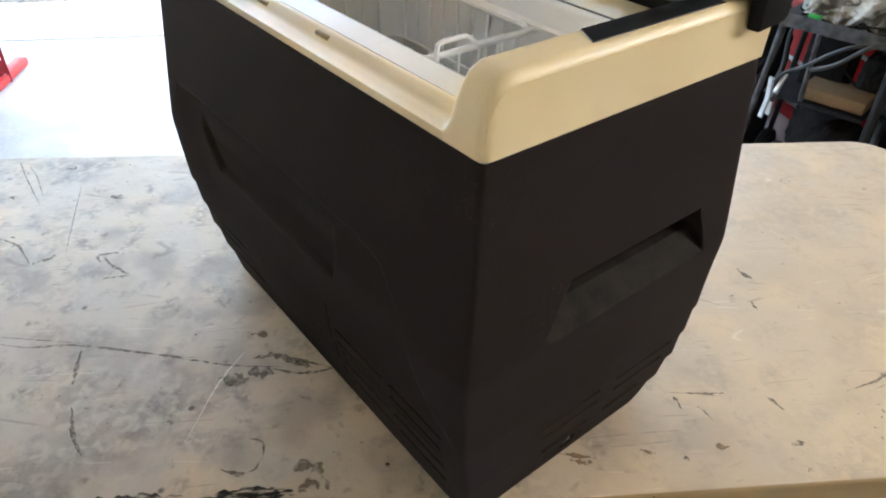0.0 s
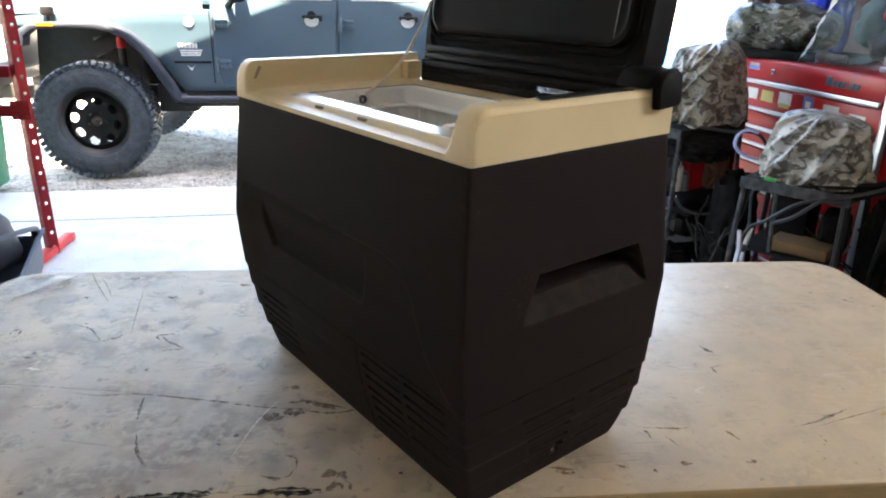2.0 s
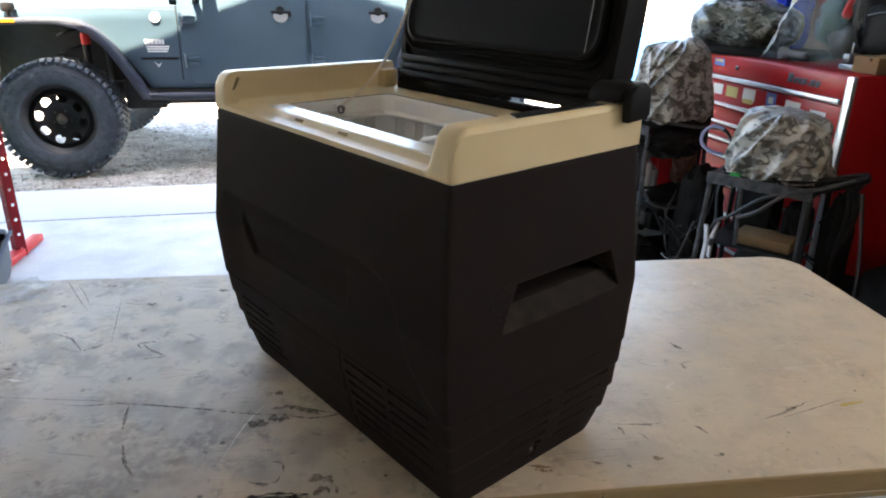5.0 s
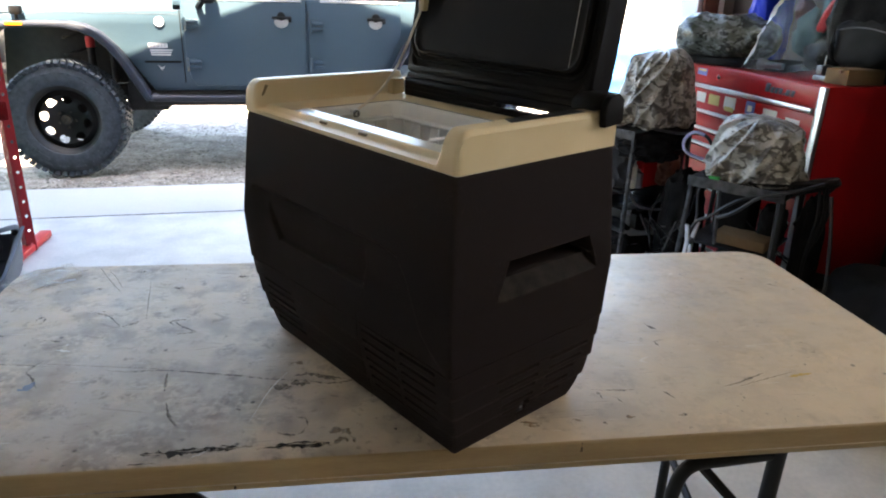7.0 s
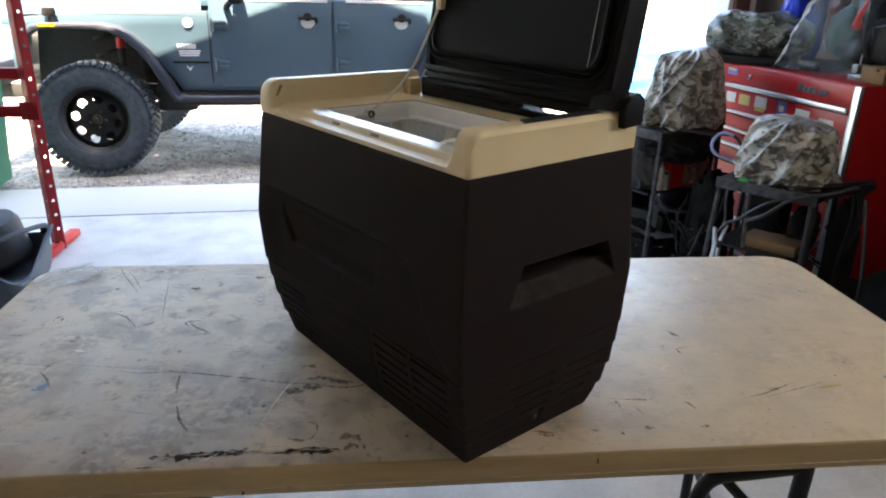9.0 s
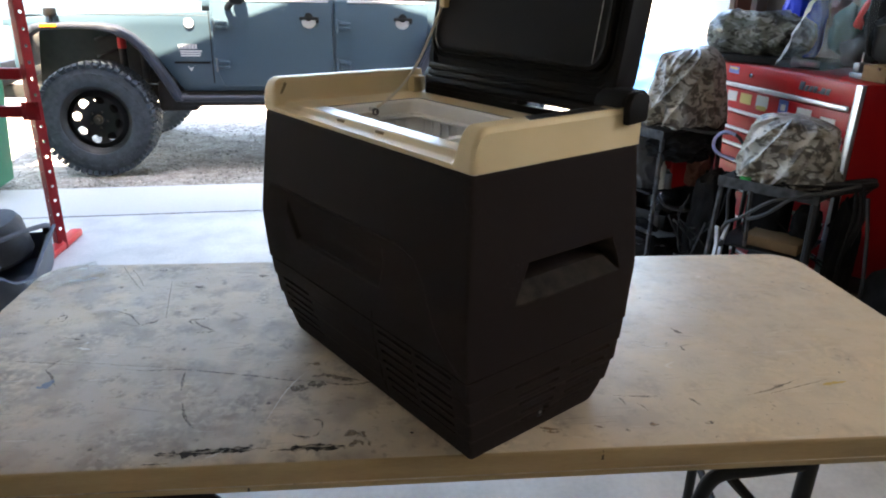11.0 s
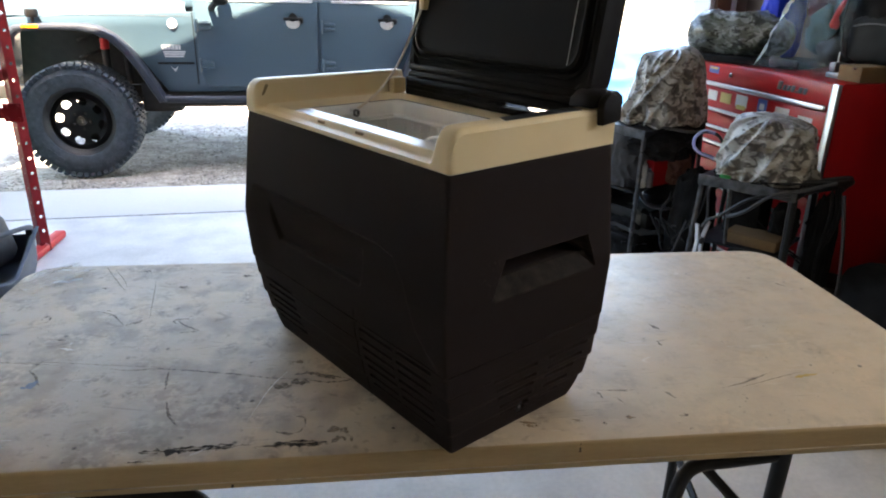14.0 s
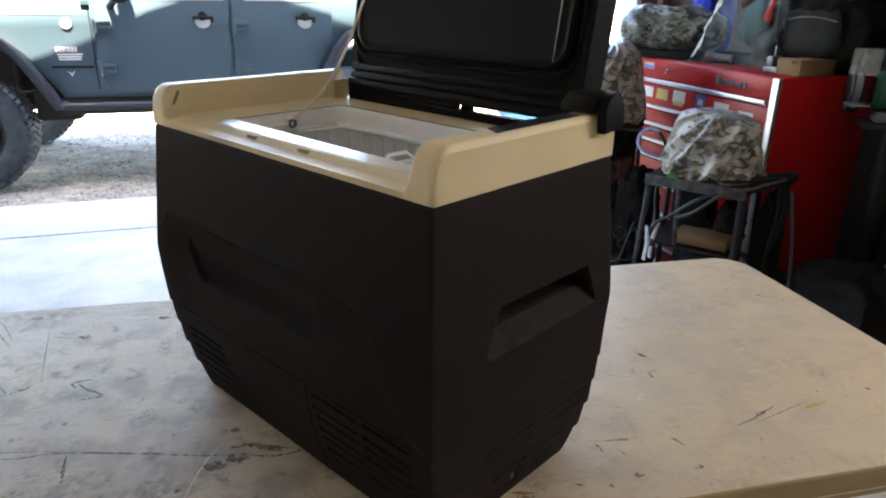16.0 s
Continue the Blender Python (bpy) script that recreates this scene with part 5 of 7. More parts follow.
    lathe(bm, [(0.0, 0.15), (0.13, 0.15), (0.135, 0.155), (0.135, 0.172), (0.0, 0.175)], 32)
    box(bm, -0.02, 0.12, 0.05, 0.15, 0.13, 0.2, 0.01)
    part("brake_disc", bm, M_UNDER, w)
    return w


def door_hinge(parent, x, z, y):
    bm = BM()
    prism(bm, [(x - 0.046, z - 0.040), (x - 0.040, z + 0.040), (x + 0.050, z + 0.030), (x + 0.055, z - 0.026)], y - 0.016, y + 0.004, "y", 0.004)
    box(bm, x - 0.020, x + 0.060, y - 0.034, y - 0.002, z + 0.006, z + 0.026, 0.006)
    box(bm, x - 0.020, x + 0.060, y - 0.034, y - 0.002, z - 0.022, z - 0.004, 0.006)
    tube(bm, [(x - 0.042, y - 0.016, z - 0.048), (x - 0.042, y - 0.016, z + 0.048)], 0.013, 10)
    return part("hinge", bm, M_JEEP, parent)


def door_handle(parent, x, z, y):
    bm = BM()
    lathe(bm, [(0.0, 0.0), (0.052, 0.0), (0.052, -0.004), (0.036, -0.004), (0.030, 0.012), (0.0, 0.016)], 28, Matrix.Translation((x, y - 0.001, z - 0.008)) @ Matrix.Rotation(radians(90), 4, 'X') @ Matrix.Diagonal((1, 0.85, -1, 1)))
    part("handle_cup", bm, M_BADGE, parent, "bright handle cup")
    bm = BM()
    box(bm, x - 0.068, x + 0.072, y - 0.030, y - 0.010, z + 0.008, z + 0.030, 0.008)
    lathe(bm, [(0.0, 0.0), (0.030, 0.0), (0.030, 0.018), (0.0, 0.020)], 20, Matrix.Translation((x, y - 0.004, z + 0.030)) @ Matrix.Rotation(radians(90), 4, 'X'))
    box(bm, x + 0.050, x + 0.075, y - 0.022, y, z - 0.012, z + 0.03, 0.006)
    return part("handle", bm, M_BLACK, parent, "black door handle")


def flare(parent, xc, y0, y1, side=1, rear=False):
    """Wide black wheel-arch flare."""
    out = [(-0.41, 0.93), (-0.405, 1.02), (-0.32, 1.072), (-0.10, 1.085), (0.12, 1.084), (0.22, 1.066), (0.32, 1.010), (0.41, 0.915), (0.49, 0.79), (0.565, 0.66), (0.605, 0.575), (0.625, 0.545)]
    inn = [(0.575, 0.535), (0.52, 0.63), (0.44, 0.775), (0.36, 0.895), (0.275, 0.975), (0.18, 1.022), (0.08, 1.040), (-0.10, 1.045), (-0.30, 1.030), (-0.36, 0.99), (-0.37, 0.92)]
    if rear:
        out = [(-0.66, 0.60), (-0.62, 0.72), (-0.52, 0.93), (-0.42, 1.04), (-0.30, 1.085), (0.30, 1.085), (0.42, 1.04), (0.50, 0.9), (0.56, 0.66)]
        inn = [(0.51, 0.66), (0.45, 0.88), (0.38, 0.99), (0.28, 1.035), (-0.28, 1.035), (-0.38, 0.99), (-0.47, 0.90), (-0.57, 0.71), (-0.61, 0.60)]
    bm = BM()
    prism(bm, [(xc + u, v) for u, v in out + inn], y0, y1, "y", 0.016)
    part("fender_flare", bm, M_FLARE, parent, "wide black textured wheel-arch flare", angle=40)


def car():
    c = thing("off_road_car", CAR, "slate-blue four-door off-road car parked on gravel", "car")
    yd, far = 0.140, 1.72
    # body sides as one tub with wheel arches cut out
    lower = [(0.63, 0.60), (2.32, 0.60), (2.44, 0.86), (2.56, 1.02), (2.70, 1.09), (3.28, 1.09), (3.46, 0.98), (3.55, 0.72), (3.80, 0.72), (3.82, 1.262), (0.86, 1.262), (0.855, 1.17), (0.10, 1.15), (-0.55, 1.10),
             (-0.55, 1.05), (0.24, 1.05), (0.42, 0.90)]
    bm = BM()
    prism(bm, lower, yd, yd + 0.05, "y", 0.006)
    part("near_side_panel", bm, M_JEEP, c, "slate-blue painted side panel", angle=30)
    bm = BM()
    prism(bm, lower, far - 0.05, far, "y", 0.006)
    part("far_side_panel", bm, M_JEEP, c, angle=30)
    bm = BM()
    box(bm, 0.75, 3.78, yd + 0.052, far - 0.052, 0.56, 0.64, 0.01)
    part("floor_pan", bm, M_UNDER, c)
    bm = BM()
    box(bm, 3.76, 3.83, yd + 0.052, far - 0.052, 0.62, 1.26, 0.02)
    part("tailgate", bm, M_JEEP, c)
    bm = BM()
    box(bm, 0.62, 0.72, yd + 0.052, far - 0.052, 0.62, 1.10, 0.01)
    part("firewall", bm, M_UNDER, c)
    # hood: slightly crowned, falling to the nose
    bm = BM()
    rings = []
    for x, zt, hw in ((-0.56, 1.205, 0.60), (-0.50, 1.235, 0.64), (0.10, 1.285, 0.70), (0.70, 1.315, 0.725), (0.80, 1.318, 0.73)):
        mid = (yd + far) / 2
        rings.append([(x, mid + s, z) for s, z in ((-hw - 0.03, 1.12 + 0.03 * (x + 0.56)), (-hw, zt - 0.05), (-hw + 0.06, zt - 0.015), (0.0, zt), (hw - 0.06, zt - 0.015), (hw, zt - 0.05), (hw + 0.03, 1.12 + 0.03 * (x + 0.56)))])
    loft(bm, rings)
    bmesh.ops.recalc_face_normals(bm, faces=bm.faces)
    part("hood", bm, M_JEEP, c, "slate-blue hood", angle=30)
    bm = BM()
    box(bm, -0.60, -0.54, yd + 0.20, far - 0.20, 0.72, 1.21, 0.03)
    grille = part("grille", bm, M_JEEP, c)
    for k in range(7):
        y = (yd + far) / 2 + (k - 3) * 0.10
        part("grille_slot", box(BM(), -0.606, -0.59, y - 0.03, y + 0.03, 0.86, 1.12, 0.012), M_BLACK, grille)
    for y in (yd + 0.36, far - 0.36):
        part("headlight", lathe(BM(), [(0.0, 0.02), (0.05, 0.018), (0.085, 0.0), (0.085, -0.03), (0.0, -0.03)], 28, Matrix.Translation((-0.605, y, 1.02)) @ Matrix.Rotation(radians(-90), 4, 'Y')), M_GLASS, c)
    part("front_bumper", box(BM(), -0.90, -0.70, 0.10, far - 0.0, 0.60, 0.78, 0.03), M_FLARE, c)
    part("rear_bumper", box(BM(), 3.84, 4.0, 0.12, far, 0.55, 0.72, 0.03), M_FLARE, c)
    part("frame_rail", box(BM(), -0.85, 3.9, 0.48, 0.58, 0.50, 0.60, 0.01), M_UNDER, c)
    part("frame_rail", box(BM(), -0.85, 3.9, 1.28, 1.38, 0.50, 0.60, 0.01), M_UNDER, c)
    # cabin
    for ya, yb in ((yd + 0.02, yd + 0.06), (far - 0.06, far - 0.02)):
        part("roof_pillar", prism(BM(), [(0.86, 1.264), (1.02, 1.264), (1.22, 1.80), (1.16, 1.80)], ya, yb), M_BLACK, c)
        for xa, xb in ((1.70, 1.78), (2.40, 2.50), (3.70, 3.80)):
            part("roof_pillar", box(BM(), xa, xb, ya, yb, 1.264, 1.80), M_BLACK, c)
    bm = BM()
    rings = []
    for x, z in ((1.12, 1.79), (1.2, 1.84), (2.4, 1.87), (3.7, 1.86), (3.82, 1.82)):
        rings.append([(x, yd + 0.05, z - 0.05), (x, yd + 0.10, z - 0.005), (x, (yd + far) / 2, z + 0.015), (x, far - 0.10, z - 0.005), (x, far - 0.05, z - 0.05)])
    loft(bm, rings)
    bmesh.ops.recalc_face_normals(bm, faces=bm.faces)
    part("roof", bm, M_BLACK, c)
    bm = BM()
    prism(bm, [(0.885, 1.30), (0.905, 1.30), (1.17, 1.79), (1.15, 1.79)], yd + 0.08, far - 0.08)
    part("windscreen", bm, M_SHADE, c, "dark tinted windscreen")
    for x0, x1 in ((1.03, 1.69), (1.80, 2.38), (2.52, 3.68)):
        for ya in (yd + 0.034, far - 0.046):
            part("window", box(BM(), x0, x1, ya, ya + 0.008, 1.285, 1.785, 0.003), M_SHADE, c, "dark tinted side window")
    # doors, proud of the tub with real gaps
    d1 = [(0.885, 0.72), (0.925, 0.638), (1.735, 0.638), (1.742, 1.256), (0.872, 1.256), (0.868, 0.80)]
    d2 = [(1.765, 0.638), (2.275, 0.638), (2.335, 0.74), (2.405, 0.90), (2.455, 1.0), (2.462, 1.256), (1.758, 1.256)]
    for name, d, hx in (("front_door", d1, 1.563), ("rear_door", d2, 2.263)):
        bm = BM()
        prism(bm, d, yd - 0.020, yd - 0.0022, "y", 0.007)
        door = part(name, bm, M_JEEP, c, "slate-blue door panel", angle=30)
        door_handle(door, hx, 1.112, yd - 0.021)
        x0 = d[0][0] if name == "front_door" else 1.765
        for z in (1.078, 0.795):
            door_hinge(door, 0.915 if name == "front_door" else 1.808, z, yd - 0.021)
        part("belt_trim", box(BM(), min(p[0] for p in d) + 0.09, max(p[0] for p in d) - 0.03, yd - 0.024, yd - 0.004, 1.243, 1.262, 0.003), M_BADGE, door, "bright window sill trim")
    # cowl badge plates, vent and studs
    part("round_badge", lathe(BM(), [(0.0, 0.0), (0.030, 0.0), (0.034, -0.004), (0.034, 0.010), (0.0, 0.010)], 28, Matrix.Translation((0.703, yd - 0.002, 1.088)) @ Matrix.Rotation(radians(90), 4, 'X')), M_BADGE, c, "round bright badge")
    bm = BM()
    x = 0.612
    for w in (0.020, 0.022, 0.020, 0.010, 0.022, 0.022, 0.020):
        box(bm, x, x + w - 0.004, yd - 0.006, yd - 0.001, 0.905, 0.938, 0.001)
        x += w
    for i in range(3):
        box(bm, 0.620 + 0.004 * i, 0.775 - 0.006 * i, yd - 0.005, yd - 0.001, 0.884 - 0.016 * i, 0.895 - 0.016 * i, 0.001)
    part("side_badge", bm, M_BADGE, c, "bright letter-like badge bars")
    part("cowl_vent", box(BM(), 0.575, 0.83, yd - 0.007, yd - 0.001, 0.800, 0.815, 0.004), M_BLACK, c)
    bm = BM()
    prism(bm, [(0.665, 0.785), (0.690, 0.765), (0.715, 0.785), (0.690, 0.745)], yd - 0.004, yd - 0.001, "y")
    part("small_badge", bm, M_BADGE, c)
    part("cowl_seam", box(BM(), 0.843, 0.850, yd - 0.003, yd - 0.0005, 0.66, 1.17), M_BLACK, c)
    part("hood_seam", box(BM(), -0.1, 0.84, yd - 0.002, yd - 0.0005, 1.139, 1.1415), M_GREY, c)
    part("cowl", box(BM(), 0.77, 0.91, yd + 0.052, far - 0.052, 1.20, 1.270, 0.01), M_JEEP, c)
    part("body_mount", box(BM(), 0.42, 0.70, yd + 0.06, 0.62, 0.44, 0.66, 0.02), M_UNDER, c)
    # mirror
    mirror = part("mirror", box(BM(), 1.02, 1.12, yd - 0.24, yd - 0.07, 1.225, 1.39, 0.03, 3), M_BLACK, c, "black wing mirror")
    part("mirror_arm", tube(BM(), [(0.985, yd - 0.018, 1.195), (1.0, yd - 0.06, 1.21), (1.04, yd - 0.12, 1.25)], 0.022, 10, 4), M_BLACK, mirror)
    # side step and rocker
    bm = BM()
    tube(bm, [(0.58, yd + 0.10, 0.57), (0.64, yd - 0.03, 0.555), (0.74, yd - 0.07, 0.553), (2.2, yd - 0.07, 0.553), (2.3, yd - 0.02, 0.556), (2.34, yd + 0.10, 0.57)], 0.026, 12, 5)
    part("side_step", bm, M_FLARE, c, "dark tubular side step", angle=50)
    part("rocker_guard", box(BM(), 0.60, 2.34, yd + 0.005, yd + 0.12, 0.485, 0.598, 0.012), M_UNDER, c)
    # running gear seen under the flare
    flare(c, 0.0, 0.02, yd + 0.02)
    flare(c, 0.0, far - 0.02, far + 0.12)
    flare(c, 2.98, 0.03, yd - 0.002, rear=True)
    flare(c, 2.98, far + 0.002, far + 0.11, rear=True)
    bm = BM()
    prism(bm, [(-0.50, 0.52), (-0.44, 1.045), (0.28, 1.045), (0.45, 0.90), (0.62, 0.60), (0.56, 0.60), (0.30, 0.62), (-0.2, 0.52)], 0.50, 0.54)
    part("inner_fender", bm, M_UNDER, c)
    arc = [(0.006 + 0.20 * math.cos(radians(a)), 0.402 + 0.20 * math.sin(radians(a))) for a in range(-52, 118, 10)]
    part("brake_shield", prism(BM(), [(0.006, 0.402)] + arc, 0.205, 0.212), M_UNDER, c, "dark dust shield behind the wheel")
    for x, col, y in ((0.155, M_REDFOOT, 0.42), (0.30, M_STEEL, 0.44)):
        bm = BM()
        tube(bm, [(x, y, 0.62), (x - 0.01, y + 0.02, 1.03)], 0.026, 12)
        s = part("shock_absorber", bm, M_UNDER, c)
        part("shock_sleeve", lathe(BM(), [(0.030, 0.0), (0.032, 0.004), (0.032, 0.075), (0.030, 0.08)], 16, Matrix.Translation((x - 0.006, y + 0.014, 0.88))), col, s)
    part("coil_spring", tube(BM(), [(0.02 + 0.075 * math.cos(a), 0.52 + 0.075 * math.sin(a), 0.62 + 0.011 * k) for k, a in ((k, k * 0.55) for k in range(36))], 0.012, 6), M_UNDER, c)
    part("axle", tube(BM(), [(0.0, 0.20, 0.43), (0.0, 1.66, 0.43)], 0.045, 12), M_UNDER, c)
    part("axle", tube(BM(), [(2.98, 0.20, 0.43), (2.98, 1.66, 0.43)], 0.045, 12), M_UNDER, c)
    part("marker_lamp", box(BM(), -0.265, -0.155, 0.008, 0.04, 1.052, 1.076, 0.006), M_ORANGE, c, "amber side marker lamp")
    bm = BM()
    tube(bm, [(-0.215, 0.11, 1.085), (-0.215, 0.11, 1.13)], 0.012, 8)
    lathe(bm, [(0.0, 0.0), (0.035, 0.0), (0.045, 0.02), (0.040, 0.055), (0.0, 0.06)], 20, Matrix.Translation((-0.215, 0.11, 1.12)))
    part("aerial_base", bm, M_BLACK, c)
    w = Matrix.Rotation(radians(-90), 4, 'X')
    tyre_wheel(c, pose(0.006, 0.0, 0.402) @ w, 11)
    tyre_wheel(c, pose(3.0, 0.0, 0.402) @ w, 40)
    flip = Matrix.Rotation(radians(90), 4, 'X')
    tyre_wheel(c, pose(0.02, far + 0.14, 0.402) @ flip, 5)
    tyre_wheel(c, pose(3.0, far + 0.14, 0.402) @ flip, 70)
    return c


car()


# ---- the red upright frame and things by the door ----
def red_rack():
    t = thing("red_steel_rack", pose(-2.015, 2.84, 0, 0, 0, 0), "dark red perforated steel rack standing on the floor", "rack")
    w, cell, top = 0.023, 0.078, 1.92
    turned = pose(0, 0, 0.001, 0, 0, -38)

    def perforated(m, rad):
        """A flat strip with a row of round holes, as square cells."""
        bm = BM()
        c = math.atan2(cell / 2, w)
        quarter = (0.0, c / 2, c, (c + math.pi / 2) / 2)
        angles = [*quarter, *(math.pi - q for q in (math.pi / 2, *quarter[:0:-1])), *(math.pi + q for q in quarter), *(2 * math.pi - q for q in (math.pi / 2, *quarter[:0:-1]))]
        for i in range(int(top / cell)):
            ring, out = [], []
            zc = i * cell + cell / 2
            for an in angles:
                ring.append(bm.verts.new((rad * math.cos(an), -w, zc + rad * math.sin(an))))
                sx, sz = math.cos(an), math.sin(an)
                q = max(abs(sx) / w, abs(sz) / (cell / 2))
                out.append(bm.verts.new((sx / q, -w, zc + sz / q)))
            for a in range(16):
                b = (a + 1) % 16
                bm.faces.new((ring[a], ring[b], out[b], out[a]))
        bmesh.ops.remove_doubles(bm, verts=bm.verts, dist=0.0005)
        bmesh.ops.solidify(bm, geom=bm.faces[:], thickness=0.0022)
        bmesh.ops.transform(bm, verts=bm.verts, matrix=m)
        return bm
    part("perforated_face", perforated(turned, 0.0042), M_RACK, t)
    part("perforated_face", perforated(turned @ Matrix.Rotation(radians(90), 4, 'Z'), 0.0085), M_RACK, t)
    bm = BM()
    box(bm, -0.030, 0.030, -0.32, 0.22, 0.002, 0.040, 0.008)
    part("base_bar", bm, M_REDFOOT, t, "bright red floor bar")
    for z in (0.74, 0.925, 1.30, 1.80):
        part("cross_bar", box(BM(), -1.05, -0.037, -0.018, 0.02, z - 0.032, z + 0.022, 0.004), M_RACK, t)
    bm = BM()
    box(bm, -0.044, 0.044, -0.050, -0.0435, 0.70, 0.79, 0.002)
    for x in (-0.025, 0.025):
        for z in (0.715, 0.775):
            lathe(bm, [(0.0, -0.001), (0.008, 0.0), (0.008, 0.006), (0.0, 0.008)], 10, Matrix.Translation((x, -0.050, z)) @ Matrix.Rotation(radians(90), 4, 'X'))
    part("bracket", bm, M_RACK, t)
    part("far_upright", box(BM(), -1.10, -1.03, -w, w, 0.0, top, 0.004), M_RACK, t)
    part("base_bar", box(BM(), -1.10, -1.03, -0.36, 0.26, 0.0, 0.042, 0.008), M_REDFOOT, t)
    return t


red_rack()


def wheeled_bin():
    t = thing("wheeled_bin", pose(-3.115, 3.96, -0.006, 0, 0, 95), "green plastic wheeled bin standing outside", "bin")
    bm = BM()
    loft(bm, [[(x * s, y * s, z) for x, y in rounded(-0.29, 0.29, -0.33, 0.33, 0.06)] for s, z in ((0.78, 0.03), (0.82, 0.04), (0.99, 0.98), (1.04, 0.985), (1.04, 1.03))])
    part("body", bm, M_GREEN, t)
    bm = BM()
    loft(bm, [[(x * s, y * s, z) for x, y in rounded(-0.30, 0.30, -0.34, 0.34, 0.06)] for s, z in ((1.02, 1.032), (1.03, 1.06), (0.9, 1.10), (0.5, 1.115))])
    part("lid", bm, M_GREEN, t)
    for x in (-0.26, 0.26):
        part("wheel", lathe(BM(), [(0.0, -0.025), (0.095, -0.025), (0.10, -0.015), (0.10, 0.015), (0.095, 0.025), (0.0, 0.025)], 24, Matrix.Translation((x, 0.27, 0.10)) @ Matrix.Rotation(radians(90), 4, 'Y')), M_BLACK, t)


wheeled_bin()


def tool_bag():
    """Open grey tool tote on the floor under the rack, with a dark round case in it."""
    t = thing("tool_bag", pose(-2.14, 2.34, 0, 0, 0, 14), "open grey-blue nylon tool bag on the floor", "bag")
    bm = BM()
    rings = []
    for s, z in ((0.86, 0.0), (0.93, 0.02), (1.0, 0.10), (1.03, 0.19), (1.05, 0.235), (1.0, 0.238), (0.96, 0.20), (0.92, 0.06)):
        ring = []
        for i, (x, y) in enumerate(rounded(-0.36, 0.27, -0.40, 0.20, 0.09, 5)):
            q = 0.05 * noise.noise((x * 6, y * 6, z * 8)) + 0.02 * noise.noise((x * 17, y * 17, z * 12))
            ring.append((x * s + q, y * s + q, z * 0.85 + (0.11 * noise.noise((x * 5, y * 5, 2)) + 0.03 * noise.noise((x * 14, y * 14, 6)) + 0.07 * (-x) if z > 0.15 else 0)))
        rings.append(ring)
    loft(bm, rings)
    part("shell", bm, M_BAG, t, angle=60)
    part("strap", tube(BM(), [(-0.02, -0.41, 0.20), (0.06, -0.36, 0.29), (0.20, -0.20, 0.31), (0.28, 0.0, 0.28), (0.27, 0.12, 0.22)], 0.012, 8, 6, squash=0.4), M_BAG, t)
    part("strap", tube(BM(), [(-0.3, -0.36, 0.26), (-0.2, -0.3, 0.30), (0.0, -0.34, 0.26), (0.16, -0.38, 0.22)], 0.014, 8, 6, squash=0.4), M_BAG, t)
    part("clip", box(BM(), 0.245, 0.275, 0.08, 0.13, 0.21, 0.25, 0.006), M_BLACK, t)
    bm = BM()
    lathe(bm, [(0.0, 0.0), (0.13, 0.0), (0.145, 0.02), (0.145, 0.17), (0.13, 0.20), (0.06, 0.21), (0.0, 0.212)], 36, Matrix.Translation((0, 0, 0)))
    case = part("round_case", bm, M_CASEGREY, None, at=pose(-2.10, 2.43, 0.105, 10, -8, 0))
    tagged(case, "dark grey round case lying in the tool bag", "case")


tool_bag()


# ---- the tool corner ----
M_SCRAP = material("white_plastic_scrap", (0.62, 0.62, 0.60), 0.3, spread=0.05, bump=0.05)

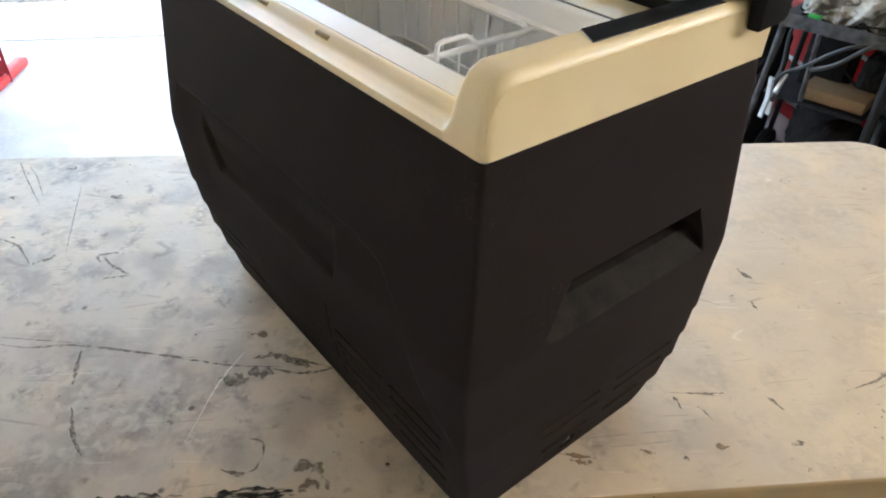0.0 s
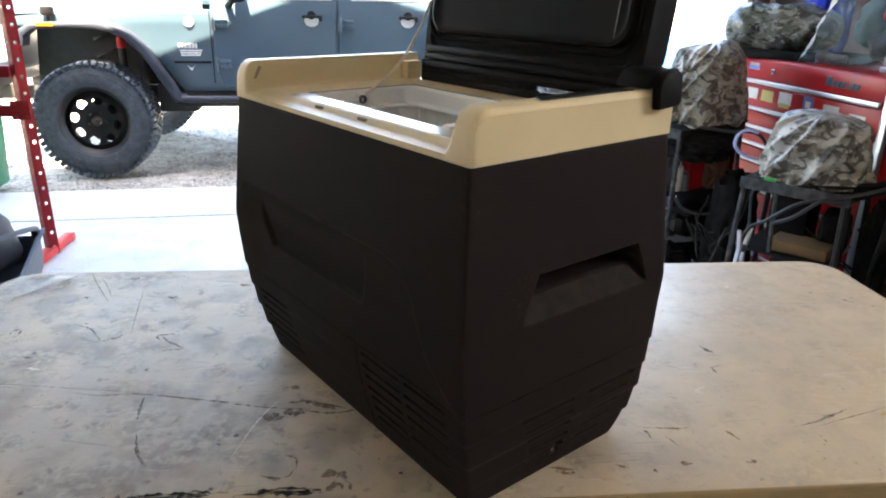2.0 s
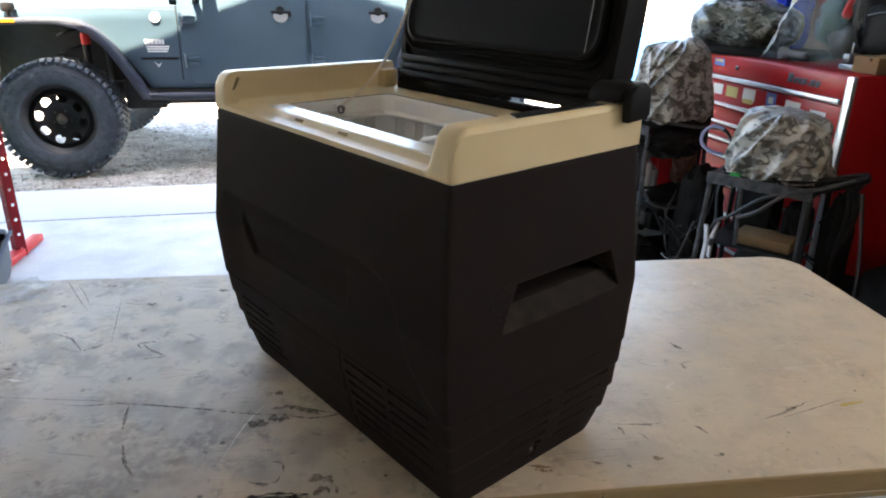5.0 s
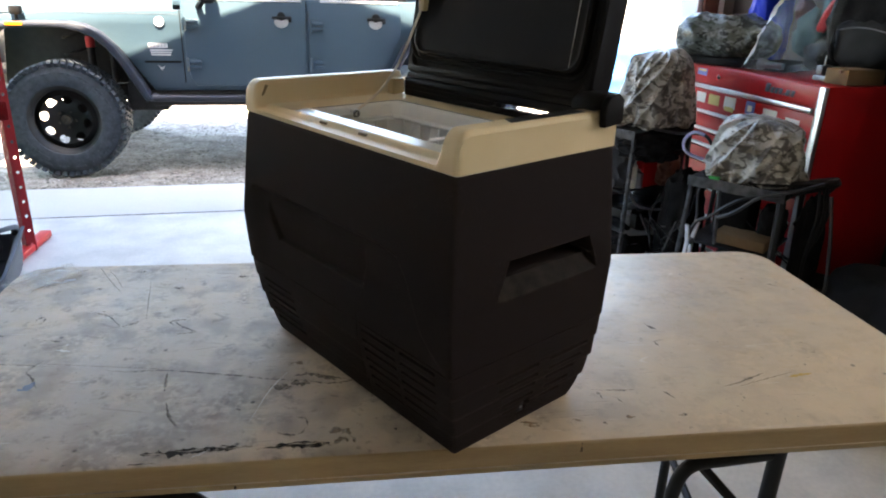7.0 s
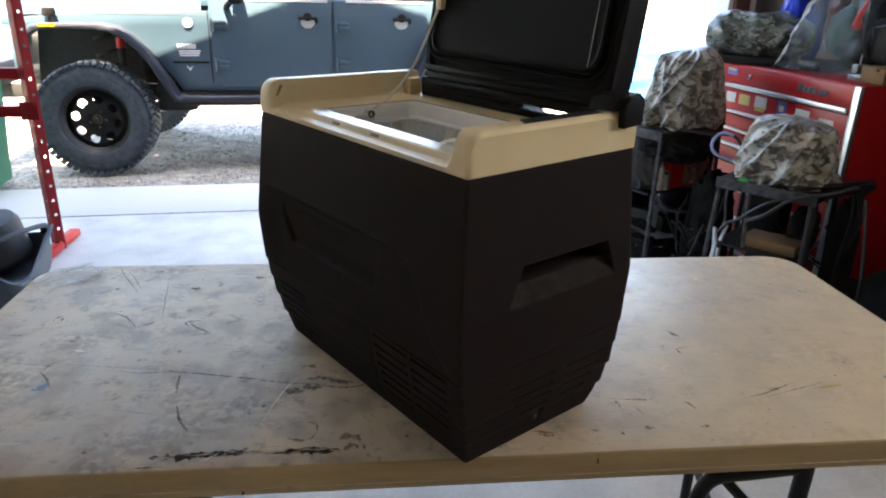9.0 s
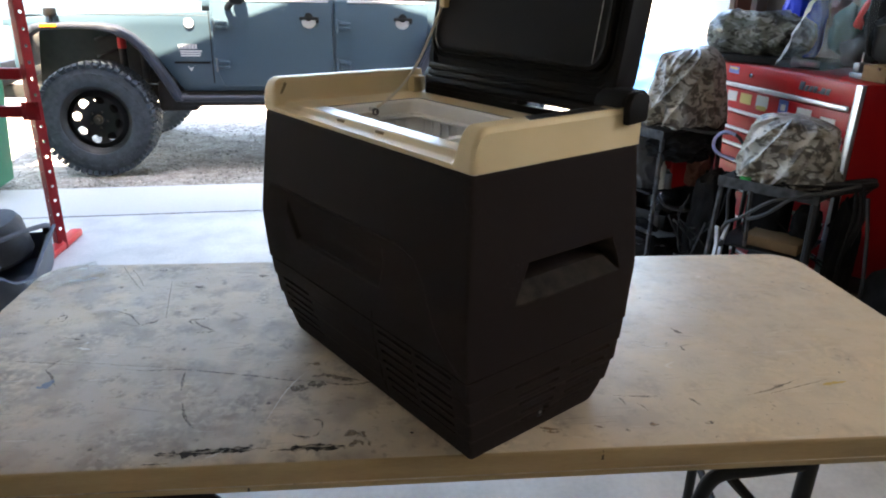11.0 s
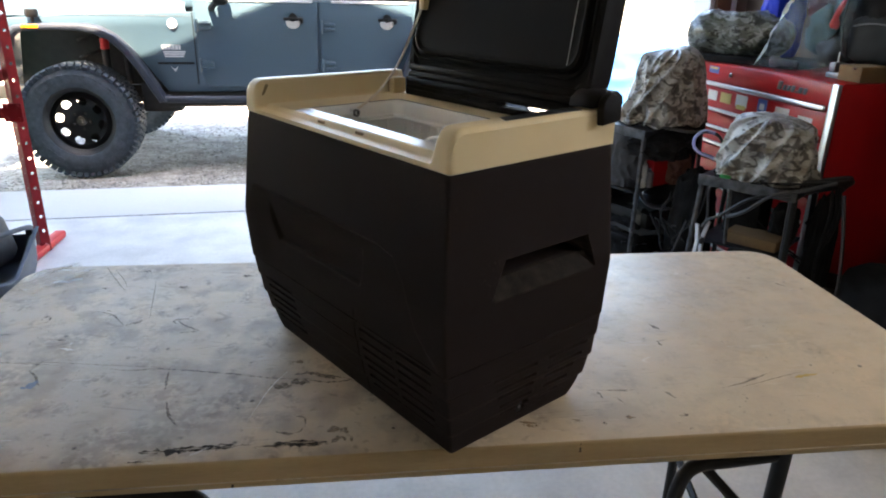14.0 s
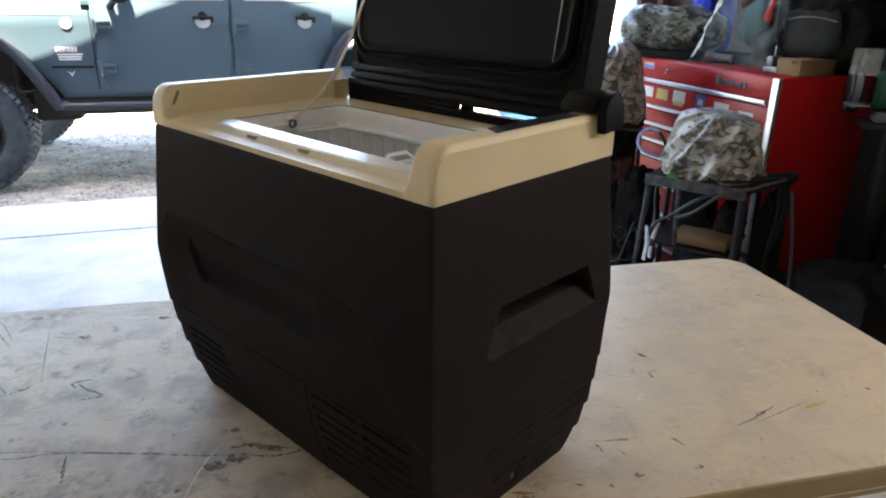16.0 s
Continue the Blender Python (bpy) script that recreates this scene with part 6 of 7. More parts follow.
def tool_chest():
    """Front face at x = 0 of its own frame, drawers along y."""
    t = thing("tool_chest", pose(1.505, 1.655, 0, 0, 0, 7), "red enamel steel tool chest with drawers and stickers", "tool chest")
    D, LY = 0.50, 1.02
    bm = BM()
    box(bm, 0.016, D, 0.0, LY, 0.10, 1.054, 0.005)
    part("body", bm, M_RED, t, "red enamel chest body")
    for y0 in (0.0, LY - 0.034):
        part("corner_trim", box(BM(), -0.004, 0.0155, y0, y0 + 0.034, 0.11, 1.05, 0.004), M_ALU, t, "bright corner trim")
    part("top_band", box(BM(), 0.0, 0.0155, 0.036, LY - 0.036, 0.966, 1.050, 0.004), M_RED, t)
    part("pull_rail", box(BM(), -0.014, -0.0005, 0.044, LY - 0.044, 0.944, 0.964, 0.005), M_ALU, t, "bright aluminium pull rail")
    z = 0.940
    for h in (0.118, 0.082, 0.075, 0.075, 0.122, 0.14, 0.16):
        d = part("drawer", box(BM(), 0.002, 0.0155, 0.038, LY - 0.038, z - h + 0.005, z - 0.003, 0.003), M_RED, t, "red drawer front")
        part("pull", box(BM(), -0.012, 0.0015, 0.046, LY - 0.046, z - h + 0.006, z - h + 0.021, 0.004), M_ALU, d, "bright drawer pull")
        z -= h
    # maker's name as plain leaning blocks
    y = 0.338
    for w, h in ((0.030, 0.036), (0.022, 0.024), (0.022, 0.024), (0.024, 0.026), (0.012, 0.010), (0.026, 0.025), (0.024, 0.025)):
        part("name_block", prism(BM(), [(y, 0.990), (y - 0.006, 0.990 + h), (y - w - 0.002, 0.990 + h), (y - w + 0.004, 0.990)], -0.0045, -0.0004, "x", 0.0008), M_LETTER, t, "dark raised block of a name badge")
        y -= w + 0.003
    part("lock", lathe(BM(), [(0.0, 0.0), (0.010, 0.0), (0.011, 0.008), (0.006, 0.012), (0.0, 0.012)], 16, Matrix.Translation((0.0, 0.66, 1.008)) @ Matrix.Rotation(radians(-90), 4, 'Y')), M_CHROME, t)
    for y, z0, w, h, m in ((0.93, 1.003, 0.060, 0.044, M_BLUEST), (0.80, 0.998, 0.090, 0.042, M_BLUEST), (0.80, 1.021, 0.070, 0.012, M_YELLOW), (0.885, 0.868, 0.075, 0.066, M_PAPERS), (0.785, 0.868, 0.085, 0.062, M_PAPERS),
                           (0.680, 0.868, 0.095, 0.062, M_YELLOW), (0.560, 0.868, 0.095, 0.070, M_PAPERS), (0.560, 0.861, 0.075, 0.026, M_YELLOW), (0.415, 0.868, 0.070, 0.074, M_BLUEST), (0.415, 0.884, 0.034, 0.034, M_PAPERS),
                           (0.285, 0.872, 0.100, 0.052, M_PAPERS), (0.145, 0.872, 0.095, 0.036, M_PAPERS), (0.095, 0.790, 0.105, 0.056, M_GREY), (0.105, 0.712, 0.080, 0.036, M_PAPERS)):
        deep = 0.0012 if (y, h) in ((0.80, 0.012), (0.560, 0.026), (0.415, 0.034)) else 0.0
        part("sticker", box(BM(), 0.0005 - deep - (0.0022 if z0 > 0.97 else 0), 0.0018 - (0.0022 if z0 > 0.97 else 0), y - 0.43 * w, y + 0.43 * w, z0 + 0.12 * h, z0 + 0.88 * h, 0.0), m, t)
    for x in (0.06, D - 0.06):
        for y in (0.08, LY - 0.08):
            bm = BM()
            lathe(bm, [(0.0, -0.016), (0.046, -0.016), (0.050, -0.008), (0.050, 0.008), (0.046, 0.016), (0.0, 0.016)], 20, Matrix.Translation((x, y, 0.050)) @ Matrix.Rotation(radians(90), 4, 'X'))
            box(bm, x - 0.02, x + 0.02, y - 0.026, y + 0.026, 0.086, 0.102, 0.003)
            part("castor", bm, M_BLACK, t)
    return t


tool_chest()


def cover(name, m, rx, ry, h, mat, label, category, seed, folds=1.0, square=3.2, spread=0.13, lean=0.0):
    """A draped cover: a flat-sided dome with hanging folds and a ragged hem."""
    bm = BM()
    nu, nv = 320, 84
    grid = []
    rng = random.Random(int(seed))
    creases = [(rng.uniform(0, 6.283), rng.uniform(0.5, 1.9) * rng.choice((1, 1, 1, -0.6)), rng.uniform(0.05, 0.12), folds * rng.choice((0.003, 0.005, 0.007, -0.004)), rng.uniform(0.2, 0.9)) for _ in range(40)]
    for j in range(nv + 1):
        v = j / nv
        row = []
        for i in range(nu):
            a = 2 * math.pi * i / nu
            ca, sa = math.cos(a), math.sin(a)
            k = (abs(ca) ** square + abs(sa) ** square) ** (-1 / square)
            s0 = 0.9 * min(1.0, v / 0.5)
            if v < 0.5:
                s, z = (v / 0.5) ** 0.8 * 0.90, h * (1 - 0.16 * (v / 0.5) ** 3.0 + 0.06 * noise.noise((ca * s0 + seed, sa * s0, 1.0)))
            else:
                u = (v - 0.5) / 0.5
                s, z = 0.90 + spread * math.sin(u * 1.5), h * ((0.84 + 0.06 * noise.noise((ca * 0.9 + seed, sa * 0.9, 1.0))) * (1 - u))
            p = Vector((rx * k * ca * s, ry * k * sa * s, z))
            q = noise.noise((p.x * 5 + seed, p.y * 5, p.z * 3)) * 0.010
            fold = 0.0
            for a0, slope, wide, deep, z0 in creases:
                d = (a - a0 - slope * (z / h - z0) + math.pi) % (2 * math.pi) - math.pi
                fold += deep * math.exp(-((d / wide) ** 2 + 0.02) ** 0.7) * min(1.0, s * 1.2) ** 2
            drape = folds * 0.008 * math.sin(a * 13 + 3 * noise.noise((a * 2, seed, z * 5))) * max(0, v - 0.55)
            n = Vector((ca, sa, 0.9 - v)).normalized()
            p += n * (q + fold + drape)
            p += Vector((lean * z / h, 0, 0))
            if j == nv:
                p.z += 0.03 * noise.noise((ca * 2 + seed, sa * 2, 5))
            row.append(bm.verts.new(p))
        grid.append(row)
    for j in range(nv):
        for i in range(nu):
            bm.faces.new((grid[j][i], grid[j + 1][i], grid[j + 1][(i + 1) % nu], grid[j][(i + 1) % nu]))
    hem = [v.co.copy() + Vector((0, 0, 0.003)) for v in grid[nv][::2]]
    bmesh.ops.remove_doubles(bm, verts=grid[0], dist=0.05)
    t = thing(name, m, label, category)
    ob = part("cloth", bm, mat, t, angle=70)
    sol = ob.modifiers.new("thick", 'SOLIDIFY')
    sol.thickness = 0.003
    part("hem_cord", tube(BM(), hem + hem[:1], 0.004, 6), M_DARK, t, "dark drawcord round the hem")
    return t


def cart(m, label, w, ln, top, shelf, seed, handle=True):
    t = thing("welding_cart", m, label, "cart", "carts by the tool chest")
    bm = BM()
    box(bm, -w, w, -ln, ln, top - 0.03, top, 0.004)
    part("top_tray", bm, M_LEG, t, "black steel tray")
    part("tray_lip", box(BM(), -w - 0.004, -w - 0.0005, -ln, ln, top - 0.035, top + 0.006, 0.001), M_POST, t)
    for x in (-w + 0.012, w - 0.012):
        for y in (-ln + 0.012, ln - 0.012):
            lean = -0.03 if x < 0 else 0.03
            bm = BM()
            tube(bm, [(x + lean, y * 1.12, 0.055), (x, y, top - 0.031)], 0.016 if handle and x < 0 and y < 0 else 0.010, 8)
            part("post", bm, M_POST if x < 0 < y or not handle else M_LEG, t)
    for z in shelf:
        part("shelf", box(BM(), -w - 0.008, w, -ln + 0.03, ln - 0.03, z - 0.012, z, 0.003), M_LEG, t)
    for y in (-ln + 0.02, ln - 0.02):
        part("castor", lathe(BM(), [(0.0, -0.014), (0.028, -0.014), (0.030, 0.0), (0.028, 0.014), (0.0, 0.014)], 18, Matrix.Translation((-w - 0.035, y, 0.029)) @ Matrix.Rotation(radians(90), 4, 'X')), M_BLACK, t)
    part("rear_axle", tube(BM(), [(w + 0.02, -ln - 0.01, 0.09), (w + 0.02, ln + 0.01, 0.09)], 0.008, 8), M_STEEL, t)
    for y in (-ln - 0.012, ln + 0.012):
        part("wheel", lathe(BM(), [(0.0, -0.018), (0.082, -0.018), (0.090, -0.010), (0.090, 0.010), (0.082, 0.018), (0.0, 0.018)], 26, Matrix.Translation((w + 0.02, y, 0.090)) @ Matrix.Rotation(radians(90), 4, 'X')), M_BLACK, t)
    if not handle:
        # Sheets added to block the bright ground behind; the cart has none.
        part("back_blocker", box(BM(), -w + 0.02, w - 0.02, ln + 0.001, ln + 0.005, 0.15, top - 0.04, 0.001), M_LEG, t)
        part("end_blocker", box(BM(), w + 0.001, w + 0.005, -ln + 0.03, ln - 0.02, 0.15, top - 0.04, 0.001), M_LEG, t)
    if handle:
        part("handle", tube(BM(), [(-w + 0.03, -ln - 0.008, top - 0.004), (-0.04, -ln - 0.05, top + 0.004), (0.06, -ln - 0.100, top + 0.010), (0.135, -ln - 0.108, top + 0.012), (0.155, -ln - 0.07, top + 0.010), (w - 0.02, -ln - 0.008, top - 0.004)], 0.010, 10, 6), M_LEG, t, "bent black tube handle")
        part("handle_brace", tube(BM(), [(0.10, -ln - 0.105, top + 0.006), (0.09, -ln - 0.05, top - 0.08), (0.08, -ln + 0.004, top - 0.17)], 0.008, 8, 4), M_LEG, t)
        part("side_post", tube(BM(), [(-w - 0.006, 0.052, top - 0.031), (-w - 0.004, 0.040, shelf[0] + 0.002)], 0.008, 8), M_POST, t)
    return t


cart(pose(1.233, 1.627, 0, 0, 0, 41), "black steel welding cart beside the red tool chest", 0.150, 0.183, 0.700, (0.45, 0.16), 1)
cover("machine_cover", pose(1.234, 1.617, 0.702, 0, 0, 41), 0.120, 0.160, 0.240, M_CAMO, "crumpled camouflage cover over a machine on the cart", "cover", 3.0, 2.0, 3.0, 0.10, 0.0)
cart(pose(1.03, 2.285, 0, 0, 0, 28), "black steel cart holding a covered machine by the doorway", 0.215, 0.165, 0.795, (0.52, 0.30, 0.14), 2, False)
cover("machine_cover", pose(1.088, 2.262, 0.80, 0, 0, 28), 0.140, 0.122, 0.332, M_CAMO, "tall camouflage cover draped over a machine", "cover", 11.0, 2.3, 3.4, 0.36, 0.03)


def loose(name, bm, mat, m, label, category, group="", angle=35):
    ob = part(name, bm, mat, None, angle=angle)
    ob.matrix_world = m
    return tagged(ob, label, category, group)


def crumple(name, m, rx, ry, h, mat, label, category, seed, rough=0.18, freq=4.0):
    bm = BM()
    bmesh.ops.create_icosphere(bm, subdivisions=5, radius=1.0)
    for v in bm.verts:
        p = v.co.copy()
        k = (abs(p.x) ** 3 + abs(p.y) ** 3 + abs(p.z) ** 3) ** (-1 / 3)
        q = 1 + rough * (1 - 2 * abs(noise.noise(p * freq * 0.5 + Vector((seed, 0, 0))))) + 0.5 * rough * (1 - 2 * abs(noise.noise(p * freq + Vector((0, seed, 0)))))
        v.co = Vector((p.x * k * rx * q, p.y * k * ry * q, max(0.0, h / 2 + p.z * k * h / 2 * q)))
    return loose(name, bm, mat, m, label, category, angle=50)


# things on the carts' shelves
loose("wooden_block", box(BM(), -0.065, 0.065, -0.11, 0.09, 0.0, 0.042, 0.004), M_CARD, pose(1.205, 1.560, 0.451, 0, 0, 41), "brown cardboard box on the cart's shelf", "box")
crumple("black_pouch", pose(1.325, 1.555, 0.451, 0, 0, 41), 0.045, 0.045, 0.15, M_DARK, "black cloth pouch on the cart's shelf", "pouch", 71.0, 0.15, 4.0)
loose("gas_bottle", lathe(BM(), [(0.0, 0.0), (0.055, 0.0), (0.060, 0.01), (0.060, 0.19), (0.045, 0.23), (0.016, 0.24), (0.016, 0.26), (0.0, 0.26)], 28), M_GREY, pose(1.315, 1.66, 0.161), "dark gas bottle standing on the cart", "gas bottle")
loose("toolbox", box(BM(), -0.12, 0.10, -0.12, 0.12, 0.0, 0.13, 0.01), M_RED, pose(1.06, 2.27, 0.521, 0, 0, 28), "red plastic toolbox on the cart's shelf", "toolbox")
crumple("tool_roll", pose(1.06, 2.26, 0.652, 0, 0, 28), 0.13, 0.15, 0.10, M_DARK, "black cloth tool roll on the toolbox", "tool roll", 61.0, 0.14, 4.0)
loose("crate", box(BM(), -0.14, 0.14, -0.15, 0.15, 0.0, 0.10, 0.012), M_BLACK, pose(1.05, 2.28, 0.301, 0, 0, 28), "black plastic crate on the shelf", "crate")
loose("parts_case", box(BM(), -0.13, 0.13, -0.15, 0.12, 0.0, 0.09, 0.012), M_DARK, pose(1.07, 2.29, 0.141, 0, 0, 28), "dark parts case on the lowest shelf", "case")
for x, y, z, r, h, mm, lab in ((0.965, 2.13, 0.521, 0.024, 0.13, M_PAPERS, "pale spray can on the cart's shelf"), (1.005, 2.135, 0.521, 0.026, 0.09, M_STEEL, "grey metal can on the cart's shelf"),
                               (0.975, 2.14, 0.301, 0.028, 0.11, M_GREY, "dark grey can on the cart's shelf")):
    loose("can", lathe(BM(), [(0.0, 0.0), (r, 0.0), (r, h * 0.8), (r * 0.6, h * 0.9), (r * 0.6, h), (0.0, h)], 18), mm, pose(x, y, z), lab, "can", "cans on the cart")


crumple("dark_bundle", pose(0.965, 2.20, 0.141, 0, 0, 30), 0.085, 0.13, 0.20, M_DARK, "black cloth bag on the cart's lowest shelf", "bag", 81.0, 0.16, 4.0)
crumple("grey_cloth", pose(0.895, 2.17, 0.521, 0, 0, 60), 0.045, 0.075, 0.23, M_CASEGREY, "grey cloth bundle stuffed on the cart's shelf", "cloth", 85.0, 0.2, 5.0)
crumple("brown_cloth", pose(1.15, 2.20, 0.521, 0, 0, 20), 0.06, 0.05, 0.15, M_BROWN, "brown cloth bundle on the cart's shelf", "cloth", 88.0, 0.2, 5.0)
crumple("cloth_sack", pose(1.21, 1.49, 0.161, 0, 0, 20), 0.10, 0.07, 0.22, M_DARK, "black cloth sack on the cart's lower shelf", "sack", 91.0, 0.16, 4.0)


# Lump added to darken the gap where the red drawers showed through.
crumple("dark_bundle", pose(1.155, 1.975, 0.0, 0, 0, 25), 0.085, 0.075, 0.60, M_DARK, "tall dark filler lump added between the carts", "bag", 23.0, 0.14, 4.0)


# Lump added in place of the dark uprights beside the cart.
crumple("dark_bundle", pose(1.445, 1.487, 0.0, 0, 0, 41), 0.052, 0.045, 0.62, M_DARK, "narrow dark filler lump added against the cart", "bag", 37.0, 0.14, 4.0)


def sheet(name, m, w, d, mat, label, category, seed):
    """A crumpled sheet of paper or cloth lying on something."""
    bm = BM()
    n = 10
    g = [[bm.verts.new((w * (i / n - 0.5), d * (j / n - 0.5), 0.012 + 0.014 * noise.noise((i * 0.5 + seed, j * 0.5, seed)))) for i in range(n + 1)] for j in range(n + 1)]
    for j in range(n):
        for i in range(n):
            bm.faces.new((g[j][i], g[j][i + 1], g[j + 1][i + 1], g[j + 1][i]))
    bmesh.ops.solidify(bm, geom=bm.faces[:], thickness=0.003)
    return loose(name, bm, mat, m, label, category, angle=60)


sheet("cloth_rag", pose(1.05, 2.16, 0.402, 0, 8, 20), 0.20, 0.14, M_GREY, "grey crumpled rag on the black crate", "rag", 2.0)
sheet("cloth_rag", pose(1.03, 2.18, 0.770, 0, 0, 30), 0.16, 0.12, M_GREY, "grey crumpled rag on the black case", "rag", 6.0)


# cables
def cable(pts, r, mat, label, n=8):
    return loose("cable", tube(BM(), pts, r, 8, n), mat, Matrix(), label, "cable", angle=60)


cable([(1.09, 1.76, 0.845), (1.055, 1.78, 0.852), (1.025, 1.79, 0.825), (1.025, 1.79, 0.785), (1.055, 1.78, 0.758), (1.10, 1.76, 0.745)], 0.0065, M_HOSE, "pale blue hose looped at the covered machine")
cable([(1.10, 1.70, 0.69), (1.06, 1.68, 0.63), (1.07, 1.68, 0.52), (1.04, 1.66, 0.46), (0.99, 1.60, 0.47), (0.985, 1.56, 0.52)], 0.006, M_CABLE, "dark cable hanging from the cart")
cable([(1.22, 1.40, 0.69), (1.10, 1.44, 0.67), (1.03, 1.52, 0.58), (1.00, 1.55, 0.55), (0.985, 1.57, 0.50)], 0.006, M_CABLE, "dark lead running over the cart's edge to a clamp")
cable([(1.33, 1.32, 0.76), (1.24, 1.36, 0.72), (1.15, 1.40, 0.69), (1.08, 1.44, 0.62), (1.05, 1.50, 0.58)], 0.007, M_CABLE, "dark welding lead laid over the handle")
cable([(0.98, 2.10, 0.81), (1.10, 2.02, 0.80), (1.23, 2.00, 0.79), (1.28, 1.98, 0.68), (1.26, 1.98, 0.56), (1.12, 1.98, 0.47), (0.98, 2.02, 0.46), (0.92, 2.05, 0.53)], 0.007, M_CABLE, "dark cable looped round the cart")
cable([(1.40, 1.36, 0.70), (1.42, 1.33, 0.50), (1.43, 1.32, 0.3), (1.42, 1.36, 0.02)], 0.007, M_CABLE, "dark cable hanging to the floor")


rng = random.Random(12)
for i in range(5):
    x, y, z = rng.uniform(0.98, 1.34), rng.uniform(1.38, 2.10), rng.uniform(0.44, 0.70)
    pts = [(x, y, z)]
    for k in range(5):
        x, y = min(1.42, max(0.93, x + rng.uniform(-0.13, 0.13))), min(2.2, max(1.34, y + rng.uniform(-0.12, 0.12)))
        pts.append((x, y, max(0.02, z - 0.16 * math.sin(math.pi * (k + 1) / 5) - rng.uniform(0, 0.06) * (k + 1))))
    cable(pts, rng.choice((0.003, 0.004, 0.005)), rng.choice((M_CABLE, M_BLACK, M_BLACK)), "dark cable tangled on the carts")


M_LILAC = material("lilac_paper", (0.36, 0.34, 0.44), 0.6, spread=0.1, scale=9, bump=0.1)
M_PALEGREY = material("pale_grey_cloth", (0.22, 0.22, 0.215), 0.8, spread=0.2, scale=12, bump=0.3)
sheet("cloth", pose(0.985, 2.12, 0.312, 0, 6, 25), 0.24, 0.22, M_PALEGREY, "pale grey cloth spread over the cart's shelf", "cloth", 12.0)
sheet("paper_sheet", pose(0.99, 2.12, 0.235, -8, 14, 40), 0.15, 0.13, M_LILAC, "lilac paper sheet lying on the black case", "paper", 15.0)
sheet("paper_sheet", pose(0.905, 2.13, 0.150, 0, 30, 30), 0.09, 0.09, M_PAPERS, "white paper sheet on the cart's lowest shelf", "paper", 19.0)
crumple("dark_bundle", pose(1.02, 2.20, 0.655, 0, 0, 10), 0.13, 0.17, 0.125, M_DARK, "black cloth bag stuffed under the covered machine", "bag", 97.0, 0.16, 4.0)


def dark_filler():
    # Box added to fill the black space between the cart's posts.
    t = thing("shelf_filler", pose(1.262, 1.675, 0.451, 0, 0, 41), "plain black box added to darken the cart's shelf", "case")
    part("shell", box(BM(), -0.07, 0.085, -0.045, 0.095, 0.0, 0.195, 0.012), M_DARK, t)
    part("carrying_handle", tube(BM(), [(0.0, -0.02, 0.192), (0.0, -0.01, 0.214), (0.0, 0.05, 0.214), (0.0, 0.06, 0.192)], 0.006, 8, 4), M_BLACK, t)


dark_filler()
crumple("black_sack", pose(1.30, 1.68, 0.425 - 0.264, 0, 0, 12), 0.07, 0.10, 0.255, M_DARK, "black cloth sack filling the cart's lower shelf", "sack", 44.0, 0.14, 4.0)
loose("green_clip", box(BM(), -0.020, 0.020, -0.009, 0.009, 0.0, 0.014, 0.004), material("green_clip_plastic", (0.03, 0.42, 0.10), 0.4, bump=0.05), pose(1.075, 1.605, 0.7005, 0, 0, 130), "small bright green plastic clip on the tray", "clip")
# leads wound round the cart's handle and hanging down beside it
for k in range(5):
    q = 0.010 * k
    a, b = 0.012 * math.sin(2.1 * k), 0.010 * math.cos(1.7 * k)
    cable([(1.165 + a, 1.505 + b, 0.709 + 0.2 * q), (1.255 + b, 1.455 + a, 0.714 + 0.3 * q), (1.395 + a, 1.445 + b, 0.717 + 0.3 * q), (1.50 + b, 1.475 + a, 0.717 + 0.2 * q), (1.51 + a, 1.51 + b, 0.717 + 0.2 * q), (1.42, 1.53 + b, 0.709)],
          0.0055, M_BLACK if k % 3 else M_CABLE, "black lead wound along the cart's handle")
for k in range(3):
    x, y = 1.405 + 0.014 * k, 1.435
    cable([(x, y, 0.715), (x + 0.012 * math.sin(k), y - 0.02, 0.60), (x - 0.010, y - 0.012 * math.cos(2 * k), 0.42), (x + 0.010 * math.cos(k), y, 0.22), (x, y - 0.01, 0.03)], 0.006, M_BLACK, "black lead hanging beside the cart")


def earth_clamp():
    t = thing("earth_clamp", pose(0.985, 1.56, 0.40, 6, -4, 20), "bright steel spring clamp hanging from a lead", "clamp")
    for s in (-1, 1):
        bm = BM()
        prism(bm, [(s * 0.012, 0.0), (s * 0.020, 0.0), (s * 0.016, 0.07), (s * 0.034, 0.145), (s * 0.026, 0.147), (s * 0.006, 0.072)], -0.008, 0.008, "y", 0.001)
        part("jaw", bm, M_ALU, t)
    part("spring", lathe(BM(), [(0.0, -0.012), (0.014, -0.012), (0.014, 0.012), (0.0, 0.012)], 14, Matrix.Translation((0, 0, 0.072)) @ Matrix.Rotation(radians(90), 4, 'X')), M_STEEL, t)


earth_clamp()

# ---- on top of the chest ----
CH = 1.0555


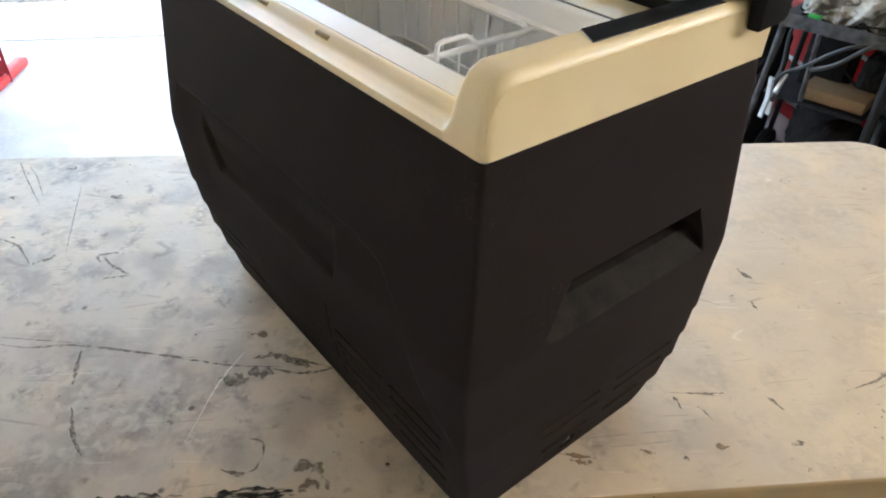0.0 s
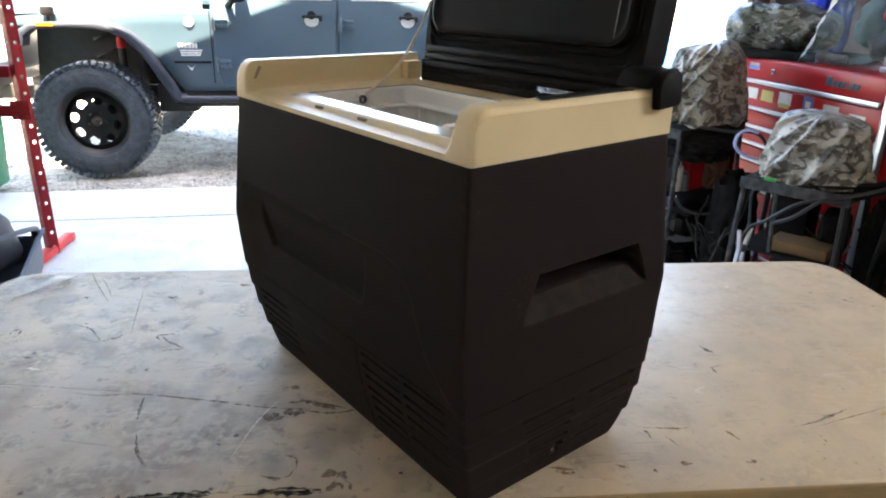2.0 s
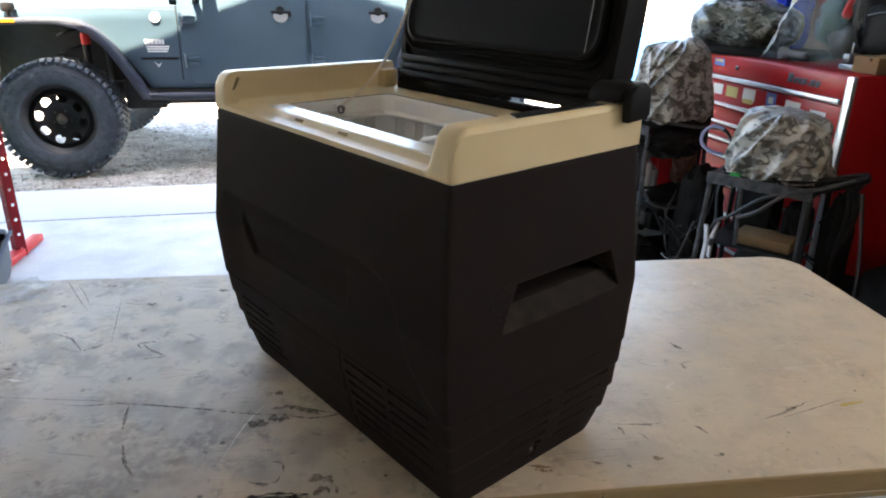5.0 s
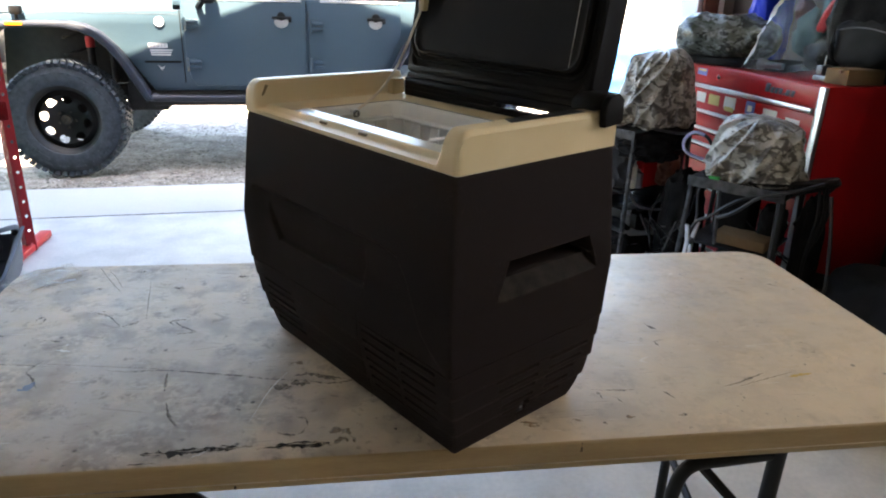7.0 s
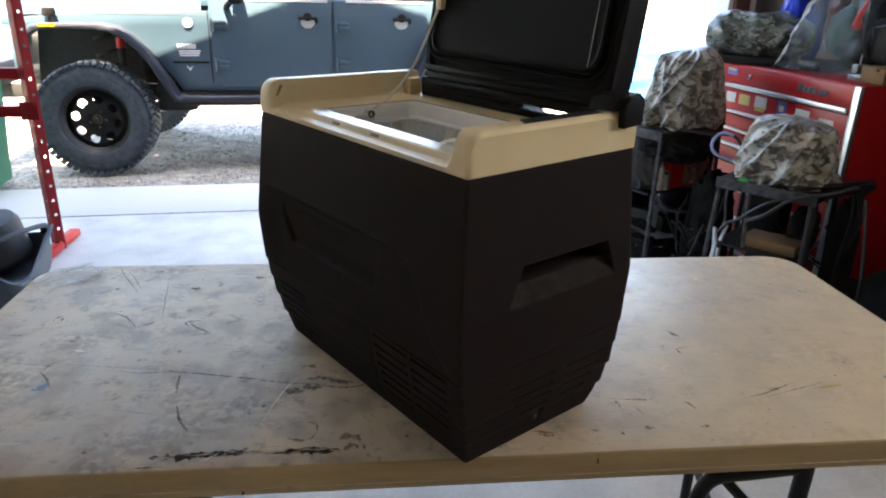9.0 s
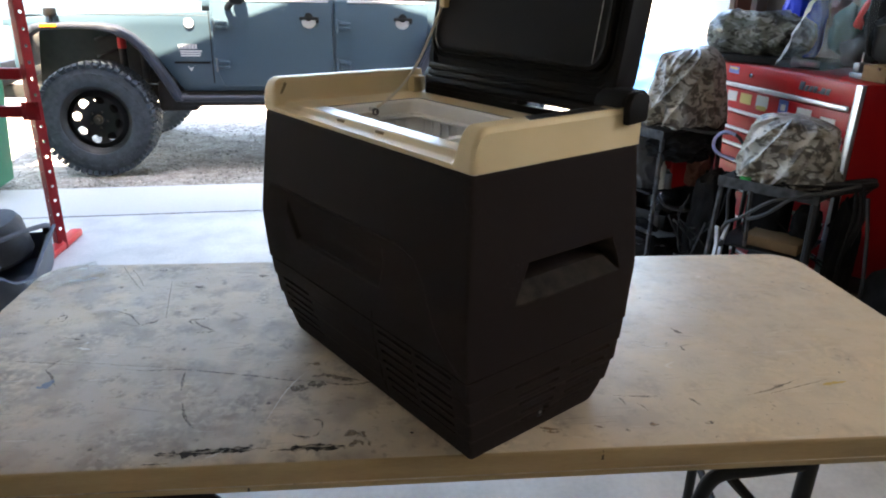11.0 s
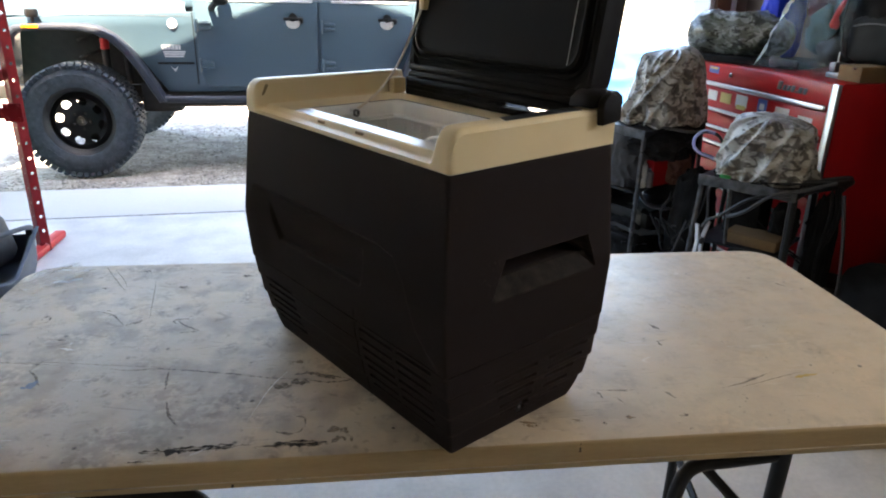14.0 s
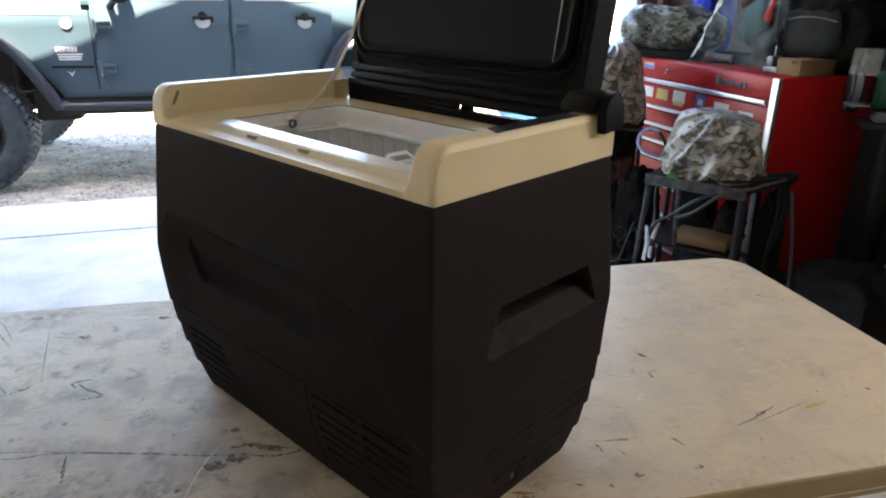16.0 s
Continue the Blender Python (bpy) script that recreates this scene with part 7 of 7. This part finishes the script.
def duffel():
    bm = BM()
    nu, nv = 40, 40
    g = []
    for j in range(nv + 1):
        v = j / nv
        e = (1 - abs(2 * v - 1) ** 5) ** 0.5
        row = []
        for i in range(nu):
            a = 2 * math.pi * i / nu
            y, z = 0.115 * e * math.cos(a), 0.100 * e * math.sin(a)
            q = 1 + 0.16 * noise.noise((v * 5, math.cos(a) * 1.6, math.sin(a) * 1.6)) + 0.10 * (1 - abs(noise.noise((v * 9 + 4, a, 1)))) ** 4
            row.append(bm.verts.new(((v - 0.5) * 0.50, y * q, max(0.0, 0.096 + z * q))))
        g.append(row)
    for j in range(nv):
        for i in range(nu):
            bm.faces.new((g[j][i], g[j][(i + 1) % nu], g[j + 1][(i + 1) % nu], g[j + 1][i]))
    bmesh.ops.remove_doubles(bm, verts=bm.verts, dist=0.0004)
    bmesh.ops.recalc_face_normals(bm, faces=bm.faces)
    loose("duffel_bag", bm, M_CAMOG, pose(1.53, 2.49, CH + 0.034, 0, 0, -42), "grey-green camouflage duffel bag on the tool chest", "bag", angle=70)


loose("tool_mat", box(BM(), -0.30, 0.30, -0.15, 0.15, 0.0, 0.034, 0.008), M_DARK, pose(1.58, 2.43, CH, 0, 0, -58), "black rubber tray on the tool chest", "tray")
duffel()


def plastic_bag():
    """Big clear bag with a stiff pale edge, slumped over its contents."""
    t = thing("plastic_bag", pose(1.655, 1.99, CH, 0, 0, 10), "cloudy clear plastic bag of parts slumped on the tool chest", "bag")
    bm = BM()
    nu, nv = 60, 36
    g = []
    for j in range(nv + 1):
        v = j / nv
        row = []
        for i in range(nu + 1):
            u = i / nu
            y = 0.20 - 0.37 * u + 0.10 * (1 - v) * (1 - u)
            x = -0.145 + 0.14 * v + 0.05 * math.sin(math.pi * u) * -math.sin(math.pi * min(1, v * 1.3)) + 0.03 * (1 - u)
            z = 0.012 + 0.42 * v - 0.05 * (1 - u) * (1 - v)
            c = 0.016 * (1 - abs(noise.noise((u * 5 + v * 4, v * 3, 2)))) ** 6 + 0.010 * (1 - abs(noise.noise((u * 9 - v * 7, v * 5, 8)))) ** 6 + 0.012 * noise.noise((u * 3, v * 3, 5))
            row.append(bm.verts.new((x - c, y, max(0.004, z))))
        g.append(row)
    for j in range(nv):
        for i in range(nu):
            bm.faces.new((g[j][i], g[j][i + 1], g[j + 1][i + 1], g[j + 1][i]))
    bmesh.ops.solidify(bm, geom=bm.faces[:], thickness=0.002)
    bmesh.ops.recalc_face_normals(bm, faces=bm.faces)
    film = part("film", bm, M_BAGFILM, t, "grey translucent plastic film", angle=60)
    film.data.materials.append(M_SCRAP)
    for p in film.data.polygons:               # stiff pale edge where the film is folded
        v = (p.center.z - 0.012) / 0.42
        if p.center.y > 0.172 + 0.10 * (1 - v) + 0.008 * noise.noise((v * 6, 1, 3)):
            p.material_index = 1
    for y, z, ry, rz, m, lab in ((0.10, 0.17, 0.075, 0.10, M_TEAL, "teal cloth in the bag"), (0.0, 0.28, 0.06, 0.09, M_TEAL, "teal cloth in the bag"), (0.17, 0.27, 0.035, 0.05, M_PINK, "pink packet in the bag"), (-0.02, 0.09, 0.10, 0.075, M_BLACK, "dark parts in the bag")):
        b2 = BM()
        bmesh.ops.create_icosphere(b2, subdivisions=3, radius=1.0)
        for v in b2.verts:
            k = 1 + 0.35 * noise.noise(v.co * 2.2 + Vector((y * 50, z * 30, 0)))
            v.co = Vector((0.045 + 0.16 * (z - 0.1) + v.co.x * 0.045 * k, y + v.co.y * ry * k, z + v.co.z * rz * k))
        part("contents", b2, m, t, lab, angle=60)


M_BAGFILM = material("clear_grey_bag_film", (0.22, 0.25, 0.26), 0.18, spread=0.08, scale=8, fine=60, bump=0.2, second=(0.12, 0.14, 0.15), rough_spread=0.05)
M_BAGFILM.node_tree.nodes["Principled BSDF"].inputs["Alpha"].default_value = 0.15
M_TEAL = material("teal_cloth", (0.025, 0.075, 0.075), 0.7, spread=0.2, scale=14, bump=0.3)
M_PINK = material("pink_packet", (0.13, 0.045, 0.065), 0.6, spread=0.2, bump=0.2)
plastic_bag()
crumple("blue_bag", pose(1.69, 2.42, CH, 0, 0, 0), 0.075, 0.075, 0.40, M_BLUE, "bright blue plastic bag on the tool chest", "bag", 9.0, 0.15, 4.0)
pack = crumple("backpack", pose(1.86, 1.86, CH, 0, 0, 20), 0.13, 0.19, 0.46, M_DARK, "black cloth backpack heaped on the tool chest", "bag", 14.0, 0.16, 3.0)
pocket = BM()
bmesh.ops.create_icosphere(pocket, subdivisions=4, radius=1.0)
for v in pocket.verts:
    k = (abs(v.co.x) ** 4 + abs(v.co.y) ** 4 + abs(v.co.z) ** 4) ** -0.25 * (1 + 0.10 * noise.noise(v.co * 3))
    v.co = Vector((-0.125 + 0.035 * v.co.x * k, -0.01 + 0.12 * v.co.y * k, 0.15 + 0.095 * v.co.z * k))
part("pocket", pocket, M_BLACK, pack, "black front pocket", angle=60)
part("zip", tube(BM(), [(-0.163, -0.11, 0.20), (-0.168, -0.04, 0.212), (-0.168, 0.03, 0.212), (-0.163, 0.09, 0.20)], 0.003, 6, 5), M_GREY, pack, "grey zip")
part("shoulder_strap", tube(BM(), [(-0.10, 0.12, 0.42), (-0.17, 0.13, 0.30), (-0.17, 0.12, 0.14), (-0.12, 0.10, 0.03)], 0.014, 8, 6, squash=0.35), M_BLACK, pack)
loose("red_strap", tube(BM(), [(1.700, 2.060, 1.20), (1.690, 2.020, 1.265), (1.690, 1.985, 1.33), (1.715, 1.96, 1.39), (1.76, 1.94, 1.45)], 0.010, 8, 6, squash=2.0), M_REDFOOT, Matrix(), "red strap hanging from the backpack", "strap")
loose("torch", lathe(BM(), [(0.0, 0.0), (0.014, 0.0), (0.016, 0.08), (0.024, 0.09), (0.026, 0.115), (0.0, 0.112)], 22), M_STEEL, pose(1.60, 2.10, CH + 0.027, 0, 88, 118), "chrome hand torch lying on the chest", "torch")
loose("pliers", tube(BM(), [(0, 0, 0.012), (0.06, 0.01, 0.014), (0.12, 0.03, 0.012), (0.18, 0.03, 0.012)], 0.010, 8, 5), M_BLACK, pose(1.53, 2.30, CH, 0, 0, 70), "black-handled pliers on the chest", "pliers")


def bench_vise():
    t = thing("bench_vise", pose(1.63, 1.83, CH, 0, 0, 100), "small rusty vise with a sliding bar on the chest", "vise")
    part("base", box(BM(), -0.05, 0.05, -0.035, 0.035, 0.0, 0.022, 0.004), M_STEEL, t)
    part("jaw", box(BM(), -0.05, -0.015, -0.03, 0.03, 0.022, 0.060, 0.006), M_STEEL, t)
    part("jaw", box(BM(), 0.010, 0.045, -0.03, 0.03, 0.022, 0.060, 0.006), M_STEEL, t)
    part("screw", tube(BM(), [(-0.12, 0, 0.04), (0.06, 0, 0.04)], 0.008, 10), M_STEEL, t)
    part("bar", tube(BM(), [(-0.115, -0.07, 0.043), (-0.115, 0.07, 0.052)], 0.005, 8), M_BROWN, t)
    part("bolt", tube(BM(), [(0.03, 0.0, 0.058), (0.03, 0.0, 0.10)], 0.006, 8), M_CHROME, t)


bench_vise()


def cardboard_box():
    t = thing("cardboard_box", pose(1.65, 1.735, CH, 0, 0, 10), "small brown cardboard box on the tool chest", "box")
    part("carton", box(BM(), -0.062, 0.13, -0.05, 0.06, 0.0, 0.058, 0.002), M_CARD, t)
    part("flap", box(BM(), -0.0615, 0.1295, -0.0495, 0.004, 0.0585, 0.0605, 0.0005), M_CARD, t)
    part("flap", box(BM(), -0.0615, 0.1295, 0.006, 0.0595, 0.0585, 0.0605, 0.0005), M_CARD, t)


cardboard_box()


def bench_grinder():
    t = thing("bench_grinder", pose(1.865, 1.44, 0, 0, 0, -35), "green bench grinder with clear eye shields on a black pedestal", "bench grinder")
    part("pedestal", tube(BM(), [(0, 0, 0.02), (0, 0, 0.90)], 0.045, 14), M_LEG, t)
    part("base_plate", box(BM(), -0.18, 0.18, -0.14, 0.14, 0.0, 0.02, 0.006), M_LEG, t)
    part("table_plate", box(BM(), -0.13, 0.13, -0.09, 0.09, 0.900, 0.918, 0.004), M_LEG, t)
    part("foot", box(BM(), -0.09, 0.09, -0.06, 0.06, 0.918, 0.960, 0.01), M_STEEL, t)
    ax = Matrix.Rotation(radians(90), 4, 'Y')
    part("motor", lathe(BM(), [(0.0, -0.105), (0.05, -0.105), (0.068, -0.085), (0.070, 0.085), (0.05, 0.105), (0.0, 0.105)], 32, Matrix.Translation((0, 0, 1.03)) @ ax), M_GREENMACHINE, t, "green motor housing")
    part("motor_band", lathe(BM(), [(0.071, -0.02), (0.0735, -0.018), (0.0735, 0.018), (0.071, 0.02)], 32, Matrix.Translation((0, 0, 1.03)) @ ax), M_WHITE, t)
    for s in (-1, 1):
        g = part("wheel_guard", lathe(BM(), [(0.0, -0.022), (0.080, -0.022), (0.086, -0.016), (0.086, 0.016), (0.080, 0.022), (0.0, 0.022)], 32, Matrix.Translation((s * 0.165, 0, 1.03)) @ ax), M_LEG, t)
        part("grinding_wheel", lathe(BM(), [(0.0, -0.010), (0.072, -0.010), (0.072, 0.010), (0.0, 0.010)], 32, Matrix.Translation((s * 0.165, -0.025, 1.03)) @ ax), M_GREY, t)
        bm = BM()
        box(bm, s * 0.165 - 0.045, s * 0.165 + 0.045, -0.125, -0.119, 1.09, 1.18, 0.002, 2, Matrix.Rotation(radians(0), 4, 'X'))
        part("eye_shield", bm, M_FILM, t, "clear plastic eye shield")
        part("shield_arm", tube(BM(), [(s * 0.165, -0.02, 1.10), (s * 0.165, -0.08, 1.16), (s * 0.165, -0.118, 1.15)], 0.005, 6), M_STEEL, t)
        part("tool_rest", box(BM(), s * 0.165 - 0.04, s * 0.165 + 0.04, -0.15, -0.09, 0.985, 0.992, 0.001), M_STEEL, t)


bench_grinder()

# ---- dark clutter on the floor beside the table ----
crumple("black_sack", pose(1.62, 1.20, 0.0, 0, 0, 10), 0.20, 0.20, 0.42, M_DARK, "black plastic sack on the floor", "sack", 21.0, 0.16, 3.0)
crumple("black_sack", pose(1.98, 1.02, 0.0, 0, 0, 50), 0.24, 0.22, 0.46, M_DARK, "black sack slumped on the floor", "sack", 31.0, 0.16, 3.0)
crumple("white_bag", pose(1.84, 1.14, 0.40, 0, 10, 30), 0.13, 0.10, 0.12, M_PAPERS, "white plastic bag lying on a black sack", "bag", 41.0, 0.2, 4.0)
loose("tyre", lathe(BM(), [(0.10, 0.02), (0.14, 0.0), (0.20, 0.0), (0.225, 0.03), (0.225, 0.11), (0.20, 0.14), (0.14, 0.14), (0.10, 0.12)], 40, None, True), M_BLACK, pose(1.34, 1.10, 0.0), "small black tyre lying on the floor", "tyre")
loose("paint_tin", lathe(BM(), [(0.0, 0.0), (0.095, 0.0), (0.098, 0.006), (0.098, 0.30), (0.094, 0.306), (0.088, 0.300), (0.0, 0.300)], 32), M_BLACK, pose(1.53, 1.50, 0.0), "tall dark paint tin with a dusty lid", "tin")
loose("carton", box(BM(), -0.10, 0.10, -0.09, 0.09, 0.0, 0.16, 0.003), M_CARD, pose(1.40, 1.10, 0.1405, 0, 0, 25), "brown cardboard carton on the small tyre", "box")
loose("carton_label", box(BM(), -0.05, 0.05, -0.03, 0.03, 0.0, 0.001, 0.0), M_PAPERS, pose(1.40, 1.10, 0.3012, 0, 0, 25), "white paper label on the carton", "label")


# ---- clear sheet standing in for sheen on the table's corner ----
def sheen_sheet():
    # The sheet's ridge follows the bright streak of the table's glossy worn corner.
    t = thing("corner_sheen", pose(-1.015, 0.675, TOP, 0, 0, 56), "crumpled clear sheet added for sheen on the table's corner", "plastic film")
    bm = BM()
    nx, ny = 30, 20
    g = []
    for j in range(ny + 1):
        row = []
        for i in range(nx + 1):
            x, y = 0.15 * (i / nx - 0.5), 0.09 * (j / ny - 0.5)
            z = 0.002 + 0.008 * (1 - abs(noise.noise((x * 22, y * 30, 1)))) ** 3 + 0.003 * noise.noise((x * 60, y * 60, 2)) + 0.007 * math.exp(-((y - 0.01) / 0.006) ** 2)
            row.append(bm.verts.new((x + 0.01 * noise.noise((y * 30, 3, 0)), y + 0.012 * noise.noise((x * 30, 5, 0)), max(0.0006, z))))
        g.append(row)
    for j in range(ny):
        for i in range(nx):
            bm.faces.new((g[j][i], g[j][i + 1], g[j + 1][i + 1], g[j + 1][i]))
    bmesh.ops.solidify(bm, geom=bm.faces[:], thickness=0.0006)
    ob = part("film", bm, M_FILM, t, angle=60)
    ob.visible_shadow = False

sheen_sheet()
for x, y, a in ((-1.008, 0.722, 12), (-0.988, 0.655, 4), (-0.962, 0.662, 40)):
    bm = BM()
    f = [[bm.verts.new((-0.017 + 0.034 * i / 8, s * 0.005 * math.sin(math.pi * (i + 1) / 10), 0.0012 + 0.0022 * math.sin(math.pi * i / 8) ** 2 + 0.0008 * (s > 0))) for s in (-1, 0, 1)] for i in range(9)]
    for p, q in zip(f, f[1:]):
        for k in (0, 1):
            bm.faces.new((p[k], p[k + 1], q[k + 1], q[k]))
    bmesh.ops.solidify(bm, geom=bm.faces[:], thickness=0.0006)
    loose("plastic_scrap", bm, M_SCRAP, pose(x, y, TOP + 0.0005, 0, 0, a), "curled pale plastic scrap on the table", "scrap", "scraps on the table")


crumple("tarpaulin", pose(2.55, 6.3, -0.02, 0, 0, 10), 0.66, 0.35, 0.92, M_TARP, "light blue tarpaulin over a pile outside", "tarpaulin", 51.0, 0.10, 3.0)
